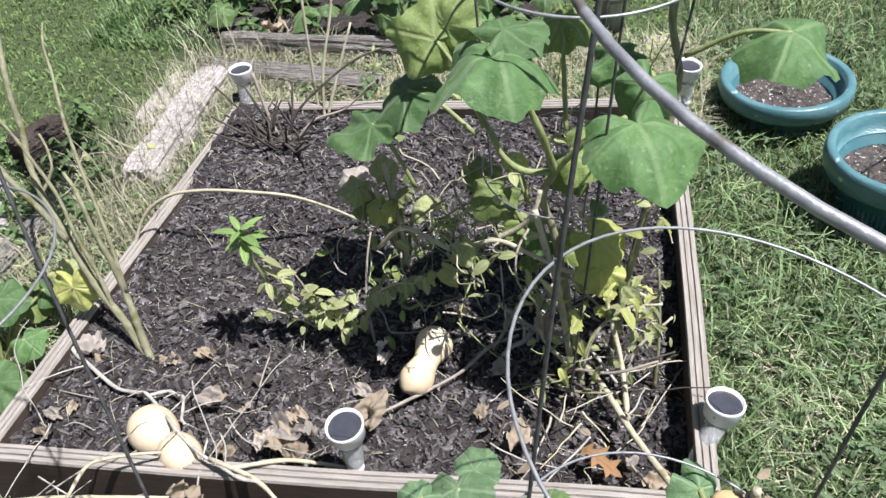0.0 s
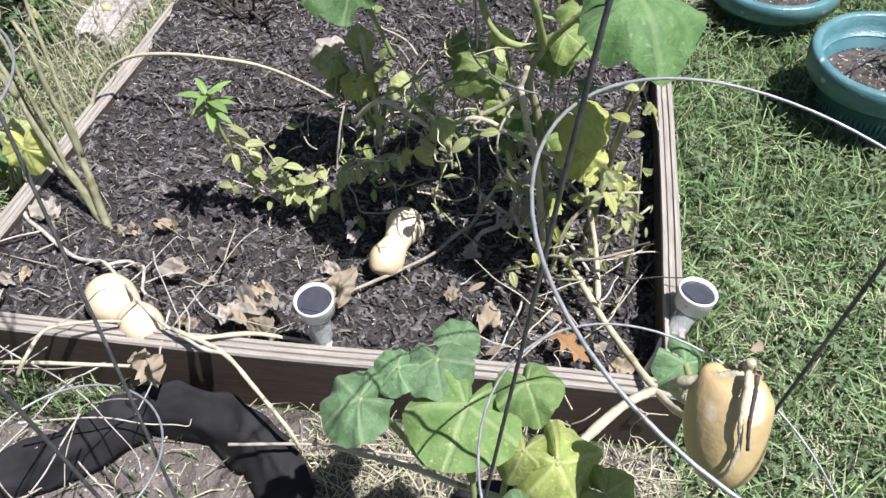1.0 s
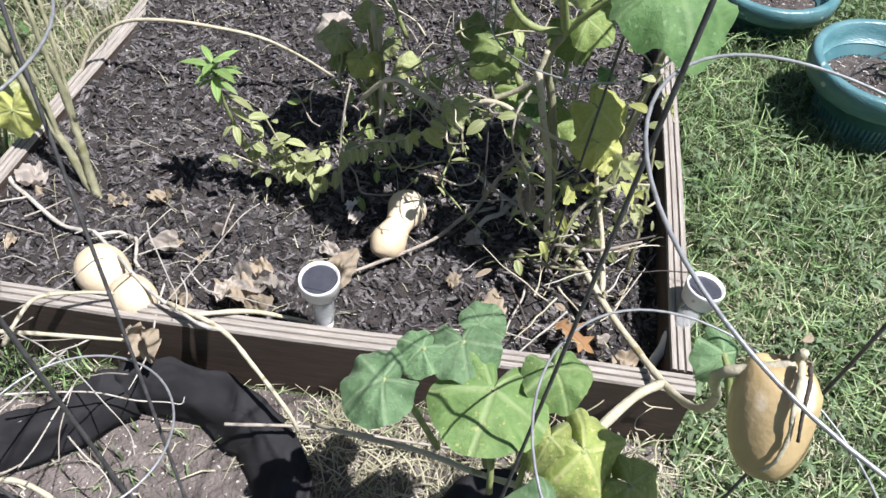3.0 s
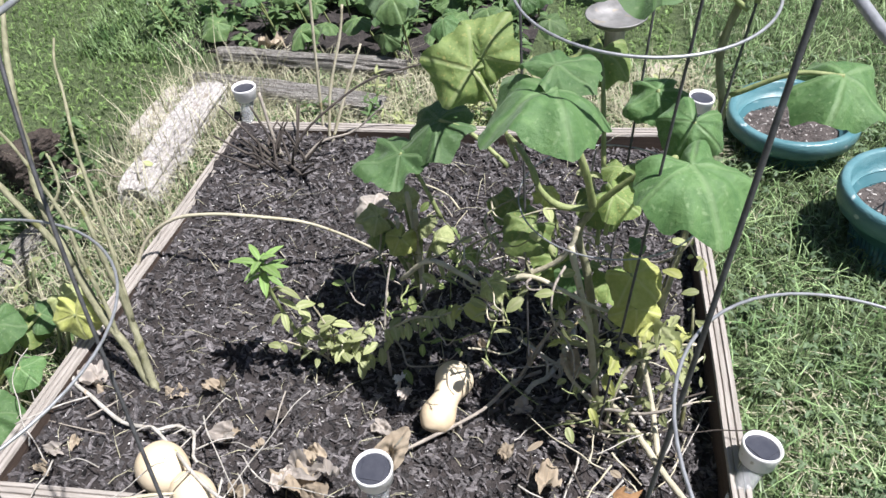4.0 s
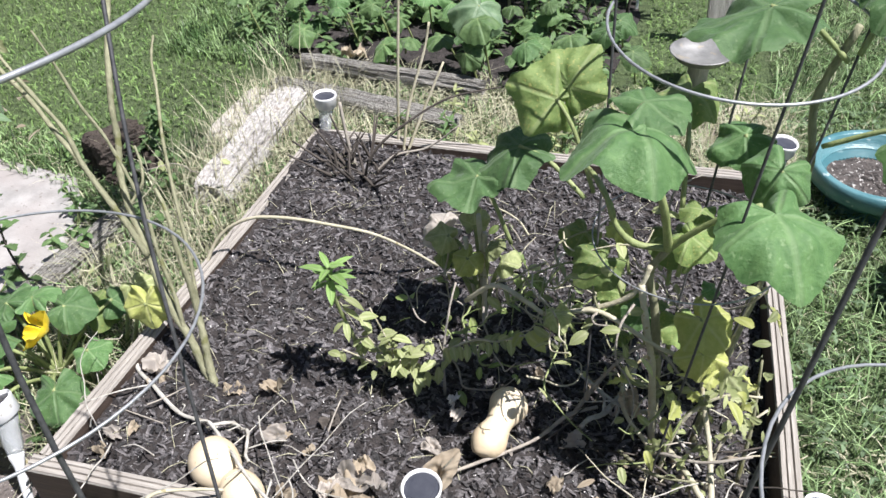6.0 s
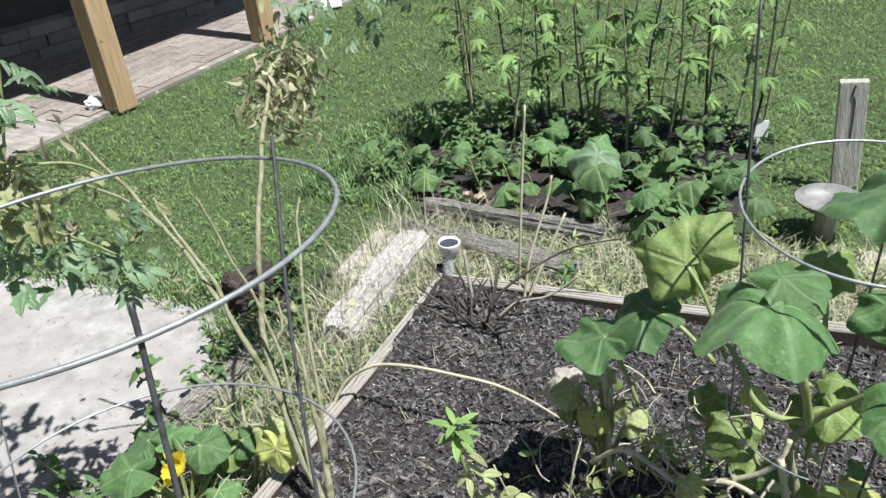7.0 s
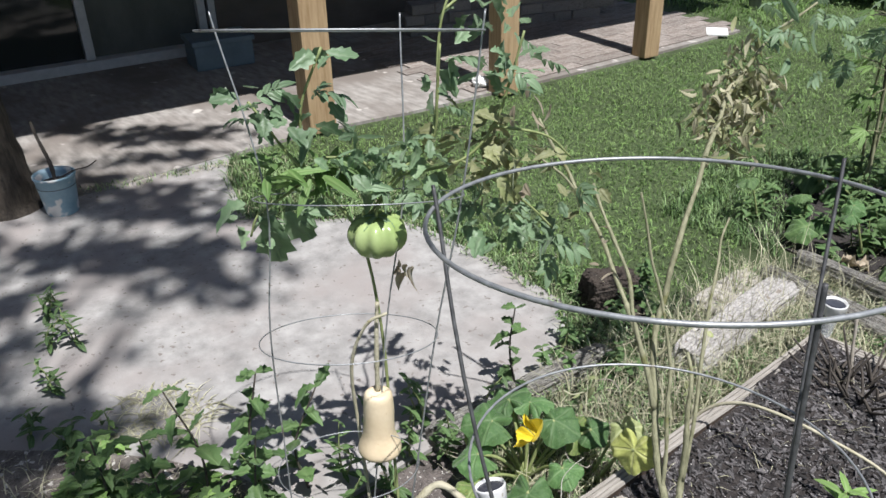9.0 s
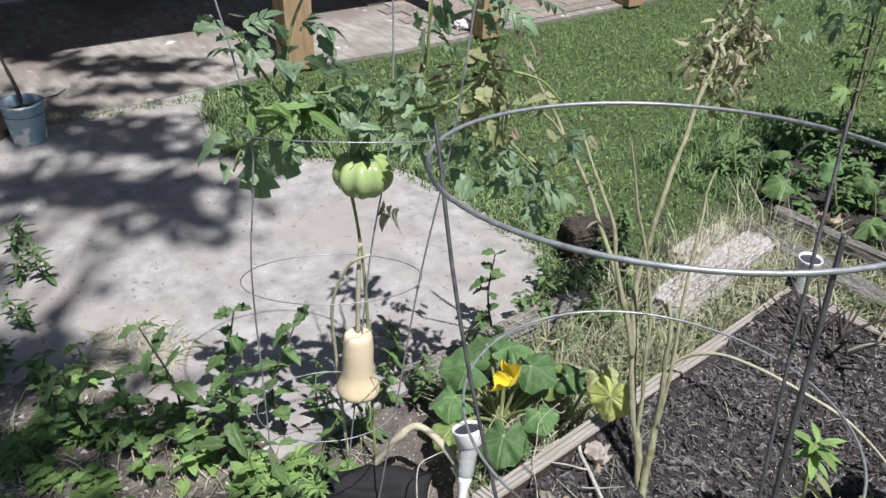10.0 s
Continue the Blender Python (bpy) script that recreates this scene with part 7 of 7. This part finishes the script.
for k, (at, s, rz, m, t, lab) in enumerate((
        ((0.025, 0.965, 0.125), 0.058, 60, LEAF_DRY, (20, -30), "curled tan leaf leaning on the stick"), ((0.286, 0.954, 0.115), 0.05, 90, LEAF_DRY, (10, 20), "brown shrivelled leaf on the mulch"),
        ((-0.115, 0.884, 0.12), 0.06, 170, LEAF_DRY, (10, 10), "pale withered leaf on the mulch"),
        ((-0.2, 0.744, 0.175), 0.056, -80, LEAF_DRY, (0, 62), "withered leaf hanging over the front board"), ((-0.283, 0.962, 0.11), 0.035, 20, LEAF_DRY, (0, 0), "bleached leaf scrap in the mulch"),
        ((-0.01, 1.135, 0.1), 0.022, 40, PERLITE, (0, 0), "white paper-like scrap in the mulch"), ((-0.549, 0.997, 0.125), 0.04, 130, LEAF_DRY, (0, 0), "bleached leaf on the mulch by the board"),
        ((0.505, 0.92, 0.1), 0.035, 30, LEAF_DRY, (0, 0), "small withered leaf by the corner"), ((-0.08, 0.86, 0.13), 0.04, 30, LEAF_DRY, (0, -20), "curled brown leaf by the light"),
        ((-0.415, 1.03, 0.11), 0.035, 10, LEAF_DRY, (0, 0), "pale leaf at the stalk foot"), ((0.3, 1.17, 0.17), 0.04, -60, LEAF_DRY, (0, 30), "bleached leaf caught in the vine"),
        ((0.21, 1.01, 0.1), 0.03, 70, LEAF_DRY, (0, 0), "brown leaf scrap in the mulch"), ((-0.2, 1.02, 0.105), 0.03, 200, TWIG, (0, 0), "dark leaf scrap in the mulch"))):
    dead_leaf(at, s, rz, m, k + 3, lab, t)


def oak_leaf(at, size, rz, material, label):
    """A narrow blade cut into pointed lobes, curling up at its rim."""
    V, F, U = [], [], []
    half = [(0.0, 0.02), (0.12, 0.05), (0.2, 0.2), (0.27, 0.07), (0.38, 0.1), (0.48, 0.3), (0.53, 0.1), (0.64, 0.1), (0.76, 0.25), (0.78, 0.08), (0.88, 0.06), (1.0, 0.0)]
    for x, w in half:
        z = 0.12 * math.sin(5 * x)
        V += [(x + 0.25 * w, -w, z + 0.5 * w), (x, 0, z), (x + 0.25 * w, w, z + 0.35 * w)]
        U += [(0.3, x), (0.0, max(x, 0.3)), (0.3, x)]
    for i in range(len(half) - 1):
        a = 3 * i
        F += [(a, a + 1, a + 4, a + 3), (a + 1, a + 2, a + 5, a + 4)]
    ob = foliage("dead_leaf", [((V, F, U), Matrix.Scale(size, 4))], material)
    ob.matrix_basis = pose(*at, 8, -6, rz)
    return tagged(ob, label, "dead leaf", "withered leaves")


oak_leaf((0.385, 0.96, 0.112), 0.085, -32, LEAF_RUST, "rust-orange oak leaf on the mulch")
rnd = random.Random(212)
for k in range(18):
    x, y = (rnd.uniform(-0.58, 0.02), rnd.uniform(0.82, 1.06)) if k < 9 else (rnd.uniform(0.1, 0.52), rnd.uniform(0.93, 1.25))
    dead_leaf((x, y, soil_height(x, y) + 0.012), rnd.uniform(0.018, 0.042), rnd.uniform(0, 360), (LEAF_DRY, LEAF_BLEACHED)[k % 2], 30 + k, ("bleached withered leaf on the mulch", "brown withered leaf on the mulch")[1 - k % 2], (rnd.uniform(-30, 30), rnd.uniform(-30, 30)))
for k, (x, y, z, s) in enumerate([(-0.118, 0.903, 0.135, 0.07), (-0.137, 0.872, 0.135, 0.055), (-0.096, 0.93, 0.135, 0.05), (-0.27, 0.95, 0.135, 0.05), (0.014, 1.087, 0.135, 0.045), (-0.069, 0.899, 0.135, 0.05)]):
    dead_leaf((x, y, z), s * 0.72, 70 * k, (LEAF_BLEACHED, LEAF_DRY)[k == 2], 80 + k, ("large crumpled bleached leaf on the mulch", "large brown crumpled leaf on the mulch")[k == 2], (15 - 12 * k, 20 - 9 * k))
dead_leaf((-0.8, 2.47, 0.05), 0.07, 30, LEAF_DRY, 71, "tan-yellow dead leaf before the second bed", (-20, 10))


# ---- weeds ----
def weed(at, h, seed, material, label, pairs=7, size=(0.03, 0.06), template=None, group="weeds by the slab", lean=0.12):
    ob = thing("weed", label, "weed", group, at=at)
    rnd = random.Random(seed)
    it = []
    for b in range(rnd.choice((1, 2, 2, 3))):
        e = Vector((rnd.gauss(0, lean) * h * 2, rnd.gauss(0, lean) * h * 2, h * rnd.uniform(0.7, 1)))
        pts = smooth_path([(0, 0, 0), e * 0.5 + Vector((rnd.gauss(0, 0.01), rnd.gauss(0, 0.01), 0.01)), e], 6)
        bm = bmesh.new()
        tube(bm, pts, 0.0025, 0.0012, 6)
        part("stem", bm, STEM, ob, smooth=True)
        for k in range(pairs):
            f = 0.2 + 0.8 * k / max(1, pairs - 1)
            p = pts[min(len(pts) - 1, int(f * (len(pts) - 1)))]
            a = k * 1.57 + rnd.gauss(0, 0.3)
            for s in (0, math.pi):
                d = (math.cos(a + s), math.sin(a + s), rnd.gauss(0.15, 0.3))
                it.append((template or LANCE, aim(p, d, (rnd.gauss(0, 0.2), rnd.gauss(0, 0.2), 1)) @ Matrix.Scale(rnd.uniform(*size) * (1.15 - 0.5 * f), 4)))
    foliage("leaves", it, material, ob)
    return ob


def tall_weed(at, h, seed, size=(0.055, 0.085), lean=(0.0, 0.0)):
    """One upright stem with wide-spaced pairs of long pointed leaves."""
    ob = thing("weed", "tall dark weed with wide-spaced pointed leaves", "weed", "weeds by the slab", at=at)
    rnd = random.Random(seed)
    pts = smooth_path([(0, 0, 0), (rnd.gauss(0, 0.012) + lean[0] * 0.6, rnd.gauss(0, 0.012) + lean[1] * 0.6, h * 0.5), (rnd.gauss(0, 0.02) + lean[0], rnd.gauss(0, 0.02) + lean[1], h)], 8)
    bm = bmesh.new()
    tube(bm, pts, 0.0034, 0.0018, 7)
    part("stem", bm, TWIG, ob, smooth=True)
    it = []
    for k in range(6):
        f = 0.28 + 0.72 * k / 5
        p = pts[int(f * (len(pts) - 1))]
        a = k * 1.5 + rnd.gauss(0, 0.25)
        for side in (0.0, math.pi):
            q = a + side + rnd.gauss(0, 0.2)
            it.append((rnd.choice(OVATE), aim(p, (math.cos(q), math.sin(q), rnd.uniform(-0.1, 0.5)), (rnd.gauss(0, 0.2), rnd.gauss(0, 0.2), 1)) @ Matrix.Scale(rnd.uniform(*size) * (1.1 - 0.45 * f), 4)))
    foliage("leaves", it, LEAF_WEED, ob)
    return ob


for k, (x, y, h) in enumerate(((-1.227, 0.435, 0.36), (-1.179, 0.548, 0.37), (-1.147, 0.642, 0.3), (-1.383, 0.27, 0.22), (-1.28, 0.36, 0.24), (-1.1, 0.5, 0.26))):
    tall_weed((x, y, 0.0), h, 700 + k)
tall_weed((-1.03, 1.205, 0.0), 0.25, 731, (0.045, 0.065), (-0.125, 0.085))
slab("ground_litter", [(-1.75, 0.12), (-1.6, 0.29), (-1.45, 0.42), (-1.28, 0.53), (-1.13, 0.585), (-0.95, 0.56), (-0.96, 0.0), (-1.1, -0.6), (-1.6, -0.4)], -0.03, 0.02, LITTER, "weedy soil strewn with pale chips at the edge of the slab", "soil")
rnd = random.Random(101)
placed = 0
while placed < 72:
    x, y = rnd.uniform(-1.75, -0.9), rnd.uniform(-0.1, 0.72)
    if y > 0.53 + 0.45 * (x + 1.45) - 0.1 or y < 0.02 - 0.9 * (x + 1.35):
        continue
    placed += 1
    weed((x, y, 0.0), rnd.uniform(0.05, 0.13) * (1.6 if placed % 5 == 0 else 1), 200 + placed, (LEAF_WEED, LEAF_SUNNY, LEAF_WEED, LEAF_SUNNY, LEAF_BRIGHT)[placed % 5], "leafy green weed growing at the slab edge", 4, (0.028, 0.062), (OVATE[2], OVATE[0], PALM[0], BROAD)[placed % 4])
for k, (x, y, h) in enumerate(((-1.12, 0.72, 0.22), (-1.08, 0.88, 0.2), (-1.16, 0.98, 0.16), (-1.06, 1.1, 0.16), (-1.12, 1.42, 0.14), (-1.04, 1.5, 0.12), (-1.02, 0.95, 0.18), (-1.0, 0.78, 0.2), (-0.98, 0.62, 0.22))):
    weed((x, y, 0.0), h, 300 + k, LEAF_WEED, "upright weed with paired pointed leaves by the slab", 5, (0.03, 0.052), LANCE)
for k, (x, y, h) in enumerate(((-2.36, 0.45, 0.12), (-2.3, 0.4, 0.1), (-2.08, 0.42, 0.14), (-2.12, 0.36, 0.1), (-1.9, 0.3, 0.1), (-1.75, 0.2, 0.12))):
    weed((x, y, 0.01), h, 330 + k, LEAF_WEED, "small weed in a crack of the slab", 6, (0.03, 0.05), LANCE, "weeds in the slab")
for k, (x, y, h) in enumerate(((-1.1, 1.8, 0.14), (-1.2, 1.92, 0.1), (-0.98, 1.62, 0.12), (-0.93, 1.45, 0.14))):
    weed((x, y, 0.0), h, 350 + k, LEAF_WEED, "dark weed clump at the rock", 7, (0.03, 0.05), BROAD, "weeds at the rock")
weed((1.02, 1.8, 0.11), 0.07, 371, LEAF_WEED, "tiny seedling in the teal pot", 3, (0.02, 0.035), LANCE, "seedlings")
rnd = random.Random(66)
for k in range(16):
    weed((rnd.uniform(-0.55, 0.5), rnd.uniform(1.96, 2.26), 0.0), rnd.uniform(0.1, 0.22), 400 + k, LEAF_LIME if k % 3 else LEAF_WEED, "spindly pale weed behind the bed", 6, (0.02, 0.045), LANCE, "weeds behind the bed")


# okra stand in the second bed
def okra(at, h, seed):
    ob = thing("okra_plant", "tall okra plant with hand-shaped leaves", "okra plant", "okra stand", at=at)
    rnd = random.Random(seed)
    e = Vector((rnd.gauss(0, 0.05), rnd.gauss(0, 0.05), h))
    pts = smooth_path([(0, 0, 0), e * 0.5 + Vector((rnd.gauss(0, 0.02), rnd.gauss(0, 0.02), 0)), e], 8)
    bm = bmesh.new()
    tube(bm, pts, 0.006, 0.003, 7)
    it, fl = [], []
    for k in range(9):
        p = pts[int((0.35 + 0.65 * k / 8) * (len(pts) - 1))]
        a = k * 2.4 + rnd.gauss(0, 0.3)
        d = Vector((math.cos(a), math.sin(a), rnd.uniform(-0.1, 0.5)))
        q = p + d * rnd.uniform(0.05, 0.12)
        tube(bm, [p, p.lerp(q, 0.5) + Vector((0, 0, 0.006)), q], 0.002, 0.0014, 5)
        it.append((rnd.choice(PALM), aim(q, d + Vector((0, 0, -0.5)), (rnd.gauss(0, 0.3), rnd.gauss(0, 0.3), 1)) @ Matrix.Scale(rnd.uniform(0.06, 0.11), 4)))
    part("stem", bm, STEM_TAN if seed % 3 else TWIG, ob, smooth=True)
    foliage("leaves", it, LEAF_SUNNY if seed % 2 else LEAF_OKRA, ob)


rnd = random.Random(88)
for k in range(24):
    okra((-1.15 + 1.2 * k / 23 + rnd.gauss(0, 0.04), rnd.uniform(2.95, 3.35), 0.02), rnd.uniform(0.5, 0.88), 500 + k)
rnd = random.Random(89)
for k in range(80):
    weed((rnd.uniform(-1.3, 0.06), rnd.uniform(2.46, 3.3), 0.015), rnd.uniform(0.06, 0.16), 600 + k, LEAF_WEED, "dark leafy weed in the second bed", 6, (0.03, 0.06), (BROAD, LANCE)[k % 2], "weeds in the second bed")


# ---- grass ----
def inside(poly, x, y):
    c = False
    for i in range(len(poly)):
        (x0, y0), (x1, y1) = poly[i - 1], poly[i]
        if (y0 > y) != (y1 > y) and x < (x1 - x0) * (y - y0) / (y1 - y0) + x0:
            c = not c
    return c


def scatter(poly, count, seed, holes=(), z=0.0, patch=0.0):
    rng = random.Random(seed)
    xs, ys = [p[0] for p in poly], [p[1] for p in poly]
    out = []
    while len(out) < count:
        x, y = rng.uniform(min(xs), max(xs)), rng.uniform(min(ys), max(ys))
        if patch and noise.noise((x * 5, y * 5, seed)) < rng.uniform(-1, 1) * patch - 0.2:
            continue
        if inside(poly, x, y) and not any(inside(h, x, y) for h in holes):
            out.append((x, y, z))
    return out


POT_HOLES = [[(0.787 + 0.1 * math.cos(a), 2.135 + 0.1 * math.sin(a)) for a in np.linspace(0, 6.0, 12)], [(0.988 + 0.105 * math.cos(a), 1.76 + 0.105 * math.sin(a)) for a in np.linspace(0, 6.0, 12)]]
RIGHT = [(0.63, 0.1), (2.2, 0.1), (2.6, 4.2), (0.5, 4.2), (0.56, 1.95)]
blade_field("lawn_grass", scatter(RIGHT, 42000, 1, POT_HOLES), (0.02, 0.075), BLADE, 1, 1.2, 0.003, "shaggy green lawn grass beside the bed")
blade_field("lawn_tufts", scatter(RIGHT, 11000, 14, POT_HOLES, 0.0, 0.9), (0.06, 0.12), BLADE, 14, 1.5, 0.0034, "longer bent grass tufts in the lawn")
LEFT = [(-1.2, 1.72), (-2.15, 1.64), (-2.52, 1.23), (-2.95, 1.36), (-3.14, 1.5), (-3.1, 1.9), (-2.95, 3.0), (-2.83, 4.2), (-2.8, 5.2), (-4.0, 5.7), (-3.6, 7.6), (0.6, 7.4), (0.55, 4.2), (0.5, 2.52), (0.1, 2.52), (0.12, 3.1), (0.03, 3.45), (-0.8, 3.46), (-1.4, 3.1), (-1.25, 2.5), (-1.0, 2.2)]
blade_field("far_turf", scatter([(-4.6, 5.5), (-2.8, 5.3), (-2.8, 7.6), (2.0, 7.6), (2.0, 12.0), (-7.5, 12.0)], 26000, 51), (0.03, 0.08), TURF_BLADE, 51, 1.1, 0.012, "lawn grass at the far end of the yard")
blade_field("lawn_turf", scatter(LEFT, 75000, 2), (0.01, 0.036), TURF_BLADE, 2, 1.2, 0.0045, "close green lawn grass behind the slab")
BEHIND = [(-0.95, 1.9), (0.6, 1.97), (0.6, 2.5), (0.3, 2.45), (-0.9, 2.4)]
blade_field("rough_grass", scatter(BEHIND, 5000, 3), (0.03, 0.1), BLADE, 3, 0.9, 0.004, "rough grass behind the raised bed")
blade_field("bed_edge_grass", scatter([(-1.5, 2.4), (-1.0, 2.4), (-1.1, 2.6), (-1.3, 3.05), (-0.8, 3.4), (-0.8, 3.55), (-1.45, 3.35), (-1.65, 3.0)], 5000, 41), (0.02, 0.08), BLADE, 41, 1.0, 0.0045, "longer grass round the second bed")
blade_field("straw_back", scatter(BEHIND, 9000, 4), (0.02, 0.14), STRAW, 4, 1.4, 0.0028, "dry straw behind the raised bed", "dry grass")
STRIP = [(-1.0, 1.0), (-0.655, 0.8), (-0.645, 1.88), (-0.74, 2.2), (-0.99, 2.3), (-1.05, 1.7)]
blade_field("straw_side", scatter(STRIP, 4200, 5), (0.03, 0.17), STRAW, 5, 1.1, 0.0028, "tall dry grass beside the raised bed", "dry grass")
blade_field("grass_side", scatter(STRIP, 3200, 6), (0.03, 0.12), BLADE, 6, 0.9, 0.004, "green grass mixed into the dry strip")
blade_field("straw_log", scatter([(-1.0, 1.6), (-0.65, 1.3), (-0.65, 2.3), (-1.0, 2.3)], 420, 25), (0.14, 0.3), STRAW, 25, 0.7, 0.0028, "long dry stems leaning over the bleached timber", "dry grass")
FRONTG = [(-1.0, 0.3), (0.62, 0.3), (0.66, 0.84), (0.0, 0.785), (-0.64, 0.735), (-1.0, 0.8)]
blade_field("straw_front", scatter(FRONTG, 650, 7), (0.015, 0.07), STRAW, 7, 1.8, 0.0028, "broken straw on the dirt before the bed", "dry grass")
blade_field("straw_under_board", scatter([(0.0, 0.6), (0.6, 0.55), (0.63, 0.84), (0.0, 0.785)], 1700, 17), (0.02, 0.08), STRAW, 17, 1.7, 0.0026, "dry matted straw below the front board", "dry grass")
blade_field("tuft_under_board", scatter([(-0.62, 0.66), (-0.3, 0.69), (-0.3, 0.765), (-0.62, 0.735)], 420, 18), (0.03, 0.09), BLADE, 18, 0.8, 0.003, "green grass tuft below the front board")
blade_field("grass_front", scatter(FRONTG, 700, 8), (0.02, 0.06), BLADE, 8, 0.9, 0.0035, "sparse grass before the bed")
blade_field("straw_lawn", scatter(RIGHT, 6000, 9), (0.02, 0.06), STRAW, 9, 2.0, 0.003, "dry clippings in the lawn", "dry grass")
blade_field("straw_patch", scatter([(0.66, 0.5), (1.25, 0.55), (1.2, 1.35), (0.66, 1.3)], 1500, 19, (), 0.0, 0.9), (0.02, 0.06), STRAW, 19, 2.0, 0.003, "paler dry patch in the lawn beside the bed", "dry grass")
blade_field("mulch_straw", [(p.x, p.y, soil_height(p.x, p.y)) for p in (bed_uv(random.Random(k).uniform(0.04, 0.96), random.Random(k + 9999).uniform(0.04, 0.96)) for k in range(420))], (0.015, 0.05), STRAW, 10, 2.6, 0.002, "dry straws in the mulch", "dry grass")


def clover(name, poly, count, seed, label, material=None, size=(0.007, 0.024), patch=0.0):
    r = random.Random(seed)
    it = []
    for x, y, z in scatter(poly, count, seed, POT_HOLES, 0.0, patch):
        h = r.uniform(0.015, 0.05)
        a = r.uniform(0, 6.28)
        for k in range(3):
            it.append((BROAD, aim((x, y, h), (math.cos(a + k * 2.1), math.sin(a + k * 2.1), r.gauss(0, 0.2)), (r.gauss(0, 0.2), r.gauss(0, 0.2), 1)) @ Matrix.Scale(r.uniform(*size), 4)))
    return tagged(foliage(name, it, material or LEAF_WEED), label, "clover", "", "stuff")


EDGE = [(-1.06, 1.25), (-1.14, 1.47), (-1.3, 1.62), (-1.6, 1.64), (-1.95, 1.62), (-2.11, 1.59), (-2.33, 1.34), (-2.52, 1.17), (-2.95, 1.31), (-3.14, 1.44), (-3.1, 1.6), (-2.6, 1.8), (-1.9, 1.8), (-1.5, 1.86), (-1.1, 1.8), (-0.96, 1.4)]
blade_field("slab_edge_grass", scatter(EDGE, 5200, 31), (0.02, 0.075), BLADE, 31, 1.1, 0.0045, "ragged grass growing over the slab edge")
blade_field("slab_edge_straw", scatter(EDGE, 900, 32), (0.02, 0.07), STRAW, 32, 1.6, 0.003, "dry stems along the slab edge", "dry grass")
clover("clover_lawn", LEFT, 9000, 33, "clover and broad weeds in the far lawn", LEAF_SUNNY, (0.005, 0.013))
for k, (x, y, h) in enumerate(((-1.12, 1.5, 0.12), (-1.05, 1.62, 0.14), (-1.0, 1.72, 0.12), (-1.1, 1.7, 0.12), (-1.06, 1.36, 0.12), (-1.36, 1.72, 0.08), (-0.98, 1.5, 0.1))):
    weed((x, y, 0.0), h, 450 + k, LEAF_WEED, "dark leafy weed at the slab corner", 8, (0.025, 0.045), BROAD, "weeds at the slab corner")
blade_field("slab_litter", scatter([(-1.75, 0.42), (-1.6, 0.35), (-1.45, 0.5), (-1.55, 0.62), (-1.72, 0.58)], 420, 35, z=0.012), (0.01, 0.035), STRAW, 35, 3.0, 0.0035, "dry litter lying on the slab", "dry litter")
clover("strip_weeds", STRIP, 650, 34, "small green weeds in the dry strip")
clover("clover_patch", [(0.62, 0.4), (1.6, 0.4), (1.9, 2.6), (0.54, 2.6)], 2600, 15, "clover and broad weeds in the lawn", LEAF_CLOVER, (0.006, 0.017), 0.8)
SEAM = [(-3.26, 0.75), (-3.18, 1.05), (-3.12, 1.3), (-3.12, 1.52), (-3.02, 1.52), (-3.06, 1.25), (-3.1, 1.0), (-3.2, 0.75)]
blade_field("seam_grass", scatter(SEAM, 260, 61, (), 0.012), (0.012, 0.045), BLADE, 61, 1.3, 0.004, "sparse grass growing in the seam of the slab")
blade_field("seam_straw", scatter(SEAM, 160, 62, (), 0.012), (0.012, 0.04), STRAW, 62, 2.2, 0.003, "dry litter lying in the seam of the slab", "dry litter")
blade_field("weed_straw", scatter([(-1.7, 0.1), (-1.45, 0.4), (-1.1, 0.56), (-0.98, 0.5), (-1.0, 0.1), (-1.4, -0.2)], 520, 63, (), 0.02), (0.02, 0.09), STRAW, 63, 2.0, 0.003, "broken straw among the weeds", "dry grass")
